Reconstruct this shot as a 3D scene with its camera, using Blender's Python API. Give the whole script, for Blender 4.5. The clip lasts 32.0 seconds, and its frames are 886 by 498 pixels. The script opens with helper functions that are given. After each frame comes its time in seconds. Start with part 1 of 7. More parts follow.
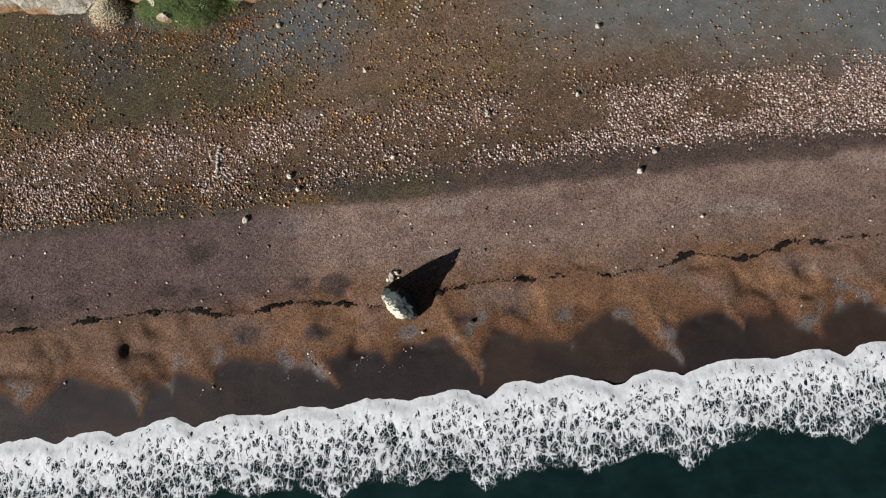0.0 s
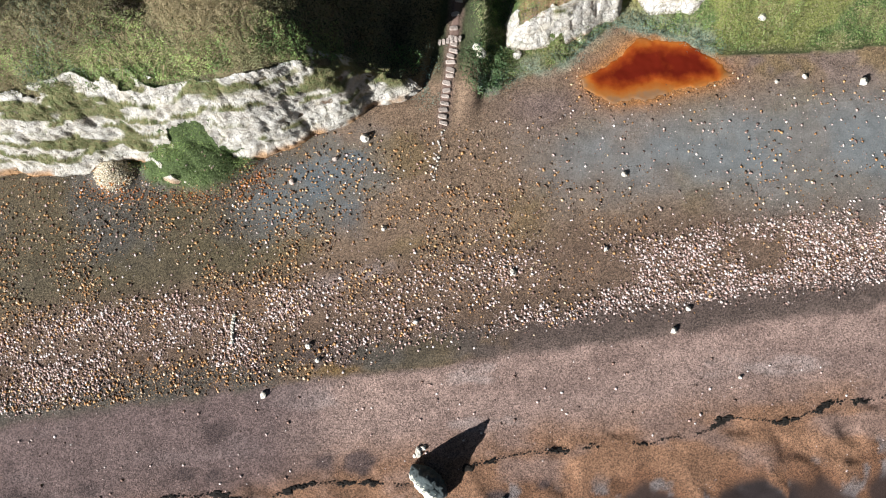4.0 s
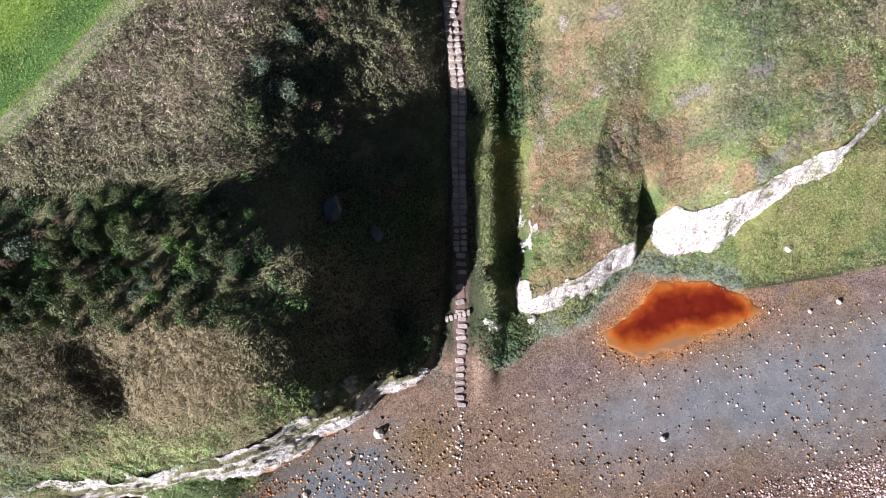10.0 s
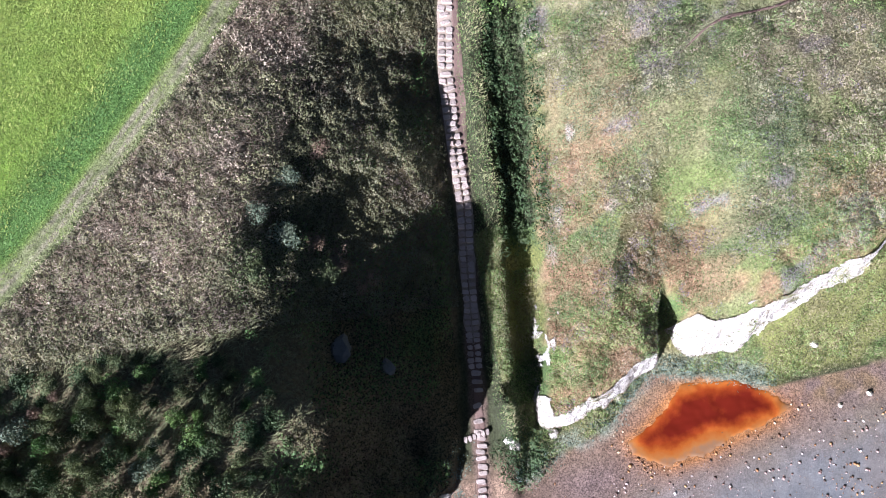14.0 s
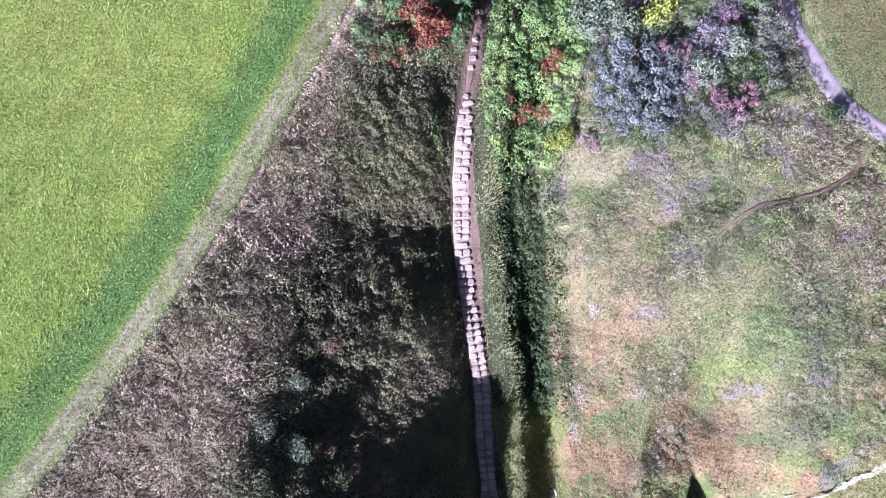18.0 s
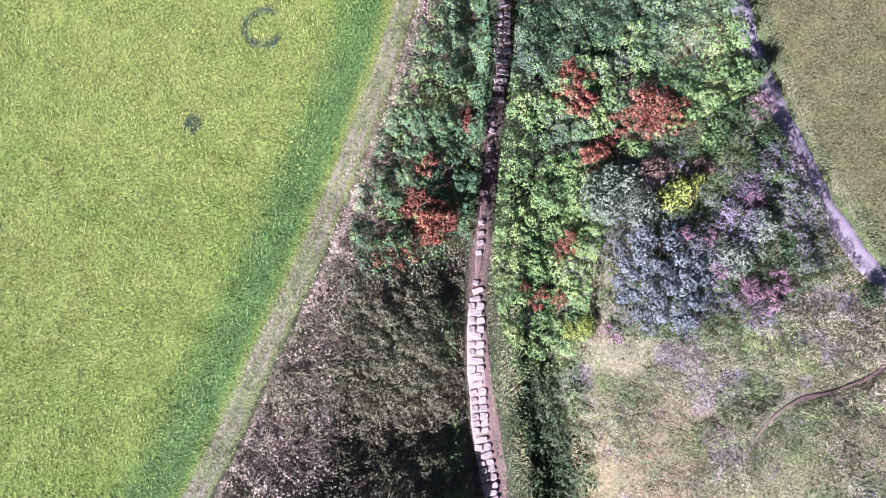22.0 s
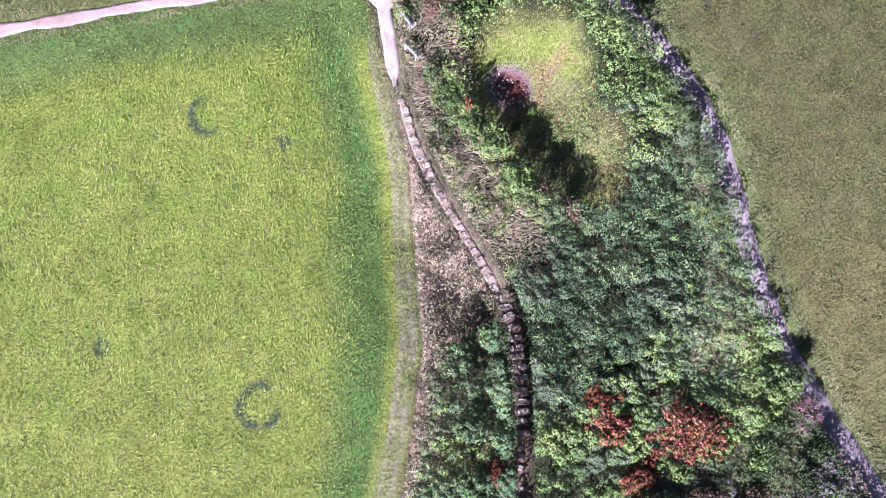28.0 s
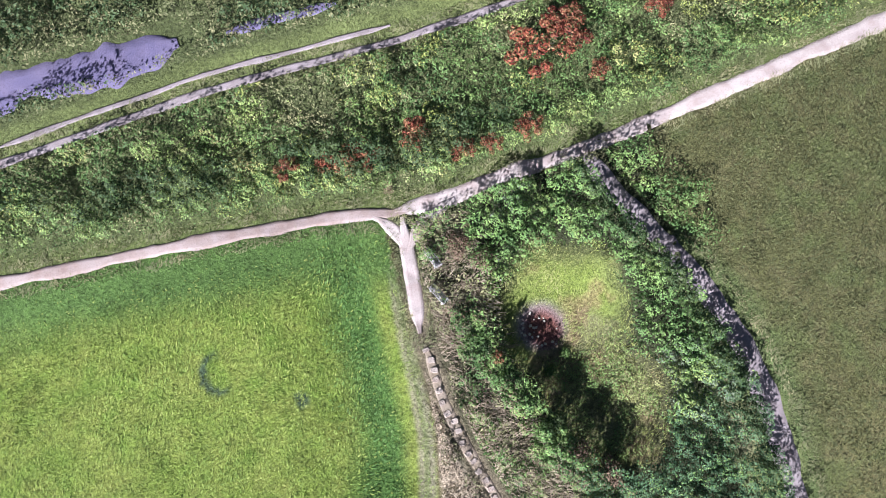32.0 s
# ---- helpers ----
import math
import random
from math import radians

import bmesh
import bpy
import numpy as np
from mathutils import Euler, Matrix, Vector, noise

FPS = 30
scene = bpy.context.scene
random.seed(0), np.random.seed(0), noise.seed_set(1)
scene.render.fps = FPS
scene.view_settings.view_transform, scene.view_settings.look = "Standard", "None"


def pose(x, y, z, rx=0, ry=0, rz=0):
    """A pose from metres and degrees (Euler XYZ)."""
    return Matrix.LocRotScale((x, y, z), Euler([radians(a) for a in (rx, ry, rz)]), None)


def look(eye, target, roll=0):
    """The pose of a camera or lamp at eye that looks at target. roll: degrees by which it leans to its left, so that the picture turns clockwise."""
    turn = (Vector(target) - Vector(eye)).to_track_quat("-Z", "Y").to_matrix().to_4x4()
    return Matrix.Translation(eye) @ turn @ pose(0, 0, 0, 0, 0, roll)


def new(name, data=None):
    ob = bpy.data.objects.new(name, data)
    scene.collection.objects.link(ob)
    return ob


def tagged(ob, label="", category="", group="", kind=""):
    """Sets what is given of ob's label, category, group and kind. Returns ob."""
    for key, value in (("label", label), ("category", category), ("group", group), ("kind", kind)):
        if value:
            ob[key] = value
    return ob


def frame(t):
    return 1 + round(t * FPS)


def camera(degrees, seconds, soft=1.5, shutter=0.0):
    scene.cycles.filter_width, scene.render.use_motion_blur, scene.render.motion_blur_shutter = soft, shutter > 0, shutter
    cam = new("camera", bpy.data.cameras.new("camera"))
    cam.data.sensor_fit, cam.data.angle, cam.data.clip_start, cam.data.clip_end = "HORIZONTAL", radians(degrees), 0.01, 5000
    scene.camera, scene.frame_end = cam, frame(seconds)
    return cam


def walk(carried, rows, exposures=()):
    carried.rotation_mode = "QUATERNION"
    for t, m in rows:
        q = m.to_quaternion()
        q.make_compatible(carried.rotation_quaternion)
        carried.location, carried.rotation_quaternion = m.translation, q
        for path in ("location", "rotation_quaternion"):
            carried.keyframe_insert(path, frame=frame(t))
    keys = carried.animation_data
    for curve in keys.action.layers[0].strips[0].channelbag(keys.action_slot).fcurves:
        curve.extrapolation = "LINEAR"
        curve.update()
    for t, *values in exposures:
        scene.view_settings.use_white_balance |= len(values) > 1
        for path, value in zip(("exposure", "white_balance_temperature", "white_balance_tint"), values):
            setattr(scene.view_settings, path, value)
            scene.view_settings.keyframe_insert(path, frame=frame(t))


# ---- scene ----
cam = camera(63.0, 32.0, 1.1)
METRES, EYE, TILT, LEAN, TURN = 112.0, 60.5, -78.6, 0.0, 0.0
ROWS = [
    (0.0, 0.0, 0.0, 0.0, 0.0, 0.0, -0.0),
    (0.5, -0.0025, 0.0028, 0.0164, 0.02, -0.08, 0.04),
    (1.0, -0.0048, 0.0059, 0.0312, 0.05, 0.04, 0.07),
    (1.5, -0.0079, 0.009, 0.0466, 0.03, 0.11, 0.13),
    (2.0, -0.0114, 0.0122, 0.0618, -0.02, 0.18, 0.18),
    (2.5, -0.0141, 0.0154, 0.0778, -0.02, 0.15, 0.24),
    (3.0, -0.0167, 0.0184, 0.0931, -0.04, 0.16, 0.3),
    (3.5, -0.019, 0.0211, 0.1093, -0.19, 0.12, 0.84),
    (5.5, -0.0235, 0.0334, 0.1739, -0.64, 0.25, 2.97),
    (6.0, -0.024, 0.0366, 0.1918, -0.72, 0.29, 3.36),
    (6.5, -0.0246, 0.0404, 0.2107, -0.8, 0.27, 3.79),
    (7.0, -0.0252, 0.0448, 0.2314, -0.93, 0.14, 4.23),
    (7.5, -0.0252, 0.0493, 0.2505, -1.0, 0.2, 4.68),
    (8.0, -0.0263, 0.0541, 0.27, -1.18, 0.23, 5.29),
    (8.5, -0.0268, 0.0591, 0.2896, -1.36, 0.24, 6.08),
    (9.0, -0.0272, 0.0636, 0.3078, -1.53, 0.26, 6.95),
    (9.5, -0.0275, 0.0673, 0.3239, -1.66, 0.29, 7.77),
    (10.0, -0.0275, 0.0701, 0.3378, -1.77, 0.31, 8.56),
    (10.5, -0.0277, 0.0725, 0.3496, -1.9, 0.33, 9.37),
    (11.0, -0.0282, 0.0752, 0.3595, -2.07, 0.36, 10.26),
    (11.5, -0.0284, 0.0778, 0.3679, -2.2, 0.45, 11.08),
    (12.0, -0.0286, 0.0804, 0.3763, -2.3, 0.47, 11.73),
    (12.5, -0.0283, 0.0826, 0.385, -2.31, 0.55, 11.88),
    (13.0, -0.0276, 0.085, 0.3952, -2.28, 0.55, 11.94),
    (13.5, -0.0264, 0.0877, 0.4067, -2.29, 0.55, 11.98),
    (14.0, -0.0246, 0.0905, 0.4181, -2.28, 0.59, 11.98),
    (14.5, -0.0231, 0.0939, 0.431, -2.31, 0.6, 11.99),
    (16.5, -0.0153, 0.105, 0.4894, -2.27, 0.49, 12.08),
    (17.0, -0.0136, 0.1082, 0.5038, -2.3, 0.52, 12.11),
    (17.5, -0.0117, 0.111, 0.5186, -2.3, 0.51, 12.15),
    (18.0, -0.0098, 0.1145, 0.5333, -2.31, 0.48, 12.17),
    (18.5, -0.0082, 0.1178, 0.5475, -2.33, 0.5, 12.22),
    (19.0, -0.0063, 0.1217, 0.5617, -2.35, 0.53, 12.26),
    (19.5, -0.0043, 0.1251, 0.5765, -2.35, 0.5, 12.34),
    (20.0, -0.0026, 0.1283, 0.5909, -2.47, 0.5, 12.79),
    (20.5, -0.001, 0.1315, 0.6053, -2.68, 0.47, 13.5),
    (21.0, 0.001, 0.1348, 0.6201, -2.88, 0.43, 14.25),
    (21.5, 0.0031, 0.1384, 0.6341, -3.07, 0.43, 15.05),
    (22.0, 0.0056, 0.1421, 0.6493, -3.28, 0.29, 16.06),
    (22.5, 0.0075, 0.1456, 0.6636, -3.62, 0.29, 17.18),
    (23.0, 0.0102, 0.1487, 0.6783, -3.98, 0.2, 18.81),
    (23.5, 0.0128, 0.1523, 0.6931, -4.47, 0.02, 20.74),
    (24.0, 0.0159, 0.1551, 0.7077, -4.87, -0.12, 22.48),
    (24.5, 0.0195, 0.1577, 0.7225, -5.25, -0.23, 24.1),
    (26.5, 0.0369, 0.1652, 0.7855, -5.24, -0.23, 24.42),
    (27.0, 0.042, 0.1673, 0.8016, -5.22, -0.19, 24.46),
    (27.5, 0.047, 0.1695, 0.8181, -5.24, -0.17, 24.52),
    (28.0, 0.0524, 0.1716, 0.8343, -5.18, -0.08, 24.61),
    (28.5, 0.0583, 0.1736, 0.8505, -5.09, 0.01, 24.69),
    (29.0, 0.0638, 0.1762, 0.8672, -5.13, 0.01, 24.74),
    (29.5, 0.0696, 0.1787, 0.8838, -5.11, 0.03, 24.81),
    (30.0, 0.0755, 0.1813, 0.9001, -5.09, 0.07, 24.87),
    (30.5, 0.0815, 0.1839, 0.9166, -5.08, 0.06, 24.93),
    (31.0, 0.0871, 0.1869, 0.9322, -5.08, 0.11, 24.97),
    (31.5, 0.0927, 0.1904, 0.9475, -5.08, 0.16, 25.02),
    (32.0, 0.0981, 0.1939, 0.9619, -5.05, 0.2, 25.05),
]
walk(cam, [(t, pose(0, 0, EYE, TILT, LEAN, TURN) @ pose(METRES * x, METRES * y, METRES * z, 90 + pitch, roll, yaw)) for t, x, y, z, yaw, pitch, roll in ROWS],
     exposures=[(0, 0.28, 6350, 9), (1, 0.42, 6450, 4), (2, 0.78, 6500, -3), (3, 1.14, 5850, 1), (6, 1.28, 6150, 23), (8, 1.38, 6050, 27), (10, 1.47, 5650, 22), (14, 1.71, 5400, 24), (19, 1.88, 5150, 40), (21, 1.88, 5280, 38), (24, 1.86, 5350, 48), (27, 1.87, 5500, 49), (28, 1.8, 5500, 39), (30, 1.64, 5450, 27), (32, 1.54, 5600, 17)])

# ---------------------------------------------------------------- light
world = bpy.data.worlds.new("sky")
scene.world = world
world.use_nodes = True
SUN_UP, SUN_WAY = 24.0, (0.78, 0.626)            # elevation; the way the shadows run
sky = world.node_tree.nodes.new("ShaderNodeTexSky")
sky.sky_type, sky.sun_disc = "NISHITA", False
sky.sun_elevation = radians(SUN_UP)
sky.sun_rotation = math.atan2(-SUN_WAY[0], -SUN_WAY[1])
world.node_tree.links.new(sky.outputs[0], world.node_tree.nodes["Background"].inputs[0])
world.node_tree.nodes["Background"].inputs[1].default_value = 0.016
lamp = bpy.data.lights.new("sun", "SUN")
lamp.energy, lamp.angle, lamp.color = 5.0, radians(0.53), (1.0, 0.95, 0.89)
sun = new("sun", lamp)
sun.matrix_world = look((0, 0, 200), Vector((0, 0, 200)) + Vector((SUN_WAY[0], SUN_WAY[1], -math.tan(radians(SUN_UP)))))

# ---------------------------------------------------------------- materials


def material(name, rough=0.9, metal=0.0):
    m = bpy.data.materials.new(name)
    m.use_nodes = True
    b = m.node_tree.nodes["Principled BSDF"]
    b.inputs["Roughness"].default_value, b.inputs["Metallic"].default_value = rough, metal
    b.inputs["Specular IOR Level"].default_value = 0.25
    return m, m.node_tree.nodes, m.node_tree.links, b


def node(nodes, kind, **values):
    n = nodes.new("ShaderNode" + kind)
    for k, v in values.items():
        if k in n.inputs:
            n.inputs[k].default_value = v
    return n


def noise_at(nodes, links, scale, detail=4.0, rough=0.6, flat=False):
    """Noise in metres of the world."""
    geo = nodes.new("ShaderNodeNewGeometry")
    n = node(nodes, "TexNoise", Scale=scale, Detail=detail, Roughness=rough)
    links.new(geo.outputs["Position"], n.inputs["Vector"])
    return n.outputs["Fac"]


def ranged(nodes, links, value, a, b, lo, hi):
    n = node(nodes, "MapRange")
    for k, v in zip((1, 2, 3, 4), (a, b, lo, hi)):
        n.inputs[k].default_value = v
    links.new(value, n.inputs[0])
    return n.outputs[0]


def blend(nodes, links, kind, fac, one, two):
    n = nodes.new("ShaderNodeMix")
    n.data_type, n.blend_type = "RGBA", kind
    for socket, v in ((n.inputs[0], fac), (n.inputs[6], one), (n.inputs[7], two)):
        if isinstance(v, (int, float)):
            socket.default_value = v
        elif isinstance(v, tuple):
            socket.default_value = (*v, 1)
        else:
            links.new(v, socket)
    return n.outputs[2]


def math_node(nodes, links, op, a, b=0.0):
    n = nodes.new("ShaderNodeMath")
    n.operation = op
    for socket, v in zip(n.inputs, (a, b)):
        if isinstance(v, (int, float)):
            socket.default_value = v
        else:
            links.new(v, socket)
    return n.outputs[0]


def ramp(nodes, links, value, stops):
    n = nodes.new("ShaderNodeValToRGB")
    while len(n.color_ramp.elements) < len(stops):
        n.color_ramp.elements.new(0.5)
    for e, (p, c) in zip(n.color_ramp.elements, stops):
        e.position, e.color = p, (*c, 1)
    links.new(value, n.inputs[0])
    return n.outputs[0]


def bump(nodes, links, shader, value, strength, distance):
    n = node(nodes, "Bump", Strength=strength, Distance=distance)
    links.new(value, n.inputs["Height"])
    links.new(n.outputs[0], shader.inputs["Normal"])


def ground_material():
    """Soil, shingle, clay and turf: the region's own colour, broken up by pebbles or blades."""
    m, N, L, b = material("ground")
    base = N.new("ShaderNodeVertexColor"); base.layer_name = "soil"
    kind = N.new("ShaderNodeVertexColor"); kind.layer_name = "grain"
    parts = N.new("ShaderNodeSeparateColor")
    L.new(kind.outputs[0], parts.inputs[0])
    geo = N.new("ShaderNodeNewGeometry")
    peb = node(N, "TexVoronoi", Scale=12.0)
    L.new(geo.outputs["Position"], peb.inputs["Vector"])
    peb2 = node(N, "TexVoronoi", Scale=23.0)
    L.new(geo.outputs["Position"], peb2.inputs["Vector"])
    tone = N.new("ShaderNodeSeparateColor")
    L.new(peb.outputs["Color"], tone.inputs[0])
    tone2 = N.new("ShaderNodeSeparateColor")
    L.new(peb2.outputs["Color"], tone2.inputs[0])
    mixed = math_node(N, L, "ADD", math_node(N, L, "MULTIPLY", tone.outputs[0], 0.55), math_node(N, L, "MULTIPLY", tone2.outputs[1], 0.45))
    pebbly = ranged(N, L, mixed, 0.2, 0.85, 0.38, 1.75)
    blades = ranged(N, L, noise_at(N, L, 5.0, 6.0, 0.8), 0.3, 0.7, 0.25, 1.75)
    patch = ranged(N, L, noise_at(N, L, 0.7, 6.0, 0.68), 0.3, 0.7, 0.78, 1.22)
    fine = ranged(N, L, noise_at(N, L, 30.0, 2.0, 0.6), 0.25, 0.75, 0.8, 1.2)
    one = blend(N, L, "MULTIPLY", parts.outputs[0], base.outputs[0], pebbly)
    two = blend(N, L, "MULTIPLY", parts.outputs[1], one, blades)
    three = blend(N, L, "MULTIPLY", 1.0, two, patch)
    four = blend(N, L, "MULTIPLY", 1.0, three, fine)
    L.new(four, b.inputs["Base Color"])
    rough = ranged(N, L, parts.outputs[2], 0, 1, 0.92, 0.32)
    L.new(rough, b.inputs["Roughness"])
    h = math_node(N, L, "ADD", math_node(N, L, "MULTIPLY", mixed, parts.outputs[0]), math_node(N, L, "MULTIPLY", blades, parts.outputs[1]))
    bump(N, L, b, h, 0.7, 0.085)
    return m


def leaf_material(name, stops, rough=0.65, patch=0.8, thin=0.06):
    """Leaves or blades, each with its own tint from the ramp; patches of the thicket lean to one end of it."""
    m, N, L, b = material(name, rough)
    geo = N.new("ShaderNodeNewGeometry")
    info = N.new("ShaderNodeObjectInfo")
    wide = noise_at(N, L, 0.42, 6.0, 0.74)
    own = math_node(N, L, "MULTIPLY", geo.outputs["Random Per Island"], 1 - patch)
    group = math_node(N, L, "MULTIPLY", ranged(N, L, wide, 0.3, 0.7, 0, 1), patch)
    pick = math_node(N, L, "ADD", own, group)
    shade = ranged(N, L, info.outputs["Random"], 0, 1, 0.8, 1.2)
    tint = blend(N, L, "MULTIPLY", 1.0, ramp(N, L, pick, stops), shade)
    L.new(tint, b.inputs["Base Color"])
    through_leaf = N.new("ShaderNodeBsdfTranslucent")
    L.new(tint, through_leaf.inputs["Color"])
    both = N.new("ShaderNodeMixShader")
    both.inputs[0].default_value = thin
    L.new(b.outputs[0], both.inputs[1])
    L.new(through_leaf.outputs[0], both.inputs[2])
    L.new(both.outputs[0], N["Material Output"].inputs["Surface"])
    return m


def rock_material(name, base, stain, dark, scale=1.0):
    m, N, L, b = material(name, 0.9)
    big = noise_at(N, L, 0.7 * scale, 5.0, 0.65)
    small = noise_at(N, L, 6.0 * scale, 5.0, 0.7)
    one = blend(N, L, "MIX", ranged(N, L, big, 0.52, 0.72, 0, 0.8), base, stain)
    two = blend(N, L, "MIX", ranged(N, L, small, 0.58, 0.75, 0, 0.7), one, dark)
    info = N.new("ShaderNodeObjectInfo")
    L.new(blend(N, L, "MULTIPLY", 1.0, two, ranged(N, L, info.outputs["Random"], 0, 1, 0.75, 1.15)), b.inputs["Base Color"])
    bump(N, L, b, math_node(N, L, "ADD", big, small), 0.6, 0.12)
    return m


def stone_material(name, stops):
    """Loose stones, each with its own tint."""
    m, N, L, b = material(name, 0.85)
    geo = N.new("ShaderNodeNewGeometry")
    info = N.new("ShaderNodeObjectInfo")
    pick = math_node(N, L, "FRACT", math_node(N, L, "ADD", geo.outputs["Random Per Island"], info.outputs["Random"]))
    small = ranged(N, L, noise_at(N, L, 14.0, 4.0, 0.7), 0.3, 0.7, 0.75, 1.2)
    L.new(blend(N, L, "MULTIPLY", 1.0, ramp(N, L, pick, stops), small), b.inputs["Base Color"])
    return m


GROUND = ground_material()


def chalk_material():
    """Weathered chalk: white faces, ochre seeps low down, grey crusts, turf on its ledges."""
    m, N, L, b = material("chalk", 0.92)
    cover = N.new("ShaderNodeVertexColor"); cover.layer_name = "cover"
    parts = N.new("ShaderNodeSeparateColor")
    L.new(cover.outputs[0], parts.inputs[0])
    big, small = noise_at(N, L, 0.9, 5.0, 0.65), noise_at(N, L, 5.0, 6.0, 0.75)
    geo = N.new("ShaderNodeNewGeometry")
    bent = N.new("ShaderNodeVectorMath"); bent.operation = "MULTIPLY_ADD"
    twist = node(N, "TexNoise", Scale=1.2, Detail=4.0)
    L.new(geo.outputs["Position"], twist.inputs["Vector"])
    L.new(twist.outputs["Color"], bent.inputs[0]); bent.inputs[1].default_value = (1.4, 1.4, 1.4)
    L.new(geo.outputs["Position"], bent.inputs[2])
    crack = N.new("ShaderNodeTexVoronoi"); crack.feature = "DISTANCE_TO_EDGE"; crack.inputs["Scale"].default_value = 1.5
    L.new(bent.outputs[0], crack.inputs["Vector"])
    seam = ranged(N, L, crack.outputs["Distance"], 0.0, 0.07, 1, 0)
    one = blend(N, L, "MIX", ranged(N, L, big, 0.45, 0.68, 0, 0.75), (0.53, 0.50, 0.445), (0.38, 0.325, 0.24))
    two = blend(N, L, "MIX", ranged(N, L, small, 0.52, 0.74, 0, 0.6), one, (0.31, 0.28, 0.23))
    two = blend(N, L, "MIX", math_node(N, L, "MULTIPLY", seam, 0.42), two, (0.16, 0.14, 0.11))
    rust = blend(N, L, "MIX", parts.outputs[1], two, (0.36, 0.19, 0.07))
    turf = blend(N, L, "MIX", ranged(N, L, noise_at(N, L, 3.0, 4.0, 0.7), 0.35, 0.65, 0, 1), (0.085, 0.105, 0.035), (0.17, 0.145, 0.07))
    L.new(blend(N, L, "MIX", parts.outputs[0], rust, turf), b.inputs["Base Color"])
    bump(N, L, b, math_node(N, L, "SUBTRACT", math_node(N, L, "ADD", big, small), math_node(N, L, "MULTIPLY", seam, 0.5)), 0.8, 0.2)
    return m


def water_material():
    """Dark green sea under a lace of foam; the foam's density comes with the surf."""
    m, N, L, b = material("sea", 0.12)
    surf = N.new("ShaderNodeVertexColor"); surf.layer_name = "surf"
    parts = N.new("ShaderNodeSeparateColor")
    L.new(surf.outputs[0], parts.inputs[0])
    geo = N.new("ShaderNodeNewGeometry")
    place = node(N, "Mapping")
    place.inputs["Rotation"].default_value = (0, 0, radians(-6.2))
    place.inputs["Scale"].default_value = (1.75, 1.05, 0.0)
    L.new(geo.outputs["Position"], place.inputs[0])
    warp = node(N, "TexNoise", Scale=1.6, Detail=3.0)
    L.new(place.outputs[0], warp.inputs["Vector"])
    moved = N.new("ShaderNodeVectorMath"); moved.operation = "MULTIPLY_ADD"
    L.new(warp.outputs["Color"], moved.inputs[0]); moved.inputs[1].default_value = (1.1, 1.1, 0)
    L.new(place.outputs[0], moved.inputs[2])
    cell = N.new("ShaderNodeTexVoronoi"); cell.feature = "DISTANCE_TO_EDGE"; cell.inputs["Scale"].default_value = 1.0
    L.new(moved.outputs[0], cell.inputs["Vector"])
    fine = N.new("ShaderNodeTexVoronoi"); fine.feature = "DISTANCE_TO_EDGE"; fine.inputs["Scale"].default_value = 2.9
    L.new(moved.outputs[0], fine.inputs["Vector"])
    lace = math_node(N, L, "MINIMUM", cell.outputs["Distance"], math_node(N, L, "MULTIPLY", fine.outputs["Distance"], 1.7))
    patchy = ranged(N, L, noise_at(N, L, 0.8, 4.0, 0.65), 0.3, 0.7, -0.16, 0.16)
    reach = math_node(N, L, "ADD", parts.outputs[0], math_node(N, L, "MULTIPLY", patchy, parts.outputs[1]))
    over = math_node(N, L, "SUBTRACT", math_node(N, L, "MULTIPLY", reach, 0.55), lace)
    foam = ranged(N, L, over, -0.05, 0.035, 0, 1)
    streak = node(N, "TexNoise", Scale=1.5, Detail=8.0, Roughness=0.78)
    L.new(moved.outputs[0], streak.inputs["Vector"])
    film = ranged(N, L, streak.outputs["Fac"], 0.36, 0.6, 0.74, 1.0)
    white = N.new("ShaderNodeCombineColor")
    for k, share in enumerate((0.94, 0.96, 1.0)):
        L.new(math_node(N, L, "MULTIPLY", film, share), white.inputs[k])
    deep = blend(N, L, "MIX", ranged(N, L, noise_at(N, L, 0.35, 4.0, 0.6), 0.35, 0.65, 0, 1), (0.006, 0.017, 0.018), (0.010, 0.027, 0.026))
    shallow = blend(N, L, "MIX", parts.outputs[2], deep, (0.045, 0.036, 0.030))
    L.new(blend(N, L, "MIX", foam, shallow, white.outputs[0]), b.inputs["Base Color"])
    L.new(ranged(N, L, foam, 0, 1, 0.14, 0.85), b.inputs["Roughness"])
    h = math_node(N, L, "ADD", math_node(N, L, "MULTIPLY", foam, 0.6), math_node(N, L, "MULTIPLY", noise_at(N, L, 0.9, 4.0, 0.5), 0.6))
    bump(N, L, b, h, 0.6, 0.12)
    return m


def dirt_material(name, base, worn, tracks):
    m, N, L, b = material(name, 0.95)
    big, small = noise_at(N, L, 0.8, 4.0, 0.6), noise_at(N, L, 12.0, 5.0, 0.75)
    one = blend(N, L, "MIX", ranged(N, L, big, 0.4, 0.65, 0, 1), base, worn)
    two = blend(N, L, "MIX", ranged(N, L, small, 0.5, 0.75, 0, 0.8), one, tracks)
    L.new(two, b.inputs["Base Color"])
    bump(N, L, b, small, 0.6, 0.05)
    return m


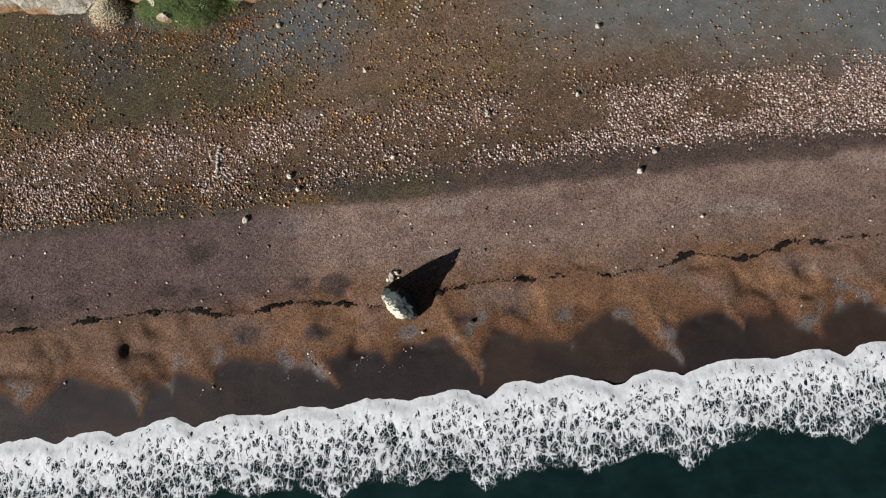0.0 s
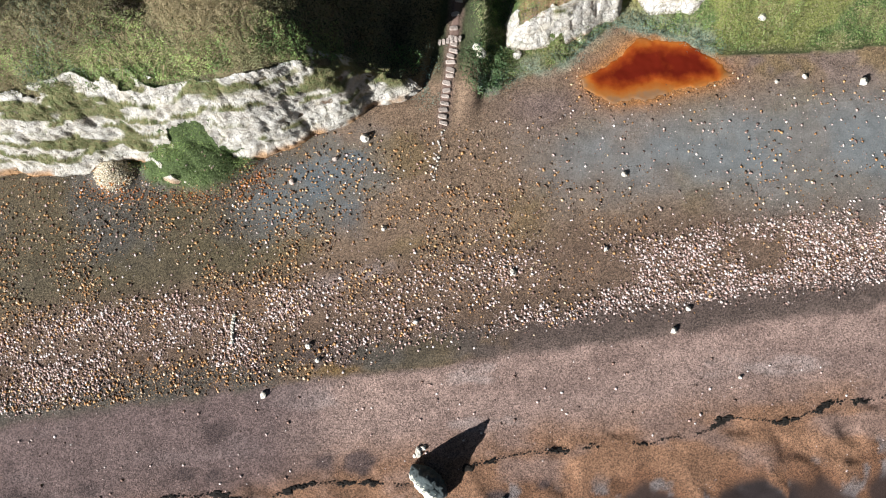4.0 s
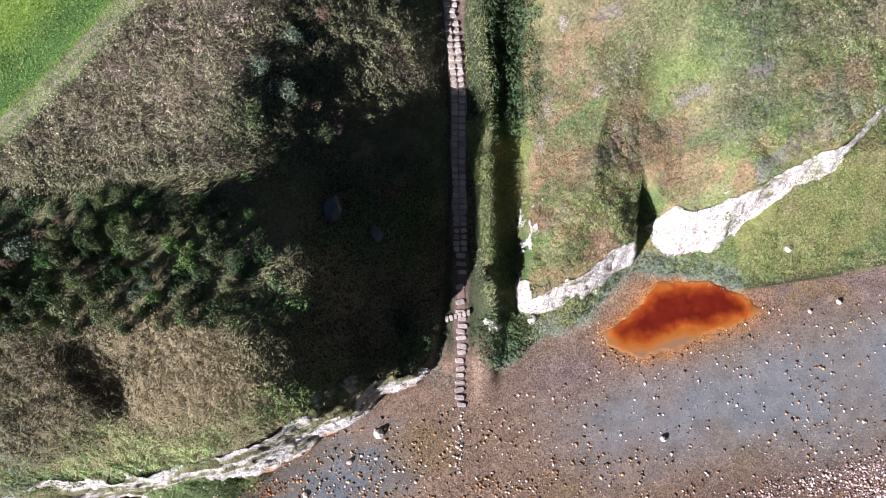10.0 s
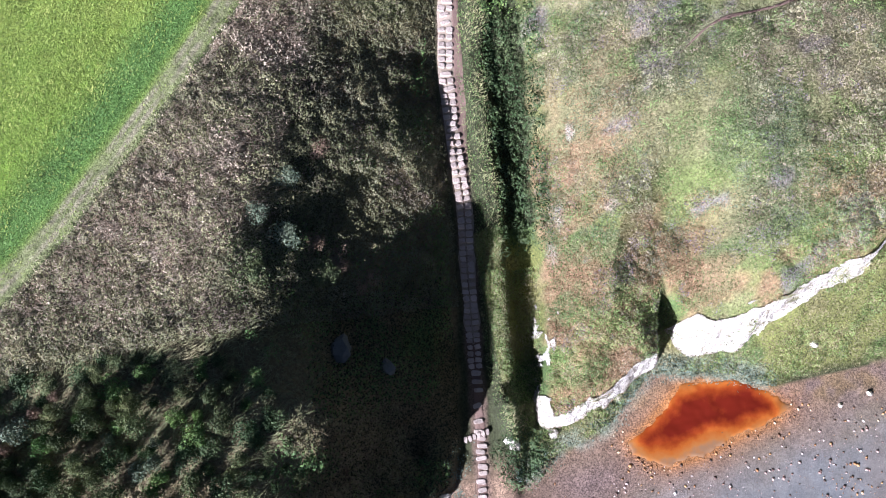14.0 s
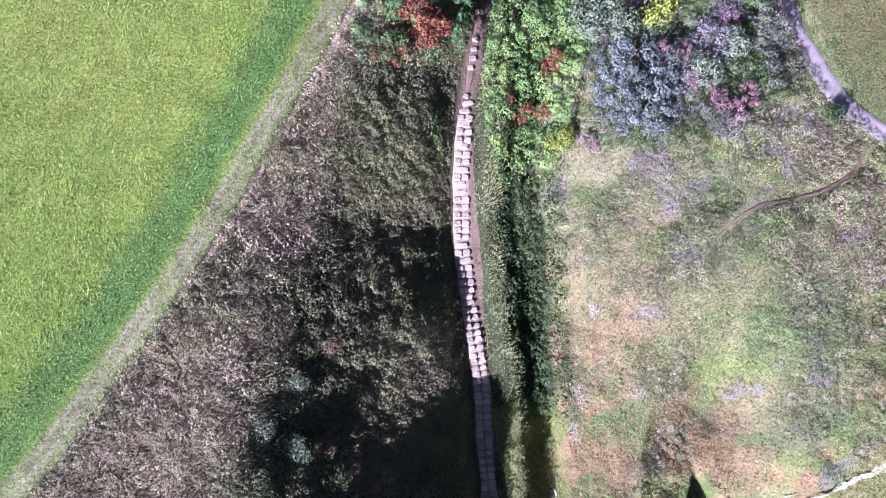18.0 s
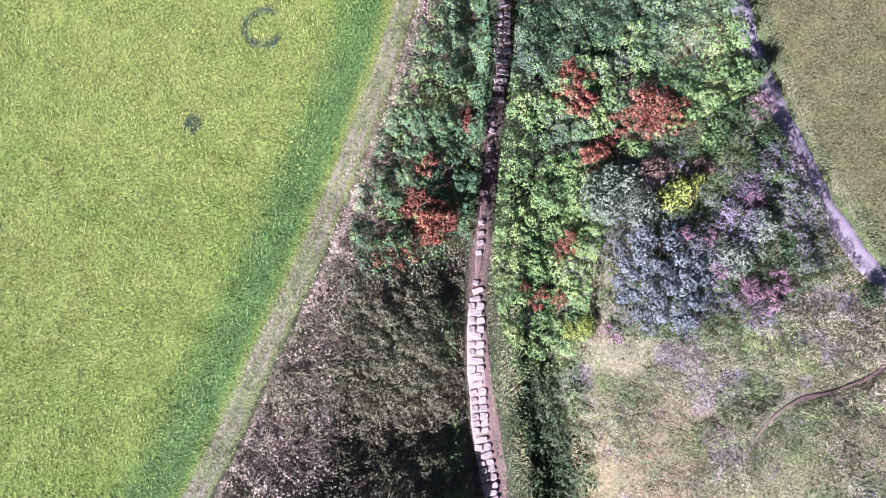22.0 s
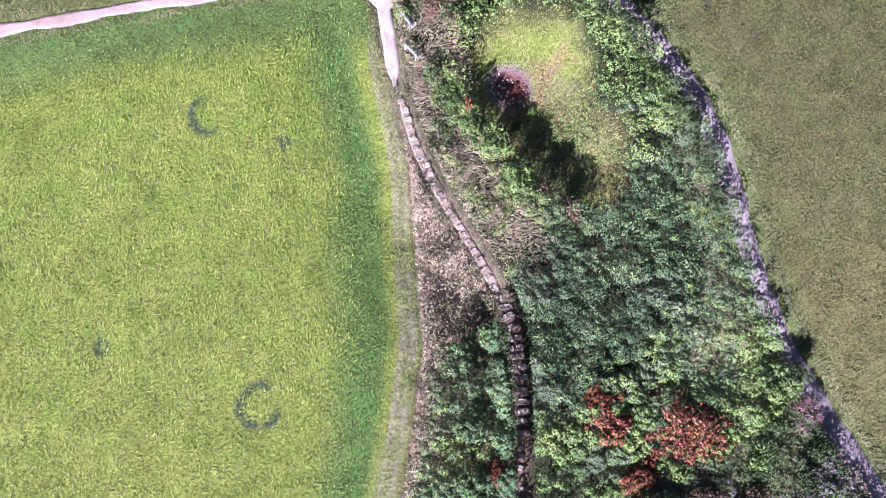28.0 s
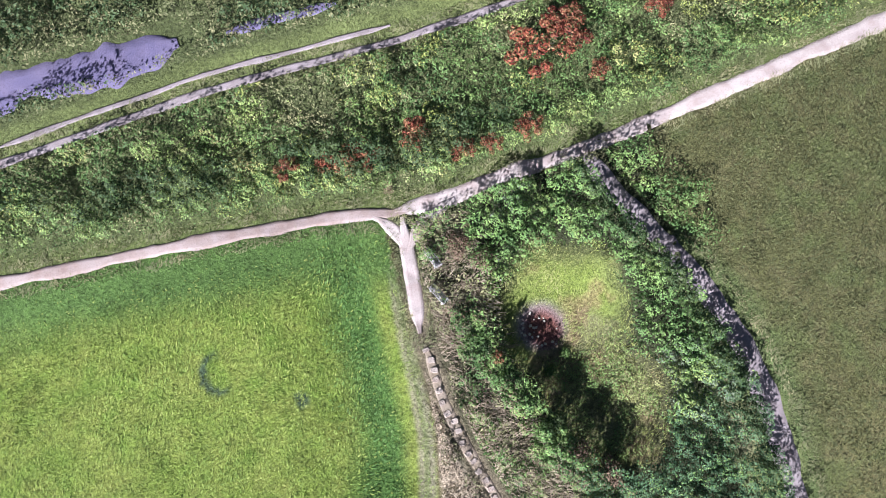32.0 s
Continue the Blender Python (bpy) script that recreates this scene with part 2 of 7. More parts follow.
def pool_material():
    m, N, L, b = material("rusty water", 0.18)
    rim = N.new("ShaderNodeVertexColor"); rim.layer_name = "rim"
    parts = N.new("ShaderNodeSeparateColor")
    L.new(rim.outputs[0], parts.inputs[0])
    mixed = math_node(N, L, "ADD", parts.outputs[0], ranged(N, L, noise_at(N, L, 0.9, 5.0, 0.65), 0.3, 0.7, -0.13, 0.13))
    L.new(ramp(N, L, mixed, [(0.0, (0.22, 0.125, 0.065)), (0.16, (0.30, 0.12, 0.030)), (0.4, (0.30, 0.082, 0.012)), (0.65, (0.20, 0.034, 0.006)), (0.95, (0.10, 0.010, 0.004))]), b.inputs["Base Color"])
    bump(N, L, b, noise_at(N, L, 3.0, 3.0, 0.5), 0.05, 0.02)
    return m


CHALK = chalk_material()
SEA = water_material()
GRAVEL = dirt_material("pale gravel", (0.50, 0.43, 0.405), (0.38, 0.30, 0.275), (0.26, 0.20, 0.185))
WORN_GRAVEL = dirt_material("worn gravel", (0.38, 0.31, 0.29), (0.29, 0.215, 0.19), (0.20, 0.15, 0.13))
# dark grey-green rock, for three of the boulders
DARK_ROCK = rock_material("mossy rock", (0.13, 0.13, 0.115), (0.08, 0.09, 0.06), (0.05, 0.05, 0.04), 1.5)
EARTH = dirt_material("trodden earth", (0.32, 0.275, 0.28), (0.24, 0.20, 0.20), (0.17, 0.14, 0.14))
PALE_EARTH = dirt_material("pale earth", (0.30, 0.245, 0.19), (0.23, 0.185, 0.13), (0.14, 0.11, 0.08))
RED_EARTH = dirt_material("red earth", (0.165, 0.110, 0.088), (0.125, 0.085, 0.066), (0.08, 0.055, 0.045))
ASH = dirt_material("grey cinders", (0.165, 0.145, 0.25), (0.20, 0.17, 0.27), (0.08, 0.07, 0.11))
POOL_WATER = pool_material()
STEP_STONE = rock_material("step stone", (0.43, 0.36, 0.31), (0.31, 0.23, 0.18), (0.20, 0.16, 0.13), 2.0)
LIMESTONE = rock_material("limestone", (0.62, 0.58, 0.49), (0.46, 0.40, 0.30), (0.22, 0.21, 0.17), 1.5)
PALE_STONES = stone_material("pale stones", [(0.0, (0.74, 0.67, 0.63)), (0.2, (0.56, 0.45, 0.41)), (0.5, (0.38, 0.27, 0.235)), (0.75, (0.24, 0.15, 0.115)), (1.0, (0.09, 0.06, 0.05))])
OCHRE_STONES = stone_material("ochre stones", [(0.0, (0.60, 0.48, 0.34)), (0.2, (0.45, 0.27, 0.12)), (0.5, (0.30, 0.15, 0.06)), (0.75, (0.15, 0.09, 0.055)), (1.0, (0.05, 0.04, 0.035))])
WEED = dirt_material("seaweed", (0.012, 0.010, 0.008), (0.02, 0.016, 0.012), (0.006, 0.005, 0.005))
BOARD = rock_material("weathered board", (0.55, 0.53, 0.52), (0.42, 0.40, 0.38), (0.25, 0.24, 0.23), 3.0)


# ---------------------------------------------------------------- ground shape
def smooth(a, b, v):
    k = np.clip((v - a) / (b - a), 0.0, 1.0)
    return k * k * (3 - 2 * k)


def smin(a, b, k):
    h = np.clip(0.5 + 0.5 * (b - a) / k, 0, 1)
    return b + (a - b) * h - k * h * (1 - h)


def smax(a, b, k):
    return -smin(-a, -b, k)


def lattice(i, j, seed):
    n = (i * 374761393 + j * 668265263 + seed * 974634777) & 0x7FFFFFFF
    n = ((n ^ (n >> 13)) * 1274126177) & 0x7FFFFFFF
    return ((n ^ (n >> 16)) & 0xFFFF) / 65535.0


def value_noise(x, y, size, seed=0):
    """Smooth noise in 0..1 with cells of that size."""
    x, y = np.asarray(x, float) / size, np.asarray(y, float) / size
    i, j = np.floor(x).astype(np.int64), np.floor(y).astype(np.int64)
    u, v = x - i, y - j
    u, v = u * u * (3 - 2 * u), v * v * (3 - 2 * v)
    a, b = lattice(i, j, seed), lattice(i + 1, j, seed)
    c, d = lattice(i, j + 1, seed), lattice(i + 1, j + 1, seed)
    return (a * (1 - u) + b * u) * (1 - v) + (c * (1 - u) + d * u) * v


def fractal(x, y, size, seed=0, octaves=4):
    total, weight, out = 0.0, 1.0, 0.0
    for k in range(octaves):
        out = out + weight * value_noise(x, y, size / 2 ** k, seed + 17 * k)
        total += weight
        weight *= 0.55
    return out / total


def domes(x, y, size, seed):
    """Rounded clumps, one to a cell of that size, with gaps between them: 0..1."""
    x, y = np.asarray(x, float) / size, np.asarray(y, float) / size
    i, j = np.floor(x).astype(np.int64), np.floor(y).astype(np.int64)
    out = np.zeros(x.shape)
    for di in (-1, 0, 1):
        for dj in (-1, 0, 1):
            a, b = i + di, j + dj
            dx, dy = x - a - lattice(a, b, seed), y - b - lattice(a, b, seed + 7)
            r = 0.5 + 0.42 * lattice(a, b, seed + 13)
            tall = 0.45 + 0.55 * lattice(a, b, seed + 19)
            out = np.maximum(out, tall * np.sqrt(np.clip(1 - (dx * dx + dy * dy) / (r * r), 0, 1)))
    return out


def along(x, y, line):
    """Distance to a polyline, the values of its further columns round the nearest place, and the side (+ is to the left of its run)."""
    x, y = np.asarray(x, float), np.asarray(y, float)
    line = np.asarray(line, float)
    best = np.full(x.shape, 1e18)
    side = np.zeros(x.shape)
    total = np.full(x.shape, 1e-12)
    values = [np.zeros(x.shape) for _ in range(line.shape[1] - 2)]
    for p, q in zip(line[:-1], line[1:]):
        ex, ey = q[0] - p[0], q[1] - p[1]
        k = np.clip(((x - p[0]) * ex + (y - p[1]) * ey) / (ex * ex + ey * ey), 0, 1)
        dx, dy = x - p[0] - k * ex, y - p[1] - k * ey
        d = dx * dx + dy * dy
        near = d < best - 1e-9
        best = np.where(near, d, best)
        side = np.where(near, np.where(ex * (y - p[1]) - ey * (x - p[0]) >= 0, 1.0, -1.0), side)
        if values:
            w = math.hypot(ex, ey) / (d + 0.3) ** 2
            total = total + w
            for c in range(len(values)):
                values[c] = values[c] + w * (p[c + 2] + k * (q[c + 2] - p[c + 2]))
    return np.sqrt(best), [v / total for v in values], side


def inside(x, y, ring):
    """Signed distance to a closed outline, plus inside."""
    ring = np.asarray(ring, float)
    d, _, _ = along(x, y, np.vstack([ring, ring[:1]])[:, :2])
    x, y = np.asarray(x, float), np.asarray(y, float)
    odd = np.zeros(x.shape, bool)
    for p, q in zip(ring, np.roll(ring, -1, 0)):
        if p[1] != q[1]:
            odd ^= ((p[1] > y) != (q[1] > y)) & (x < (q[0] - p[0]) * (y - p[1]) / (q[1] - p[1]) + p[0])
    return np.where(odd, d, -d)


def ring_of(line, sgn):
    """The headland behind a brow line as a closed outline."""
    return [p[:2] for p in line] + [(line[-1][0], 5000), (-5000 * sgn, 5000), (-5000 * sgn, line[0][1])]


# centre line of the stepped path: x, y, z
PATH = [(-1.8, 37.6, -0.1), (-1.5, 39.8, 0.0), (-0.9, 42.6, 0.7), (-0.5, 45.4, 1.6), (0.4, 52.0, 3.2), (1.1, 57.5, 5.0), (1.8, 62.1, 6.6),
        (2.0, 67.1, 8.3), (2.4, 71.5, 9.7), (3.4, 76.3, 11.2), (4.8, 81.0, 12.5), (6.6, 85.6, 13.7), (8.4, 89.9, 14.7), (10.5, 94.4, 15.6), (11.5, 97.5, 16.0),
        (11.8, 99.5, 16.3), (11.7, 102.0, 16.6), (11.1, 107.5, 17.2), (11.0, 110.6, 17.5), (11.5, 114.0, 17.8), (12.2, 116.9, 18.0), (13.2, 121.3, 18.5), (16.0, 134.0, 21.2), (17.0, 170.0, 22.5)]
# brow of the chalk at the seaward side of the left headland and on along its foot by the path: x, y, height, slope above
BROW_LEFT = [(-75, 35.5, 10.4, 1.6, 7.5), (-40, 35.7, 10.4, 1.6, 7.5), (-30, 36.3, 10.8, 1.5, 7.5), (-24, 36.9, 11.2, 1.4, 6.5), (-19.5, 37.1, 11.4, 1.2, 6.5), (-16, 37.5, 11.7, 1.0, 8.0), (-12.4, 38.8, 10.6, 0.8, 9.0),
             (-8.1, 40.6, 6.2, 1.2, 6), (-5.2, 41.0, 3.6, 1.4, 5), (-3.6, 41.9, 1.8, 1.3, 3), (-2.2, 45.0, 1.8, 1.15, 3), (-0.9, 52.0, 3.3, 0.95, 3), (0.4, 60.0, 6.1, 0.62, 3),
             (0.9, 67.0, 8.5, 0.54, 3), (1.3, 72.2, 10.0, 0.52, 3), (3.6, 81.0, 12.6, 0.6, 3), (9.0, 93.7, 15.5, 0.7, 3), (10.4, 99.0, 16.2, 0.4, 3), (9.8, 108.0, 17.3, 0.3, 3),
             (12.2, 121.0, 18.6, 0.3, 3), (14, 175, 24, 0.3, 3)]
# brow of the right headland: along the gully, round the seaward chalk and away
BROW_RIGHT = [(75, 66, 14.5, 0.7, 3), (38, 58.5, 13.5, 0.6, 3), (32.0, 54.9, 13.0, 0.5, 3.2), (27.5, 52.0, 12.2, 0.5, 3.4), (22.8, 50.6, 10.2, 0.6, 3.4), (20.6, 49.6, 8.6, 0.65, 3.2), (17.8, 49.4, 6.8, 0.65, 3.0),
              (16.2, 50.9, 5.6, 0.65, 3), (14.7, 53.6, 7.2, 0.65, 4), (14.1, 50.6, 5.6, 0.7, 4), (13.6, 48.2, 5.2, 0.7, 4), (11.7, 47.8, 6.0, 0.6, 4), (9.8, 46.9, 5.6, 0.7, 3.4), (7.6, 45.7, 5.1, 0.9, 3.4), (6.3, 45.3, 4.4, 1.1, 4), (4.9, 45.2, 3.2, 1.2, 4),
              (5.3, 48.0, 3.8, 1.2, 4), (5.9, 51.2, 4.2, 1.2, 4), (6.9, 55.4, 4.5, 1.2, 3), (7.5, 63.6, 6.4, 1.1, 2),
              (8.6, 70.6, 9.4, 0.95, 2), (8.9, 77.4, 11.9, 0.6, 2), (12.0, 84.0, 13.2, 0.6, 2), (19.0, 89.0, 15.4, 0.5, 2), (24.5, 97.0, 16.8, 0.3, 2), (27.0, 110.0, 17.8, 0.3, 2), (30.0, 121, 18.7, 0.2, 2), (34, 175, 24, 0.2, 2)]


def shore(x, y):
    return y - 0.108 * x


# tongues of dry sand that reach down to the water: x, width, length
TONGUES = [(-35, 1.6, 2.0), (-26.2, 1.1, 4.2), (-23.5, 0.6, 1.6), (-19.8, 0.8, 2.2), (-9.8, 1.0, 3.4), (-4.5, 0.7, 1.2), (1.9, 1.0, 5.2), (10.5, 0.7, 1.0), (18.7, 1.3, 4.0), (24.8, 0.8, 2.4), (31.0, 1.4, 3.4), (38, 1.6, 3)]


def wet_edge(x, y):
    """How far up the beach the wet sand reaches."""
    out = 4.7 + 2.6 * (fractal(x, 0 * x, 7.0, 53, 3) - 0.5) + 0.7 * (fractal(x, 0 * x, 1.3, 55, 3) - 0.5)
    bent = x + 0.45 * (y - 3.5 - 0.108 * x) + 2.2 * (fractal(x, y, 3.0, 57, 3) - 0.5)
    for at, wide, long in TONGUES:
        out = out - long * np.exp(-np.abs(bent - at) / wide)
    return out


def beach(x, y):
    s = shore(x, y) + 0.9 * (fractal(x, y, 14, 3, 2) - 0.5)
    z = np.interp(s, [-4000, -60, -10, 0, 4, 9, 14, 18, 22, 25, 34, 45, 60], [-20, -6, -2.6, -1.45, -1.1, -0.62, -0.5, -0.15, -0.36, -0.12, -0.15, 0.0, 0.15])
    cusp = 0.9 * (4.2 - wet_edge(x, y))
    z = z + 0.07 * cusp * smooth(1.0, 4.5, s) * (1 - smooth(6.5, 10.0, s))
    pits = smooth(0.5, 0.85, fractal(x, y * 1.3, 2.4, 9, 2)) * smooth(3.0, 5.0, s) * (1 - smooth(8.5, 11.0, s))
    return z - 0.34 * pits + 0.22 * (fractal(x, y, 3.0, 7, 4) - 0.5) * smooth(0, 3, s) * (1 - 0.5 * smooth(16, 20, s))


def plateau(x, y):
    z = np.interp(y, [30, 40, 45, 60, 80, 95, 110, 124, 134, 170, 400, 4000], [15.2, 15.4, 15.8, 16.0, 16.8, 17.2, 18.1, 19.1, 21.2, 22.5, 24, 30])
    return z + 0.25 * (fractal(x, y, 18, 11, 2) - 0.5)


def plateau_right(x, y):
    return np.interp(y, [40, 60, 75, 90, 105, 120, 134, 170, 400, 4000], [14.8, 15.4, 16.2, 17.2, 18.5, 19.3, 21.2, 22.5, 24, 30]) + 0.012 * np.clip(x - 25, -10, 25) - 0.25 * np.clip(24 - x, 0, 8) * (1 - smooth(61, 69, y))


def valley(x, y):
    """The floor between the path and the gully on its right."""
    y2 = np.array([p[1] for p in PATH])
    xp, zp = np.interp(y, y2, [p[0] for p in PATH]), np.interp(y, y2, [p[2] for p in PATH])
    u = x - xp
    ledge = 0.55 * smooth(1.0, 1.8, u) * smooth(88, 80, y)
    deep = np.interp(y, [38, 42, 46, 52, 66, 75, 80, 86], [0.0, 0.5, 1.3, 1.9, 1.5, 0.5, 0.2, 0.0])
    drop = deep * smooth(2.4, 3.9, u) + ledge * smooth(2.4, 3.6, u)
    return np.maximum(zp + ledge - drop, -0.05)


# foot of the grassy apron under the right headland: x, y
APRON = [(1.5, 40.6), (5.5, 42.2), (9.5, 43.2), (12.0, 45.4), (14.0, 46.8), (19.0, 45.6), (23.5, 43.8), (30.0, 43.8), (38.0, 44.2), (70, 47)]


def height(x, y, rough=True):
    x, y = np.asarray(x, float), np.asarray(y, float)
    low = beach(x, y)
    inland = smooth(36, 46, y)
    base = low + (np.maximum(low * (1 - inland), valley(x, y)) - low) * smooth(37.0, 41.0, y)
    da, _, sa = along(x, y, APRON)
    grade = np.interp(x, [0, 8, 14, 20, 30], [0.35, 0.5, 0.45, 0.65, 0.95])
    convex = 0.5 * da + 0.125 * da * da
    apron = np.where(sa > 0, np.where(x > 20, grade * da + (convex - grade * da) * smooth(20, 24, x), da * grade), 0.0) * smooth(1.0, 6.0, x)
    apron = apron - 3.0 * np.maximum(0, da - np.interp(x, [4, 9, 14, 20], [2.6, 4.0, 8.0, 40.0]))
    apron = np.where((y < 58 + 0.3 * np.clip(x - 38, 0, 60)) & (x > 1) & (sa > 0), apron, -9)
    base = np.maximum(base, np.where(y < 60 + 0.3 * np.clip(x - 38, 0, 60), np.minimum(apron, 9.0 + 1.6 * smooth(23, 27, x)), -9.0))
    base = base + 2.0 * smooth(1.25, 0.35, np.hypot((x - 1.75) / 0.85, (y - 46.4) / 1.9))
    talus = 3.4 * smooth(3.6, 0.2, np.hypot((x + 23.4) / 1.6, y - 35.6) + 1.5 * (fractal(x, y, 2.2, 359, 3) - 0.5)) + 1.5 * smooth(2.6, 0.2, np.hypot(x + 30.4, y - 34.4))
    base = base + talus
    base = np.where(y > 95, np.minimum(base, plateau(x, y) - 0.2 - 1.5 * smooth(6.5, 1.0, np.hypot((x - 19.6) / 1.1, (y - 108.8) / 1.8))), base)
    out = base
    for line, top, sgn in ((BROW_LEFT, plateau(x, y), 1.0), (BROW_RIGHT, plateau_right(x, y), -1.0)):
        wob = 1.0 * (fractal(x, y, 2.6, 23, 4) - 0.5) + 0.6 * (fractal(x, y, 7.0, 25, 2) - 0.5) if rough else 0
        d, (ze, sl, st), _ = along(x, y, line)
        d = d * np.sign(inside(x, y, ring_of(line, sgn))) + wob * smooth(2.5, 5.0, ze) * smooth(60, 50, y)
        up = smin(ze + sl * np.maximum(d, 0), top, 3.0)
        down = ze - st * np.maximum(-d, 0)
        hill = np.where(d > 0, up, down)
        out = np.maximum(out, hill)
    out = out + 1.0 * smooth(7.5, 1.5, np.hypot(x + 3.5, y - 66.0)) - 1.45 * smooth(2.6, 0.5, np.hypot((x + 23.6 + 0.4 * (y - 43)) / 0.7, (y - 43.2) / 1.6) + 1.9 * (fractal(x, y, 2.0, 27, 3) - 0.5))
    out = out - 1.5 * smooth(-14.5, -11.0, x + 0.25 * (y - 42)) * smooth(-1.5, -6.0, x) * smooth(39.6, 42.0, y) * smooth(48, 44.5, y)
    out = out - 1.7 * smooth(6.0, 1.2, np.hypot((x + 10.6) / 1.25, y - 53.9)) * smooth(0.5, 3.5, out - valley(x, y))
    out = out - 2.8 * smooth(4.8, 0.8, np.hypot(x + 7.4, (y - 45.4) / 1.3)) * smooth(0.5, 3.5, out - valley(x, y)) * smooth(40.6, 42.6, y)
    out = out - 1.1 * smooth(6.0, 1.0, np.hypot(x - 16.0, y - 70.0)) - 0.9 * smooth(5.0, 1.0, np.hypot(x - 17.5, (y - 58.5) / 1.2))
    if rough:
        mown = np.maximum(smooth(0.0, 3.0, side_of(x, y, VERGE)), smooth(0.5, 3.0, -side_of(x, y, FIELD_PATH)))
        soft = smooth(34, 48, y) * (1 - 0.8 * mown)
        out = out + soft * (0.5 * (fractal(x, y, 5.0, 31, 3) - 0.5) + 0.16 * (fractal(x, y, 0.9, 37, 2) - 0.5))
    return out


# ---------------------------------------------------------------- meshes


def sheet(name, verts, faces, mat, colours=None, smooth_shade=True):
    """A mesh object from arrays: verts (n, 3), faces (m, 3 or 4)."""
    me = bpy.data.meshes.new(name)
    verts, faces = np.asarray(verts, np.float32), np.asarray(faces, np.int32)
    k = faces.shape[1]
    me.vertices.add(len(verts)); me.vertices.foreach_set("co", verts.ravel())
    me.loops.add(faces.size); me.loops.foreach_set("vertex_index", faces.ravel())
    me.polygons.add(len(faces))
    me.polygons.foreach_set("loop_start", np.arange(0, faces.size, k, dtype=np.int32))
    if smooth_shade:
        me.polygons.foreach_set("use_smooth", np.ones(len(faces), bool))
    me.update(calc_edges=True)
    for layer, values in (colours or {}).items():
        att = me.color_attributes.new(layer, "FLOAT_COLOR", "POINT")
        rgba = np.ones((len(verts), 4), np.float32)
        rgba[:, :3] = values
        att.data.foreach_set("color", rgba.ravel())
    me.materials.append(mat)
    return me


def grid_faces(nx, ny):
    i = np.arange(ny - 1)[:, None] * nx + np.arange(nx - 1)[None]
    return np.stack([i, i + 1, i + nx + 1, i + nx], -1).reshape(-1, 4)


def outward(lo, hi, step, far):
    """Even steps from lo to hi, then ever wider ones out to far on both sides."""
    core = np.arange(lo, hi + step / 2, step)
    grow = step * np.cumsum(1.22 ** np.arange(1, 60))
    grow = grow[grow < far]
    return np.concatenate([(lo - grow)[::-1], core, hi + grow])


# edge between the scrub and the mown headland field
VERGE = [(-75, 30), (-45, 45), (-28.3, 59.3), (-23.7, 63.0), (-16.1, 70.4), (-11.9, 75.0), (-8.3, 79.5), (-4.6, 84.0), (0.3, 90.6), (3.2, 94.7), (6.1, 99.4),
         (8.4, 105.8), (9.7, 109.0), (10.4, 112.0), (11.0, 115.0), (12.0, 119.0), (13.0, 121.3)]
FIELD_PATH = [(46, 62), (34, 69.0), (30.5, 71.0), (28.2, 73.6), (27.1, 76.4), (26.3, 80.4), (25.8, 85.0), (25.8, 90.6), (26.2, 94.1), (27.2, 97.9), (28.0, 101.5), (28.4, 105.0),
              (28.2, 108.4), (27.6, 111.8), (26.7, 114.8), (25.7, 117.7), (25.2, 120.6)]
TRACK = [(-70, 141), (-30, 132.0), (-9.0, 127.4), (-2.8, 126.0), (5.2, 124.2), (10.0, 122.9), (13.2, 121.8), (16.7, 121.2), (20.5, 121.1), (24.2, 120.6), (31.9, 120.2), (40.7, 119.8), (70, 119)]
BACK_TRACK = [(-70, 137), (-6.4, 133.5), (-0.5, 133.1), (5.6, 132.8), (12.1, 131.9), (17.7, 131.1), (25.8, 130.4), (60, 128)]
EROSION = [(28.6, 71.0), (27.4, 69.6), (25.8, 68.9), (23.2, 68.7), (20.4, 68.8), (19.1, 68.2), (17.6, 67.2)]
BRANCH = [(11.7, 99.3), (10.3, 99.0), (8.0, 98.9), (6.4, 99.3)]
POOL = [(10.9, 42.0), (12.5, 42.8), (14.4, 44.2), (16.1, 45.5), (18.6, 45.4), (21.4, 44.7), (23.1, 43.4), (24.6, 42.0), (23.1, 41.2), (20.1, 40.6), (16.5, 39.7), (13.6, 39.5), (12.0, 40.2), (11.1, 41.0)]
POOL_DEEP = [(12.6, 41.9), (14.5, 43.0), (15.8, 43.9), (17.3, 44.0), (21.6, 43.6), (22.4, 42.4), (19.9, 42.0), (17.9, 42.2), (14.4, 41.6)]
CLAY = [(5.0, 36.4), (13.9, 38.1), (24.0, 39.5), (45, 40), (45, 27.5), (33, 28.6), (22.9, 31.0), (8.3, 31.0)]
CLAY_LEFT = [(-17.5, 34.0), (-12, 36.2), (-7.5, 37.2), (-7.0, 33), (-10, 29.5), (-17, 28.2), (-19.5, 30.5)]
CLEARING = [(15.6, 113.8), (17.8, 115.2), (20.4, 115.9), (23.3, 114.6), (23.4, 111.2), (22.6, 108.9), (23.4, 105.8), (21.0, 102.6), (18.4, 102.6), (16.9, 106.4), (16.2, 109.6), (15.8, 111.6)]
SHRUBBERY = [(12.2, 75.6), (12.4, 80.0), (13.0, 85.6), (16.4, 86.2), (20.5, 86.6), (24.6, 88.6), (25.0, 83.0), (25.6, 78.6), (24.8, 75.6), (21.0, 73.6), (16.0, 73.8)]
HOLLOW_BANK = [(13.4, 115.0), (14.9, 114.4), (15.0, 112.0), (15.4, 109.0), (16.1, 106.0), (17.0, 103.4), (18.6, 101.2), (17.8, 100.2), (16.0, 101.8), (14.9, 105.0), (14.1, 109.0), (13.0, 112.5)]


def colour(*rgb):
    return np.array(rgb, float)


def side_of(x, y, line):
    d, _, s = along(x, y, [p[:2] for p in line])
    return d * s


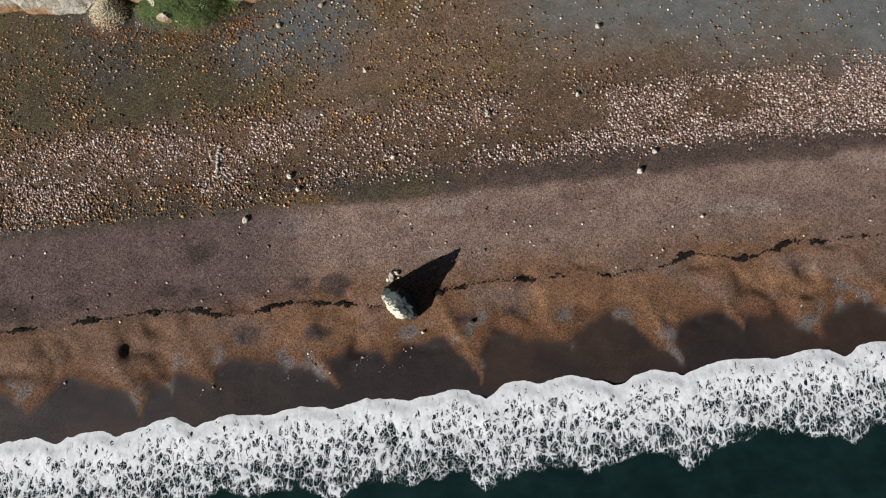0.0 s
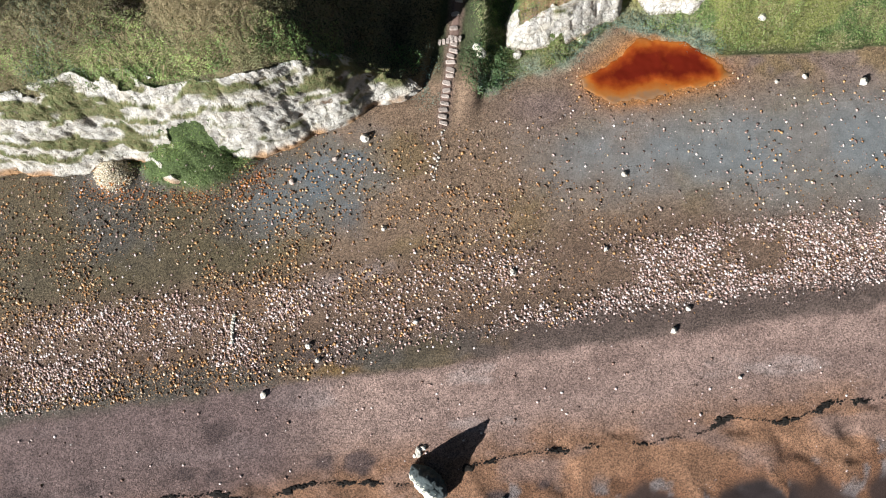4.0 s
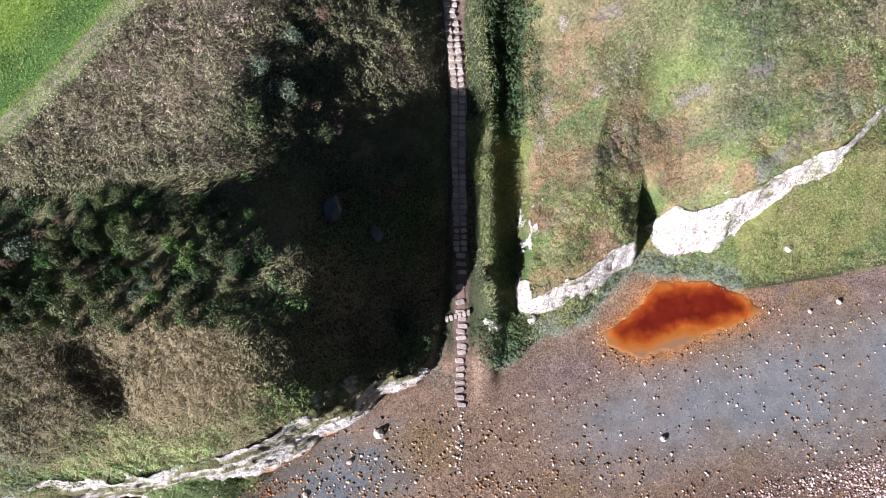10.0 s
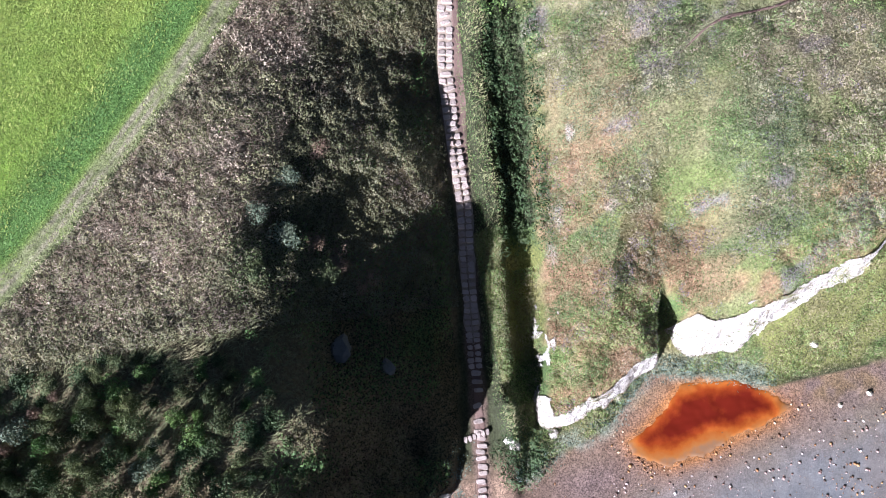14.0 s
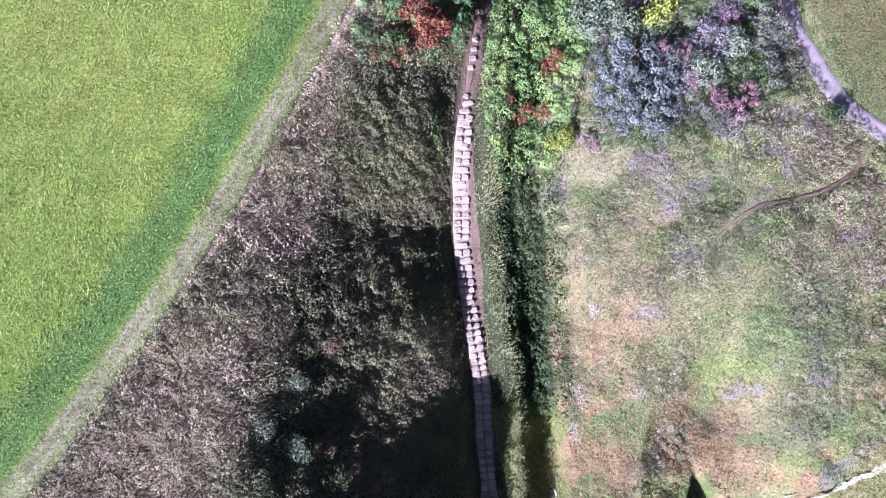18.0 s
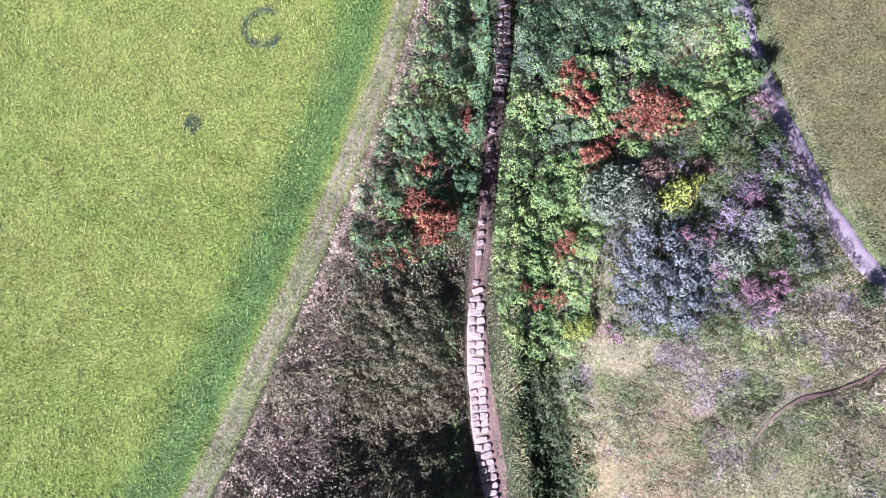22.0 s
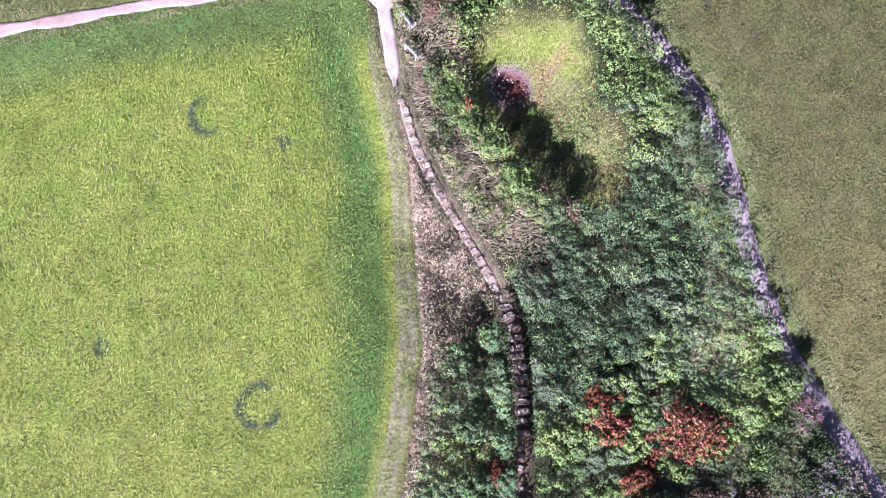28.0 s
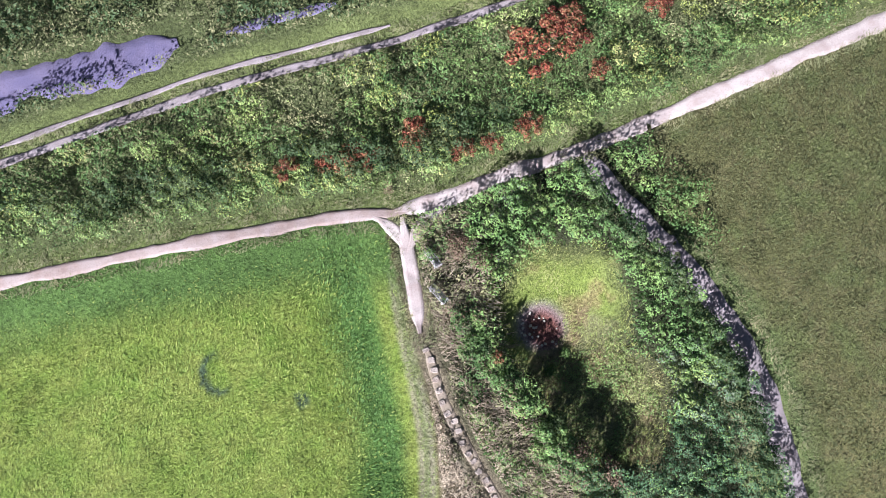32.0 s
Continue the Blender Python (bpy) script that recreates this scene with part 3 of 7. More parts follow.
def off_path(x, y, gap=0.75):
    px = np.interp(y, [p[1] for p in PATH], [p[0] for p in PATH])
    return np.abs(x - px) > gap


def path_x(y):
    return np.interp(y, [p[1] for p in PATH], [p[0] for p in PATH])


def headland(x, y, line, sgn):
    d, _, _ = along(x, y, [p[:2] for p in line])
    return d * np.sign(inside(x, y, ring_of(line, sgn)))


BUSH_PATCH = [(-46, 44.5), (-33, 46.3), (-26, 45.8), (-19, 45.2), (-14, 44.0), (-11.0, 46.0), (-12.0, 50.5), (-15.5, 54.0), (-20, 55.2), (-28, 55.4), (-46, 55)]


def left_scrub(x, y):
    """Between the verge and the steps."""
    return (side_of(x, y, VERGE) < -0.25) & (x < path_x(y) - 0.5) & (headland(x, y, BROW_LEFT, 1) > -0.3)


def dry_chance(x, y):
    v = side_of(x, y, VERGE)
    w = fractal(x, y, 3.4, 201, 3)
    reach = np.interp(y, [55, 62, 70, 78, 90, 100], [-11.5, -8.5, -5.5, -3.0, -1.7, -1.9])
    strip = smooth(reach - 1.0, reach + 1.0, v + 3.0 * (w - 0.5)) * (v < -0.15) * smooth(55, 58, y)
    return strip * 0.95 * left_scrub(x, y)


def dry_olive(x, y):
    """Where the bleached grass turns to olive tussocks."""
    return smooth(0.46, 0.58, fractal(x, y, 2.6, 335, 4) + 0.05 + 0.3 * smooth(67, 58, y))


def blue_zone(x, y):
    """The shaded, fine-leaved upper part of the valley floor."""
    return smooth(86, 91, y) * smooth(106, 102.5, y) * smooth(0.28, 0.46, fractal(x, y, 5.0, 341, 3) + 0.1 * smooth(92, 97, y))


def scrub_chance(x, y):
    return left_scrub(x, y) * (y > 55) * (1 - smooth(82, 85, y)) * (1 - 0.9 * dry_chance(x, y)) * smooth(0.8, 1.1, path_x(y) - x)


def bramble_chance(x, y):
    w = fractal(x, y, 2.6, 207, 3)
    left = left_scrub(x, y) * smooth(82, 85.5, y) * (1 - smooth(98.2, 98.9, y)) * smooth(-0.6, -1.5, side_of(x, y, VERGE) + 1.4 * (w - 0.5))
    return left


def vale_chance(x, y):
    """The lush valley floor on the far side of the steps."""
    u = x - path_x(y)
    fp = side_of(x, y, FIELD_PATH)
    low = (u > np.interp(y, [74, 80, 85, 95, 112], [2.6, 1.2, 0.8, 0.7, 1.2])) & (fp > np.interp(y, [80, 90], [1.3, 0.5])) & (side_of(x, y, TRACK) < -0.75)
    edge = np.interp(y, [74, 78, 82, 86, 90, 125], [9.6, 11.0, 13.5, 17.5, 40, 40])
    out = low * smooth(74.0, 77.0, y) * (x < edge + 1.5 * (fractal(x, y, 3, 209, 2) - 0.5))
    return out * (1 - smooth(-0.9, 0.3, inside(x, y, CLEARING) + 1.3 * (fractal(x, y, 1.5, 211, 3) - 0.5)))


def hollow_dry(x, y):
    """Dry rough growth between the steps and the hollow."""
    u = x - path_x(y)
    return (u > 0.7) * smooth(5.2, 3.2, u + 2.5 * (fractal(x, y, 2.0, 213, 3) - 0.5)) * smooth(99, 102, y) * (side_of(x, y, TRACK) < -0.9) * (x > path_x(y))


def hedge_chance(x, y):
    u = x - path_x(y)
    return smooth(2.6, 3.2, u + 0.5 * (fractal(x, y, 1.2, 215, 2) - 0.5)) * (headland(x, y, BROW_RIGHT, -1) < 0.9) * smooth(57, 61, y) * (1 - smooth(78, 82, y))


def bank_chance(x, y):
    t = side_of(x, y, TRACK)
    b = side_of(x, y, BACK_TRACK)
    return smooth(0.7, 1.8, t + 0.8 * (fractal(x, y, 1.5, 217, 2) - 0.5)) * (b < -0.7)


def far_chance(x, y):
    b = side_of(x, y, BACK_TRACK)
    cinder, _, _ = along(x, y, [(-30, 141), (-12, 138.6), (-3.9, 137.4), (1.0, 136.6), (5.8, 136.2)])
    return smooth(1.5, 2.3, b) * smooth(0.8, 1.5, cinder + 0.9 * (fractal(x, y, 1.5, 219, 2) - 0.5))


def right_turf(x, y):
    return smooth(0.15, 0.6, np.abs(side_of(x, y, EROSION))) * smooth(-0.2, 0.3, headland(x, y, BROW_RIGHT, -1)) * (side_of(x, y, FIELD_PATH) > 0.6) * (y < 95) * (1 - 0.85 * vale_chance(x, y))


def patch_of(x, y, spots):
    """Soft patches of turf: centre, reach along x and y."""
    out = 0 * x
    for cx, cy, rx, ry in spots:
        out = np.maximum(out, smooth(1.3, 0.5, np.hypot((x - cx) / rx, (y - cy) / ry) + 0.9 * (fractal(x, y, 1.6, 351, 3) - 0.5)))
    return out


def pale_slope(x, y):
    """The bleached rib of the left headland above the hollow."""
    w = fractal(x, y, 1.8, 203, 3)
    return smooth(4.2, 2.0, np.abs(x + 18.6 + 0.35 * (y - 43)) + 4.0 * (w - 0.5)) * band_of(y, 39.5, 46.5, 1.0)


def fresh_slope(x, y):
    """Green grass just above the chalk edge."""
    d = headland(x, y, BROW_LEFT, 1)
    strip = smooth(3.4, 1.4, d + 2.4 * (fractal(x, y, 2.0, 277, 3) - 0.5)) * smooth(0.36, 0.5, fractal(x, y, 3.6, 255, 3))
    return (d > 0.15) * (x < -9.5) * np.maximum(strip, patch_of(x, y, ((-24.0, 38.8, 3.6, 1.8), (-13.8, 40.0, 2.2, 1.6), (-31.0, 38.0, 3.0, 1.0))))


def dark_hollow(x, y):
    """Mask of the hollow beneath the rib, whose shade is drawn as dark scrub."""
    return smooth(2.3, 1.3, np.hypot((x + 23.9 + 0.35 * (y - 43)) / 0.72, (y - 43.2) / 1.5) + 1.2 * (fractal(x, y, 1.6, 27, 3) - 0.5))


def band_of(v, a, b, soft):
    return smooth(a - soft, a + soft, v) * (1 - smooth(b - soft, b + soft, v))


def soil(x, y, z):
    """The bare colour of the ground, region by region, and its grain: pebbles, turf, wet."""
    n = x.size
    c = np.tile(colour(0.215, 0.122, 0.075), (n, 1))
    peb, turf, wet = np.ones(n), np.zeros(n), np.zeros(n)

    def lay(rgb, k):
        nonlocal c
        k = np.clip(k, 0, 1)[:, None]
        c = c * (1 - k) + np.asarray(rgb, float) * k

    w1, w2, w3 = fractal(x, y, 6, 41), fractal(x, y, 1.6, 43), fractal(x, y, 15, 47)
    s = shore(x, y) + 1.6 * (w1 - 0.5) + 0.5 * (w2 - 0.5)
    sharp = shore(x, y) + 0.9 * (w2 - 0.5) + 1.0 * (w1 - 0.5)
    # beach bands, from the water inland
    edge = wet_edge(x, y) + 1.3 * (fractal(x, y, 2.4, 63, 4) - 0.5)
    lay((0.205, 0.112, 0.064), np.ones(n))
    lay((0.275, 0.190, 0.155), smooth(9.0, 13.0, s))
    lay((0.20, 0.135, 0.11), smooth(0.5, 0.7, fractal(x, y * 2.2, 6.0, 45, 5)) * smooth(3.5, 6, s) * 0.75)
    lay((0.33, 0.26, 0.23), smooth(0.56, 0.72, fractal(x * 0.6, y * 2.0, 4.0, 49, 5)) * smooth(9.5, 13, s) * 0.7)
    lay((0.115, 0.080, 0.074), smooth(-9, -17, x + 6 * (w1 - 0.5)) * smooth(8.0, 10.5, s) * 0.85)
    lay((0.15, 0.098, 0.072), smooth(-14, -24, x + 6 * (w1 - 0.5)) * smooth(10, 7, s) * 0.6)
    lay((0.105, 0.076, 0.062), smooth(16.6, 17.6, sharp))
    lay((0.17, 0.105, 0.035), smooth(17.0, 17.8, sharp) * smooth(0.42, 0.62, fractal(x, y * 1.6, 3.2, 51, 4)) * band_of(x, -14, 2, 4) * (1 - smooth(19.0, 21.0, s)) * 0.9)
    lay((0.075, 0.066, 0.050), smooth(17.0, 17.8, sharp) * smooth(4, -4, x) * smooth(0.45, 0.6, w1) * (1 - smooth(19.0, 21.0, s)) * 0.8)
    lay((0.135, 0.089, 0.060), smooth(19.4, 21.0, s))
    lay((0.36, 0.29, 0.27), np.exp(-((x + 8.5) / 4.5) ** 2 - ((y - 25.0 - 0.25 * (x + 8)) / 0.7) ** 2) * smooth(0.3, 0.6, w2) * 0.6)
    lay((0.185, 0.126, 0.082), smooth(25.0, 29.0, s))
    lay((0.165, 0.115, 0.055), smooth(25.0, 29.0, s) * smooth(0.5, 0.64, fractal(x, y, 5.0, 65, 4)) * 0.7)
    lay((0.075, 0.064, 0.036), smooth(24.5, 28.0, s) * smooth(-12, -20, x + 8 * (w1 - 0.5)) * 0.8)
    damp = (1 - smooth(-0.5, 0.6, sharp - edge)) * smooth(6.8, 5.8, sharp)
    lay((0.150, 0.075, 0.040), 1 - smooth(0.0, 3.0, sharp - edge + 1.2 * (w1 - 0.5)))
    lay((0.025, 0.018, 0.017), damp * (0.86 + 0.14 * smooth(0.35, 0.6, w1)))
    lay((0.17, 0.16, 0.16), smooth(0.58, 0.68, fractal(x, y, 1.7, 59, 4)) * band_of(sharp - edge, -0.3, 2.0, 0.6) * 0.7)
    wet = np.maximum(wet, damp * 0.55)
    peb = peb * (1 - 0.65 * damp)
    for cx, cy, r in ((-21.1, 8.5, 1.0), (-23.3, 8.7, 1.0), (-20.8, 11.8, 2.1), (-12.3, 9.3, 1.5), (-9.1, 9.2, 1.4), (-36.7, 6.9, 2.4), (-31.2, 7.6, 1.2), (-16.3, 4.9, 1.3), (-10.6, 5.2, 1.0), (5.9, 7.0, 0.7), (1.7, 6.3, 0.9)):
        lay((0.075, 0.052, 0.047), smooth(1.15, 0.5, np.hypot(x - cx, 1.5 * (y - cy)) / r + 1.3 * (w2 - 0.5)) * 0.92)
    # grey clay flats and rust seeps
    clay = smooth(-3.5, 4.0, inside(x, y, CLAY) + 3.5 * (w1 - 0.5) + 1.5 * (w2 - 0.5))
    lay((0.160, 0.166, 0.163), clay * (0.7 + 0.3 * smooth(0.35, 0.6, w1)))
    left = smooth(-2.0, 2.4, inside(x, y, CLAY_LEFT) + 3.5 * (w1 - 0.5) + 1.5 * (w2 - 0.5))
    lay((0.106, 0.122, 0.130), left * (0.65 + 0.3 * smooth(0.35, 0.6, w2)))
    back = smooth(27.5, 31, s) * (1 - clay) * (1 - left) * smooth(-10, -18, x)
    lay((0.080, 0.071, 0.058), back * smooth(0.4, 0.65, w1))
    peb = peb * (1 - 0.75 * np.maximum(clay, left))
    rust = np.exp(-np.maximum(-inside(x, y, POOL) - 0.1, 0) / 0.9)
    lay((0.235, 0.125, 0.065), rust * smooth(0.1, 0.5, w2 + 0.35 * rust))
    lay((0.30, 0.135, 0.045), rust ** 3)
    lay((0.17, 0.125, 0.11), smooth(39.5, 42.5, y + 2 * (w1 - 0.5)) * smooth(22, 27, x) * smooth(0.35, 0.6, w2) * 0.7)
    lay((0.16, 0.115, 0.10), np.exp(-((x - 7.5) ** 2 / 16 + (y - 39.5) ** 2 / 5)) * 0.9)
    # turf and scrub floor behind the beach
    dl, _, _ = along(x, y, BROW_LEFT)
    dl = dl * np.sign(inside(x, y, ring_of(BROW_LEFT, 1)))
    dr, _, _ = along(x, y, BROW_RIGHT)
    dr = dr * np.sign(inside(x, y, ring_of(BROW_RIGHT, -1)))
    da, _, sa = along(x, y, APRON)
    da = da * sa
    left_land, right_land = smooth(-0.5, 0.5, dl + 1.2 * (w2 - 0.5)), smooth(-0.4, 0.4, dr + (w2 - 0.5))
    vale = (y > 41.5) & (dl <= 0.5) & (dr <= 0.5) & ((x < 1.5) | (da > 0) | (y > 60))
    # valley floor: its shade and the thicket gaps are put into this dark colour
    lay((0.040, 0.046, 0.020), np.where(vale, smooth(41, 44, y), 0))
    turf = np.where(vale, 1.0, turf)
    grass_a = smooth(-0.3, 0.9, da + 1.0 * (w2 - 0.5)) * (x > 2) * (y < 60)
    lay((0.150, 0.162, 0.046), grass_a)
    lay((0.075, 0.115, 0.035), grass_a * smooth(0.5, 0.62, w1))
    lay((0.19, 0.17, 0.07), grass_a * smooth(0.52, 0.66, w2) * 0.7)
    lay((0.25, 0.30, 0.23), smooth(1.6, 0.2, np.abs(da - 0.6)) * (x > 2) * (x < 23) * smooth(0.35, 0.6, w2) * 0.7)
    turf = np.maximum(turf, grass_a)
    talus = smooth(3.4, 2.4, np.hypot((x + 23.4) / 1.6, y - 35.4) + 2.0 * (w2 - 0.5))
    lay((0.065, 0.090, 0.030), talus)
    turf = np.maximum(turf, talus)
    # seaward slope and top of the left headland
    lay((0.155, 0.125, 0.065), left_land)
    lay((0.10, 0.125, 0.04), left_land * smooth(0.5, 0.62, w1) * smooth(0.0, 3.0, dl) * smooth(9, 2, dl))
    lay((0.06, 0.065, 0.03), left_land * smooth(5.5, 9, dl) * smooth(50, 60, y))
    turf = np.maximum(turf, left_land)
    # right headland turf
    lay((0.145, 0.182, 0.056), right_land)
    lay((0.215, 0.195, 0.100), right_land * smooth(0.42, 0.66, fractal(x, y, 7, 61, 5)) * 0.8)
    lay((0.105, 0.130, 0.060), right_land * np.maximum(0.7 * smooth(0.5, 0.66, fractal(x, y, 4.5, 67)), patch_of(x, y, ((21.8, 61.2, 3.2, 2.6), (22.0, 55.4, 3.2, 1.5)))))
    lay((0.50, 0.47, 0.42), right_land * patch_of(x, y, ((8.6, 59.9, 0.3, 0.8), (11.7, 59.0, 0.35, 0.4), (10.3, 65.1, 0.25, 0.6), (26.4, 52.9, 0.8, 0.7), (28.0, 53.8, 0.8, 0.6), (7.6, 57.0, 0.3, 1.0))) * 0.8)
    lay((0.27, 0.165, 0.095), right_land * smooth(8.0, 1.0, dr + 4 * (w1 - 0.5)) * smooth(0.35, 0.6, w2) * smooth(74, 64, y) * 0.85)
    lay((0.20, 0.175, 0.18), right_land * smooth(0.66, 0.74, fractal(x, y, 3.2, 71)) * 0.8)
    lay((0.29, 0.235, 0.165), right_land * smooth(60, 70, y + 0.6 * (x - 20)) * smooth(0.42, 0.62, fractal(x, y, 2.2, 73)) * 0.35)
    turf = np.maximum(turf, right_land)
    dry = dry_chance(x, y)
    turf = turf * (1 - 0.55 * dry)
    lay((0.33, 0.262, 0.175), dry * 0.95 * (y > 50))
    lay((0.115, 0.105, 0.050), dry * smooth(0.38, 0.6, fractal(x, y, 2.6, 335, 4) + 0.05 + 0.3 * smooth(67, 58, y)) * (y > 50) * 0.85)
    lay((0.20, 0.145, 0.10), dry * smooth(0.48, 0.62, fractal(x, y, 1.6, 95, 4) + 0.12 * smooth(70, 60, y)) * (y > 50) * 0.8)
    lay((0.17, 0.135, 0.075), left_land * (y < 50) * (x < -6) * smooth(1, 3, dl))
    lay((0.30, 0.235, 0.125), left_land * pale_slope(x, y))
    lay((0.23, 0.19, 0.12), hollow_dry(x, y) * smooth(0.4, 0.65, w2) * 0.7)
    lay((0.42, 0.345, 0.25), smooth(0.2, 0.5, path_x(y) - x - 0.4) * smooth(-0.1, -0.4, side_of(x, y, VERGE)) * smooth(99.2, 100.2, y) * (y < 113) * smooth(0.3, 0.5, w2))
    # mown fields
    dv, _, sv = along(x, y, VERGE)
    dv = dv * sv
    dt, _, st = along(x, y, TRACK)
    dt = dt * st
    field = smooth(-0.15, 0.15, dv + 0.3 * (w2 - 0.5)) * (dt < 0.2) * (dl > 0)
    tone = fractal(x, y, 10, 79)
    lay((0.130, 0.225, 0.028), field)
    lay((0.225, 0.262, 0.055), field * smooth(0.0, 0.8, 0.4 * tone + 0.6 * fractal(x, y, 0.9, 81, 3)) * smooth(58, 92, y))
    lay((0.085, 0.165, 0.035), field * smooth(1.2, 2.2, dv) * smooth(5.6, 3.2, dv + 1.6 * (w1 - 0.5)))
    strip = np.interp(y, [60, 90, 104, 112, 118], [1.8, 1.5, 1.15, 0.75, 0.45])
    lay((0.190, 0.215, 0.088), field * smooth(strip * 1.1, strip * 0.6, dv + 0.4 * (w2 - 0.5)))
    lay((0.29, 0.255, 0.175), field * smooth(0.28, 0.05, np.abs(np.abs(dv - strip * 0.5) - 0.32)) * smooth(0.25, 0.55, w2) * 0.85)
    lay((0.085, 0.15, 0.035), field * smooth(5.5, 2.5, -dt + 2 * (w1 - 0.5)))
    for cx, cy, r, arc in ((-3.7, 100.0, 1.2, 2.75), (0.3, 117.4, 1.1, 1.9), (3.7, 114.1, 0.25, 9), (-10.7, 107.0, 0.3, 9), (-9.5, 95.1, 0.35, 9)):
        rr = np.hypot(x - cx, y - cy)
        part = smooth(arc, arc - 0.6, np.abs(np.arctan2(y - cy, -(x - cx)))) if arc < 4 else 1.0
        lay((0.055, 0.085, 0.045), field * smooth(0.34, 0.10, np.abs(rr - r) + 0.5 * (fractal(x, y, 0.7, 87, 3) - 0.5)) * part * smooth(0.1, 0.35, w2))
    turf = np.maximum(turf, field)
    df, _, sf = along(x, y, FIELD_PATH)
    df = -df * sf
    lay((0.135, 0.175, 0.060), smooth(2.0, 1.0, np.abs(df) + 0.7 * (w2 - 0.5)) * right_land * (y > 60) * 0.85)
    right_field = smooth(0.5, 1.1, df + 0.8 * (w2 - 0.5)) * (dt < 0.2) * right_land * (y > 62)
    lay((0.165, 0.150, 0.058), right_field)
    lay((0.120, 0.130, 0.050), right_field * smooth(0.35, 0.75, fractal(x, y, 5, 83, 6)) * 0.6)
    lay((0.088, 0.090, 0.033), 0.9 * right_field * smooth(88, 106, y + 3 * (fractal(x, y, 6, 237, 4) - 0.5)))
    lay((0.115, 0.165, 0.055), right_field * smooth(2.6, 0.9, df + 1.4 * (w1 - 0.5)))
    lay((0.20, 0.165, 0.085), right_field * smooth(0.5, 0.62, fractal(x, y, 0.8, 89, 4)) * 0.22)
    lay((0.10, 0.13, 0.04), right_field * smooth(0.5, 0.62, fractal(x, y, 1.2, 93, 5)) * 0.5)
    # far side of the gravel track
    far = smooth(-0.1, 0.4, dt)
    lay((0.10, 0.12, 0.045), far)
    lay((0.12, 0.15, 0.045), far * smooth(1.6, 0.6, dt + 0.8 * (w2 - 0.5)))
    db, _, sb = along(x, y, BACK_TRACK)
    db = db * sb
    lay((0.15, 0.18, 0.06), far * smooth(1.7, 0.9, np.abs(db - 0.6) + 0.6 * (w2 - 0.5)))
    turf = np.maximum(turf, far)
    # the hollow's pale clearing
    clear = smooth(-1.0, 1.2, inside(x, y, CLEARING) + 2.2 * (w2 - 0.5))
    lay((0.185, 0.185, 0.082), clear)
    lay((0.19, 0.245, 0.05), clear * smooth(0.45, 0.6, w1))
    lay((0.29, 0.20, 0.11), clear * smooth(0.56, 0.66, w2) * 0.6)
    mud = smooth(1.9, 1.0, np.hypot((x - 18.3) / 1.05, y - 111.9) + 0.5 * (w2 - 0.5))
    lay((0.26, 0.21, 0.215), mud)
    lay((0.165, 0.07, 0.055), smooth(1.5, 0.7, np.hypot(x - 18.4, (y - 111.7) / 1.1) + 0.4 * (w2 - 0.5)))
    turf = turf * (1 - 0.7 * mud)
    # worn earth beside the steps
    px = np.interp(y, [p[1] for p in PATH], [p[0] for p in PATH])
    worn = smooth(0.85, 0.4, np.abs(x - px) + 0.5 * (w2 - 0.5)) * (y > 37.5) * (y < 118)
    lay((0.14, 0.095, 0.072), worn * 0.85 * smooth(100.5, 98.5, y))
    lay((0.24, 0.195, 0.13), worn * 0.7 * smooth(98.5, 100.5, y))
    turf = turf * (1 - 0.6 * worn)
    # chalk shows where the ground is steep
    return c, np.stack([peb * (1 - turf), turf, wet], -1)


def build_ground():
    xs, ys = outward(-44.0, 58.0, 0.24, 3200), outward(-13.0, 147.0, 0.24, 3200)
    X, Y = np.meshgrid(xs, ys)
    x, y = X.ravel(), Y.ravel()
    z = height(x, y)
    c, grain = soil(x, y, z)
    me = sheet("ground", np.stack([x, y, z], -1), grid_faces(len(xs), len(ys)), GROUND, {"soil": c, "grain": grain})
    return tagged(new("ground", me), "shingle beach rising over chalk headlands to mown fields", "ground", kind="structure")


build_ground()


# ---------------------------------------------------------------- chalk faces


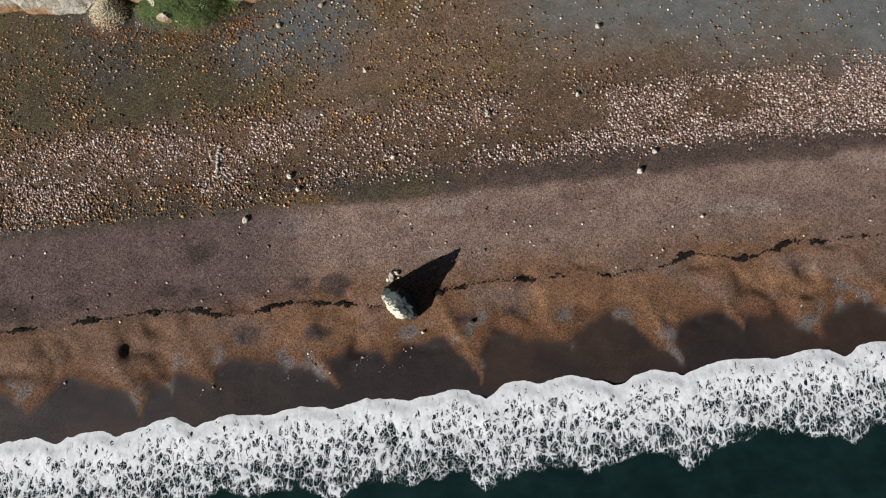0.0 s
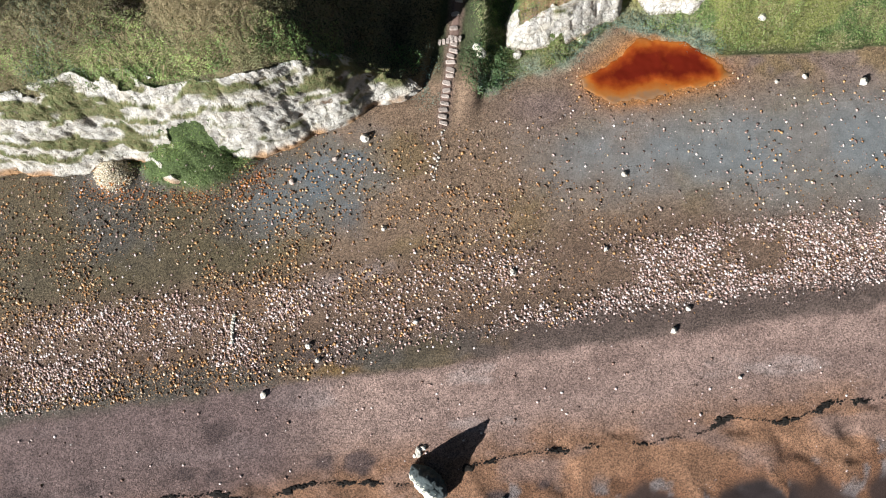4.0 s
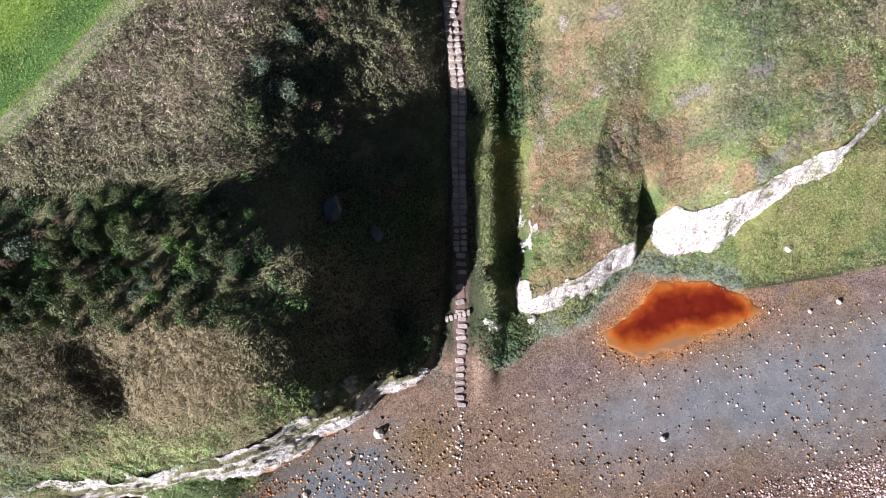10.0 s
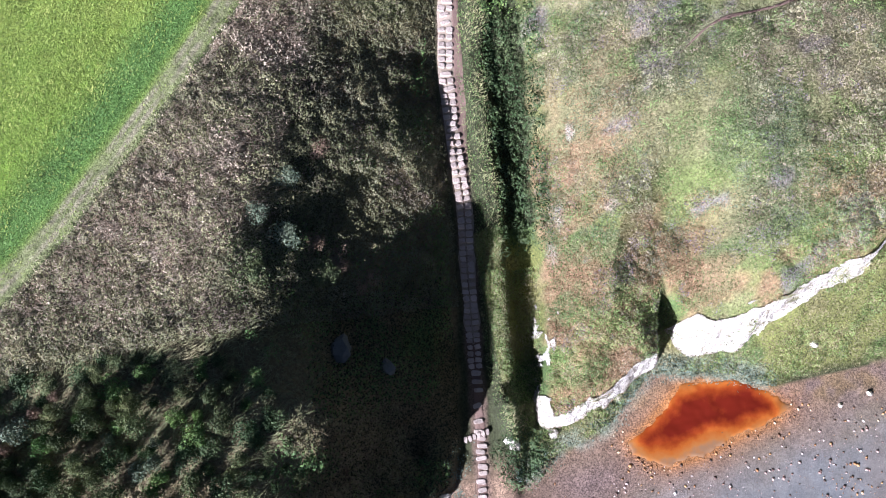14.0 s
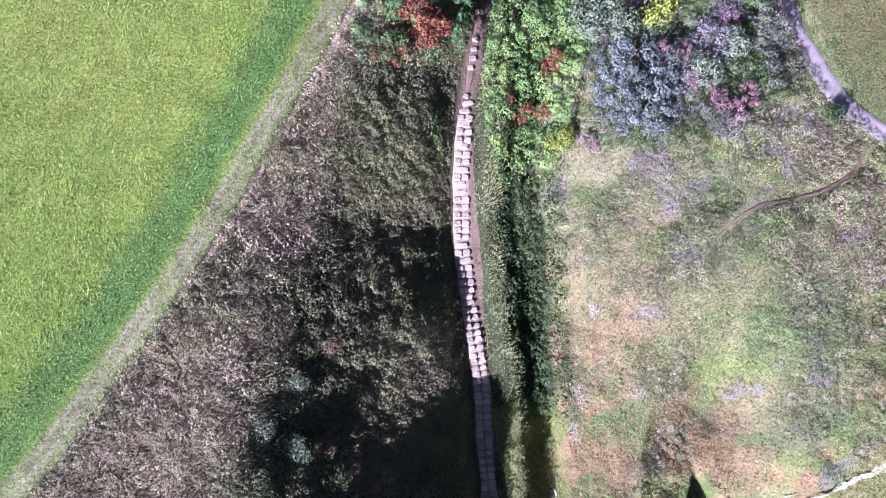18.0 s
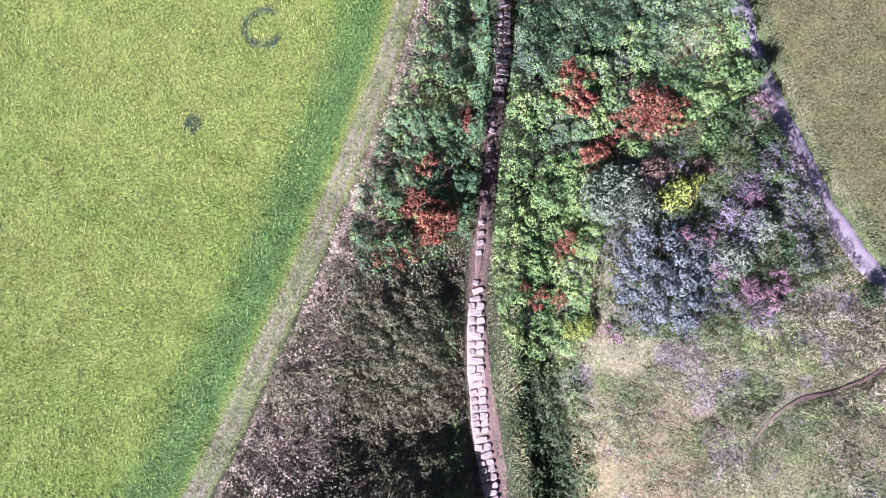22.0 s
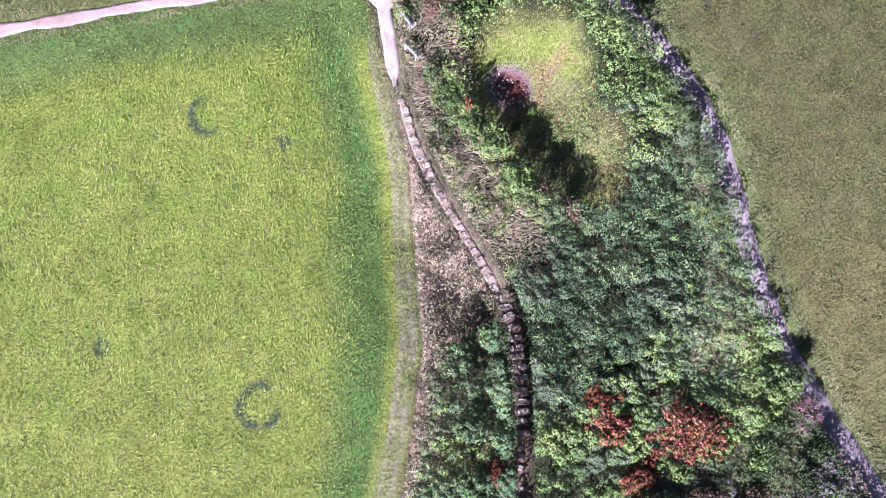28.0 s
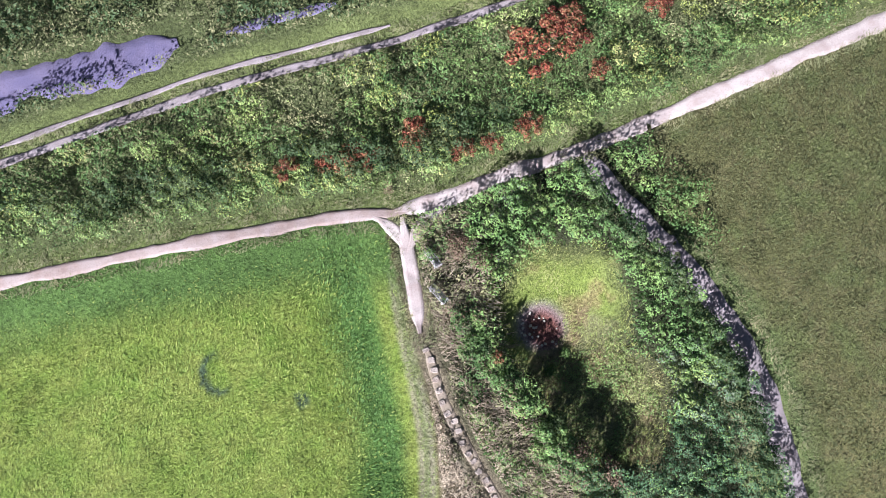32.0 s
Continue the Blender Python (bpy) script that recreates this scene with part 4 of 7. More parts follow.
def chalk_face(label, lo, hi, line, sgn, reach, keep, shelf, grassy):
    """Broken, ledged chalk standing proud of the ground along a brow."""
    step = 0.085
    xs, ys = np.arange(lo[0], hi[0], step), np.arange(lo[1], hi[1], step * 0.42)
    X, Y = np.meshgrid(xs, ys)
    x, y = X.ravel(), Y.ravel()
    z = height(x, y)
    e = 0.25
    gx, gy = (height(x + e, y) - height(x - e, y)) / (2 * e), (height(x, y + e) - height(x, y - e)) / (2 * e)
    steep = np.hypot(gx, gy)
    d, _, _ = along(x, y, line)
    d = d * np.sign(inside(x, y, ring_of(line, sgn)))
    rag = fractal(x, y, 2.2, 91, 4)
    want = smooth(1.0, 1.5, steep) * smooth(reach + 0.9, reach, d + 2.4 * (rag - 0.5)) * keep(x, y, z, d)
    ledge = (z / 2.3 + 2.6 * fractal(x, y, 5.0, 97, 4)) % 1.0
    lump = fractal(x + 0.25 * z, y + 0.5 * z, 1.1, 101, 4) - 0.5
    proud = 0.06 + (0.28 + 0.6 * shelf) * lump + (0.16 + 0.5 * shelf) * (fractal(x + 0.2 * z, y + 0.6 * z, 0.5, 107, 3) - 0.5) + shelf * (smooth(0.0, 0.75, ledge) - smooth(0.8, 1.0, ledge)) + 0.10 * np.abs((z / 0.55 + 3.0 * fractal(x, y, 4.0, 99, 3)) % 1.0 - 0.5)
    proud = np.maximum(proud, -0.05)
    nrm = np.sqrt(gx * gx + gy * gy + 1)
    ox, oy, oz = -gx / nrm, -gy / nrm, 1 / nrm
    x2, y2, z2 = x + ox * proud, y + oy * proud, z + oz * proud + 0.02
    turf = smooth(0.50, 0.60, fractal(x * 0.7, y * 1.6 + 0.5 * z, 1.9, 103, 4) + 0.02 * smooth(-14, -24, x) + 0.20 * (smooth(0.62, 0.8, ledge) - smooth(0.92, 1.0, ledge)) * (shelf > 0.1) + grassy) * smooth(1.2, 2.5, z)
    seep = smooth(1.3, 0.2, z) * smooth(0.35, 0.6, rag) * 0.85
    nx, ny = len(xs), len(ys)
    f = grid_faces(nx, ny)
    good = (want > 0.5)[f].all(1)
    f = f[good]
    used = np.unique(f)
    remap = np.zeros(nx * ny, np.int64); remap[used] = np.arange(len(used))
    me = sheet("chalk_cliff", np.stack([x2, y2, z2], -1)[used], remap[f], CHALK, {"cover": np.stack([turf, seep, 0 * turf], -1)[used]}, smooth_shade=False)
    return tagged(new("chalk_cliff", me), label, "cliff", kind="structure")


chalk_face("white weathered chalk cliff with grassy ledges", (-46, 31), (-2.6, 41.5), BROW_LEFT, 1, 0.5, lambda x, y, z, d: np.where((d < 1.4) & (x < -2.8) & (np.hypot((x + 22.4) / 1.5, y - 34.4) + 1.2 * (fractal(x, y, 1.5, 105, 3) - 0.5) > 1.9), 1.0, 0.0), 0.2, -0.055)
chalk_face("white chalk cliff above a grassy apron", (4.0, 43.5), (39, 58.5), BROW_RIGHT, -1, 0.5, lambda x, y, z, d: np.where((d < 0.9) & ~((x < 7.5) & (y > 46.6) & (fractal(x, y, 1.1, 357, 3) < 0.47)) & ~((x > 14.0) & (x < 17.2) & (y > 49.6 + 0.3 * (x - 14))) & (y < 46.5 + 0.35 * np.maximum(x - 4, 0) + 7.0) & (d > -np.interp(x, [5, 9, 11, 17, 20, 23, 26, 30, 38], [0.7, 0.9, 2.5, 5, 3.0, 2.2, 1.3, 0.8, 0.6]) * (0.6 + 0.8 * fractal(x, y, 1.8, 109, 3))), 1.0, 0.0), 0.05, -0.16)

# ---------------------------------------------------------------- sea


def build_sea():
    xs = outward(-46.0, 46.0, 0.17, 3200)
    rows = np.concatenate([np.arange(0.0, 11.5, 0.13), 11.5 + 0.14 * np.cumsum(1.25 ** np.arange(1, 40))])
    X, B = np.meshgrid(xs, rows)
    x, back = X.ravel(), B.ravel()
    lobes = 0.35 * (fractal(x, 0 * x, 0.8, 112, 3) - 0.5) + 0.75 * np.abs(np.sin(x / 1.9 + 2.6 * fractal(x, 0 * x, 8, 111, 2))) + 1.2 * (fractal(x, 0 * x, 3.4, 113, 3) - 0.5) + 0.9 * (fractal(x, 0 * x, 16, 115, 2) - 0.5)
    s = -0.35 + lobes - back
    y = s + 0.108 * np.clip(x, -400, 400)
    z = np.maximum(-1.47 + 0.05 * np.sin(back * 1.1 + 2 * fractal(x, y, 6, 117)), beach(x, y) + 0.07 * smooth(0.0, 0.5, back) - 0.03)
    z = z + 0.10 * smooth(0.2, 1.2, back) * smooth(4.5, 1.6, back) * (0.5 + fractal(x, y, 1.2, 119, 3)) + 0.10 * (fractal(x * 0.6, y * 1.5, 2.4, 121, 3) - 0.5) * smooth(3, 8, back)
    wide = 7.0 + 2.4 * (fractal(x, 0 * x, 5.5, 123, 3) - 0.5) + 0.8 * (fractal(x, 0 * x, 1.4, 125, 2) - 0.5)
    dense = np.interp(back / wide, [0, 0.03, 0.06, 0.14, 0.26, 0.42, 0.62, 0.84, 0.97, 1.05, 50], [1.5, 1.0, 0.54, 0.44, 0.29, 0.22, 0.17, 0.12, 0.07, -0.2, -1.0])
    lacy = smooth(0.08, 0.3, back / wide) * smooth(1.1, 0.95, back / wide)
    sand = smooth(3.0, 0.0, back)
    nx, ny = len(xs), len(rows)
    f = grid_faces(nx, ny)[:, ::-1]
    used = np.unique(f)
    remap = np.zeros(nx * ny, np.int64); remap[used] = np.arange(len(used))
    me = sheet("sea", np.stack([x, y, z], -1)[used], remap[f], SEA, {"surf": np.stack([dense, lacy, sand], -1)[used]})
    tagged(new("water", me), "dark green sea with a breaking wave of white foam", "sea", kind="structure")


build_sea()


def build_pool():
    xs, ys = np.arange(9.5, 27.2, 0.12), np.arange(38.4, 46.0, 0.12)
    X, Y = np.meshgrid(xs, ys)
    x, y = X.ravel(), Y.ravel()
    d = inside(x, y, POOL) + 0.9 * (fractal(x, y, 1.2, 131, 4) - 0.5)
    f = grid_faces(len(xs), len(ys))
    f = f[(d > 0)[f].all(1)]
    used = np.unique(f)
    remap = np.zeros(x.size, np.int64); remap[used] = np.arange(len(used))
    z = np.full(x.size, 0.0) + np.maximum(height(x, y), 0.02) + 0.035 - 0.09 * smooth(0.25, 0.0, d)
    core = smooth(-2.0, 0.55, inside(x, y, POOL_DEEP) + 0.8 * (fractal(x, y, 1.4, 133, 4) - 0.5))
    me = sheet("pool", np.stack([x, y, z], -1)[used], remap[f], POOL_WATER, {"rim": np.stack([core, core, core], -1)[used]})
    tagged(new("water_pool", me), "shallow rust-red pool below the chalk cliff", "pool", kind="structure")


build_pool()

# ---------------------------------------------------------------- paths


def run_of(line, step):
    """Even points along a line, with the way it runs."""
    p = np.array([q[:2] for q in line], float)
    seg = np.hypot(*(p[1:] - p[:-1]).T)
    at = np.concatenate([[0], np.cumsum(seg)])
    t = np.arange(0, at[-1], step)
    q = np.stack([np.interp(t, at, p[:, 0]), np.interp(t, at, p[:, 1])], -1)
    k = 5
    pad = np.pad(q, ((k, k), (0, 0)), mode="edge")
    q[1:-1] = np.stack([pad[i:i + len(q)] for i in range(2 * k + 1)], 0).mean(0)[1:-1]
    way = np.gradient(q, axis=0)
    way /= np.maximum(np.hypot(way[:, 0], way[:, 1]), 1e-9)[:, None]
    return t, q, way


def trodden(name, line, width, mat, label, category="path", ragged=0.25, rise=0.07, seed=0):
    t, q, way = run_of(line, 0.22)
    side = np.stack([-way[:, 1], way[:, 0]], -1)
    cols = np.array([-1.0, -0.82, -0.4, 0.0, 0.4, 0.82, 1.0])
    half = width / 2 * (1 + ragged * (fractal(t, 0 * t, 1.6, 141 + seed, 3) - 0.5) * 2)
    half = half * np.minimum(1, 0.25 + 0.5 * np.minimum(t, t[-1] - t + 0.1))
    shift = 0.5 * ragged * width * (fractal(t, 0 * t + 9, 3.0, 143 + seed, 3) - 0.5)
    P = q[:, None] + side[:, None] * (cols[None] * half[:, None] + shift[:, None])[..., None]
    x, y = P[..., 0].ravel(), P[..., 1].ravel()
    z = height(x, y) + np.tile(np.array([-0.06, rise * 0.75, rise, rise * 0.8, rise, rise * 0.75, -0.06]), len(t))
    me = sheet(name, np.stack([x, y, z], -1), grid_faces(len(cols), len(t)), mat)
    return tagged(new(name, me), label, category, kind="structure")


SPUR = [(11.5, 114.6), (12.2, 116.9), (12.9, 119.4), (13.5, 121.4)]
SPUR_EAST = [(12.9, 119.2), (13.9, 120.3), (15.4, 120.9), (17.0, 121.1)]
trodden("road_gravel", [p for p in TRACK if p[0] > 12], 1.1, GRAVEL, "pale gravel footpath along the foot of a bank", ragged=0.35)
trodden("road_worn", [p for p in TRACK if p[0] < 14] + [(14.2, 121.5)], 0.82, WORN_GRAVEL, "worn pinkish gravel footpath between field and bank", ragged=0.4, rise=0.072, seed=9)
trodden("path_spur", SPUR, 1.0, GRAVEL, "pale gravel spur leading down to stone steps", ragged=0.14, rise=0.075)
trodden("path_corner", SPUR_EAST, 0.9, GRAVEL, "rounded gravel corner where two footpaths meet", ragged=0.12, rise=0.08)
trodden("path_corner", [(12.7, 119.4), (12.9, 120.6), (12.6, 121.4), (11.8, 122.1)], 0.95, GRAVEL, "rounded gravel corner where two footpaths meet", ragged=0.15, rise=0.076)
trodden("path_field", FIELD_PATH, 1.45, EARTH, "trodden grey earth path beside a dry field", ragged=0.25, rise=0.04)
trodden("road_back", BACK_TRACK, 0.5, EARTH, "narrow grey wheel track through rough grass", ragged=0.3)
trodden("road_back", [(p[0] + 0.1, p[1] + 0.95) for p in BACK_TRACK[1:6]], 0.32, EARTH, "second rut of a grey wheel track", ragged=0.5, seed=5)
trodden("path_erosion", EROSION, 0.22, RED_EARTH, "thin bare path worn into rough turf", ragged=0.8)
trodden("path_branch", BRANCH, 0.55, RED_EARTH, "short earth path between field and steps", ragged=0.3)
trodden("path_earth", [p for p in PATH if 50 < p[1] < 83], 1.3, PALE_EARTH, "pale trodden bed between stone steps", ragged=0.25, rise=0.035, seed=13)
trodden("path_earth", [p for p in PATH if p[1] < 53 or 80 < p[1] < 99][:6], 0.8, RED_EARTH, "reddish earth bed under the stone steps", ragged=0.3, rise=0.03)
# RED_EARTH's dark tone also carries the bramble's shade on this stretch
trodden("path_earth", [p for p in PATH if 80 < p[1] < 99], 0.6, RED_EARTH, "earth bed under sparse stone steps, darkened for bramble shade", ragged=0.3, rise=0.03, seed=15)
trodden("path_bed", [p for p in PATH if 98.6 < p[1] < 115.5], 0.72, PALE_EARTH, "pale earth bed under stepping stones", ragged=0.3, rise=0.03, seed=11)
trodden("path_cinder", [(-30, 141), (-12, 138.6), (-3.9, 137.4), (1.0, 136.6), (5.8, 136.2)], 2.5, ASH, "strip of bare grey-violet cinders", ragged=0.45)
trodden("path_cinder", [(8.6, 135.6), (11.3, 135.2), (15.5, 134.6)], 0.8, ASH, "thin strip of bare grey-violet cinders", ragged=0.6, seed=3)

# ---------------------------------------------------------------- stone shapes


def part(name, bm, mat, parent=None, label=""):
    me = bpy.data.meshes.new(name)
    bm.to_mesh(me)
    bm.free()
    me.materials.append(mat)
    ob = new(name, me)
    ob.parent = parent
    return tagged(ob, label)


def slab_mesh(rng, w, l, h):
    """A rough paving slab: an uneven outline, its top edges worn round."""
    bm = bmesh.new()
    n = 8
    rings = []
    for k, (zz, grow) in enumerate(((-h, 1.0), (-0.02, 1.0), (0.02, 0.9))):
        rings.append([])
        for i in range(n):
            rings[-1].append(bm.verts.new((0, 0, 0)))
            if k == 0:
                cut = 0.14 + 0.42 * rng.random()
                c, s = ((1, cut - 1), (1, 1 - cut), (1 - cut, 1), (cut - 1, 1), (-1, 1 - cut), (-1, cut - 1), (cut - 1, -1), (1 - cut, -1))[i]
                rings[-1][-1].co = (c * (0.9 + 0.14 * rng.random()) * w / 2, s * (0.82 + 0.24 * rng.random()) * l / 2, zz)
            else:
                b = rings[0][i].co
                rings[-1][-1].co = (b.x * grow, b.y * grow, zz + 0.012 * rng.random())
    for lo, hi in zip(rings, rings[1:]):
        for i in range(n):
            bm.faces.new((lo[i], lo[(i + 1) % n], hi[(i + 1) % n], hi[i]))
    bm.faces.new(rings[-1])
    me = bpy.data.meshes.new("slab")
    bm.to_mesh(me); bm.free()
    me.materials.append(STEP_STONE)
    return me


def build_steps():
    rng = random.Random(4)
    slabs = [slab_mesh(rng, 0.55, 0.44, 0.18) for _ in range(6)]
    wides = [slab_mesh(rng, 0.88, 0.42, 0.18) for _ in range(4)]
    flight = tagged(new("stone_steps"), "long flight of worn pale stone steps in a grassy valley", "steps")
    flight.location = (0.4, 52.0, 3.2)
    t, q, way = run_of([p for p in PATH if p[1] < 115.5], 0.05)
    at = 0.5
    while at < t[-1] - 0.3:
        i = int(at / 0.05)
        x, y = q[i]
        turn = math.atan2(way[i][1], way[i][0]) - math.pi / 2
        if y < 45.2:
            gap, n = 0.62, 1
        elif y < 50.2:
            gap, n = (0.72, 1) if rng.random() < 0.75 else (1.2, 1)
        elif y < 66:
            gap, n = 0.55, 2
        elif y < 81:
            gap, n = 0.56, 2 if rng.random() < 0.6 else 1
        elif y < 92:
            gap, n = 0.75, 1
        elif y < 99.5:
            gap, n = 0.7, 2 if rng.random() < 0.3 else 1
        else:
            gap, n = 0.68, 1
        across = (-0.31, 0.31) if n == 2 else (rng.uniform(-0.12, 0.12),)
        if not (81 < y < 92 and rng.random() < 0.45):
            for a in across:
                sx, sy = x + math.cos(turn) * a * 0.95, y + math.sin(turn) * a * 0.95
                zz = float(height(np.array([sx]), np.array([sy]))[0]) + (0.12 if y < 99 else 0.075)
                pick = rng.choice(slabs) if n == 2 or y > 99.5 or 81 < y < 92 else rng.choice(wides)
                ob = new("step", pick)
                ob.parent = flight
                sc = rng.uniform(0.85, 1.08) * (0.8 if 81 < y < 92 or y > 99.5 else 0.95)
                ob.matrix_basis = Matrix.Translation((-0.4, -52.0, -3.2)) @ pose(sx, sy, zz, rng.uniform(-2, 2), rng.uniform(-2, 2), math.degrees(turn) + rng.uniform(-14, 14)) @ Matrix.Diagonal((sc, sc * rng.uniform(0.8, 1.15), 1, 1))
        at += gap * rng.uniform(0.72, 1.05)
    # row of upright kerb stones across the foot of the flight
    for k in range(6):
        sx, sy = -1.75 + 0.36 * k, 45.0 + 0.05 * k
        ob = new("kerb_stone", rng.choice(slabs))
        ob.parent = flight
        ob.matrix_basis = Matrix.Translation((-0.4, -52.0, -3.2)) @ pose(sx, sy, float(height(np.array([sx]), np.array([sy]))[0]) + 0.22, 4, 0, rng.uniform(-12, 12)) @ Matrix.Diagonal((0.5, 1.1, 1.2, 1))


build_steps()


def rough_stone(rng, flat=0.7, level=1):
    """A rounded broken stone about one metre across."""
    bm = bmesh.new()
    bmesh.ops.create_icosphere(bm, subdivisions=level, radius=0.5)
    o = Vector((rng.uniform(0, 90), rng.uniform(0, 90), rng.uniform(0, 90)))
    sx, sy = rng.uniform(0.8, 1.25), rng.uniform(0.7, 1.0)
    for v in bm.verts:
        k = 1 + 0.55 * noise.noise(v.co * 2.1 + o) + 0.2 * noise.noise(v.co * 5 + o)
        v.co = Vector((v.co.x * sx * k, v.co.y * sy * k, v.co.z * flat * k))
    return bm


def stone_mesh(rng, mat, flat=0.7, level=1):
    bm = rough_stone(rng, flat, level)
    me = bpy.data.meshes.new("stone")
    bm.to_mesh(me); bm.free()
    me.materials.append(mat)
    return me


def build_stack():
    """The tall slab of chalk standing on the shingle: sharp sunward face coloured pale as lit, back dark as shaded."""
    bm = bmesh.new()
    bmesh.ops.create_icosphere(bm, subdivisions=5, radius=1.0)
    o = Vector((3.1, 8.2, 5.5))
    for v in bm.verts:
        d = v.co.copy()
        up = d.z * 0.5 + 0.5
        taper = 1.0 - 0.55 * up ** 1.5
        p = Vector((d.x * 2.05 * taper - 0.45 * up, d.y * 1.15 * taper + 0.25 * up, 0))
        crest = 4.1 - 0.8 * abs(d.x + 0.25) - 0.5 * max(0.0, -d.y)
        p.z = -0.5 + up ** 0.8 * crest
        k = 0.34 * noise.noise(p * 0.9 + o) + 0.18 * noise.noise(p * 2.3 + o) + 0.08 * noise.noise(p * 6 + o)
        p += d * k
        v.co = p
    me = bpy.data.meshes.new("chalk_rock")
    bm.to_mesh(me); bm.free()
    m, N, L, b = material("stack chalk", 0.9)
    geo = N.new("ShaderNodeNewGeometry")
    tex = N.new("ShaderNodeTexCoord")
    xyz = N.new("ShaderNodeSeparateXYZ")
    L.new(tex.outputs["Object"], xyz.inputs[0])
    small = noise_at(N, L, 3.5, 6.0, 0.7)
    # light and shade in the colour: pale towards the sun, dark behind
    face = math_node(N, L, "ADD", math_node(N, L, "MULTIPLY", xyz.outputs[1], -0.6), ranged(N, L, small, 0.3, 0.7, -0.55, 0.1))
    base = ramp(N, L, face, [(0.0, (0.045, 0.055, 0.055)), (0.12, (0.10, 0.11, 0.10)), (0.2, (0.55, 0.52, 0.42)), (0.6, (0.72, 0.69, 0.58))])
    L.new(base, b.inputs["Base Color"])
    bump(N, L, b, small, 0.7, 0.2)
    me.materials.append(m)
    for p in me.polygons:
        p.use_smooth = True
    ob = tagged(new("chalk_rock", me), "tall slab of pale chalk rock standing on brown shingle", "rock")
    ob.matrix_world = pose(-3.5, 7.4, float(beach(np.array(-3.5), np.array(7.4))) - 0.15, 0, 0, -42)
    rng = random.Random(8)
    for x, y, s in ((-4.4, 9.9, 0.7), (-4.0, 10.2, 0.45), (-4.7, 9.6, 0.4), (-1.7, 5.2, 0.4)):
        st = new("fallen_stone", stone_mesh(rng, LIMESTONE, 0.7, 2))
        st.matrix_world = pose(x, y, float(beach(np.array(x), np.array(y))) + 0.12 * s, 0, 0, rng.uniform(0, 360)) @ Matrix.Diagonal((s, s, s, 1))
        tagged(st, "broken pale stone fallen beside the rock", "stone", "fallen stones by the rock")


build_stack()


def boulders():
    """Stones large enough to tell apart."""
    rng = random.Random(12)
    pale = [stone_mesh(rng, LIMESTONE, 0.65, 2) for _ in range(5)]
    dark = [stone_mesh(rng, STEP_STONE, 0.6, 2) for _ in range(3)]
    greenish = [stone_mesh(rng, DARK_ROCK, 0.6, 2) for _ in range(2)]
    spots = [(-8.6, 36.8, 0.9, 0), (14.1, 32.9, 0.55, 0), (17.2, 19.2, 0.7, 0), (22.5, 15.2, 0.35, 0), (-17.1, 14.8, 0.55, 0), (36.2, 41.0, 1.0, 0), (26.8, 46.4, 0.8, 0), (-13.4, 18.7, 0.6, 0), (-15.7, 16.8, 0.4, 0),
             (-8.9, 53.1, 2.0, 2), (-6.2, 51.4, 1.3, 2), (-12.6, 17.5, 0.5, 0), (2.4, 6.0, 0.5, 2), (1.9, 43.8, 1.1, 0), (1.5, 44.3, 0.8, 0), (5.1, 44.0, 0.9, 0), (11.0, 45.6, 0.7, 0), (9.6, 46.0, 0.6, 0), (4.0, 24.5, 0.6, 0), (-7.0, 28.6, 0.5, 0), (12.0, 26.3, 0.55, 0), (18.6, 21.0, 0.5, 0),
             (-4.4, 20.5, 0.5, 0), (31.0, 41.6, 0.5, 0), (28.4, 41.2, 0.4, 0), (-11.2, 35.0, 0.5, 1), (-15.0, 33.0, 0.45, 1)]
    for x, y, s, d in spots:
        zz = float(height(np.array([x]), np.array([y]))[0])
        ob = new("boulder", rng.choice((pale, dark, greenish)[d]))
        ob.matrix_world = pose(x, y, zz + 0.16 * s, rng.uniform(-12, 12), rng.uniform(-12, 12), rng.uniform(0, 360)) @ Matrix.Diagonal((s, s, s, 1))
        place = "on the beach" if y < 42 else "in the grass"
        tagged(ob, f"{('pale', 'brown', 'dark mossy')[d]} weathered boulder lying {place}", "boulder")
    # leaning post of piled stones
    for k in range(9):
        x, y = -19.75 + rng.uniform(-0.12, 0.12), 19.2 + 0.28 * k
        ob = new("boulder", rng.choice(pale))
        s = rng.uniform(0.28, 0.42)
        ob.matrix_world = pose(x, y, float(height(np.array([x]), np.array([y]))[0]) + 0.2 * s, 10, 20, rng.uniform(0, 360)) @ Matrix.Diagonal((s, s * 1.2, s, 1))
        tagged(ob, "pale block in a short row of stones", "boulder", "row of stones")
    # line of stones below the steps
    for k in range(22):
        x, y = -1.7 - 0.05 * k + rng.uniform(-0.25, 0.25), 37.4 - 0.22 * k + rng.uniform(-0.1, 0.1)
        ob = new("stone", rng.choice(pale + dark))
        s = rng.uniform(0.15, 0.32)
        ob.matrix_world = pose(x, y, float(height(np.array([x]), np.array([y]))[0]) + 0.1 * s, 0, 0, rng.uniform(0, 360)) @ Matrix.Diagonal((s, s, s, 1))
        tagged(ob, "small stone in a line below the steps", "stone", "line of stones below the steps")
    # bright stones in the muddy hollow
    for k in range(26):
        a, r = rng.uniform(0, 6.28), 1.25 * math.sqrt(rng.random())
        x, y = 18.2 + r * math.cos(a), 111.8 + r * math.sin(a)
        ob = new("stone", rng.choice(pale))
        s = rng.uniform(0.09, 0.24)
        ob.matrix_world = pose(x, y, float(height(np.array([x]), np.array([y]))[0]) + 0.12 * s, 0, 0, rng.uniform(0, 360)) @ Matrix.Diagonal((s, s, s, 1))
        tagged(ob, "small white stone lying in dark red mud", "stone", "stones in the muddy hollow")


boulders()


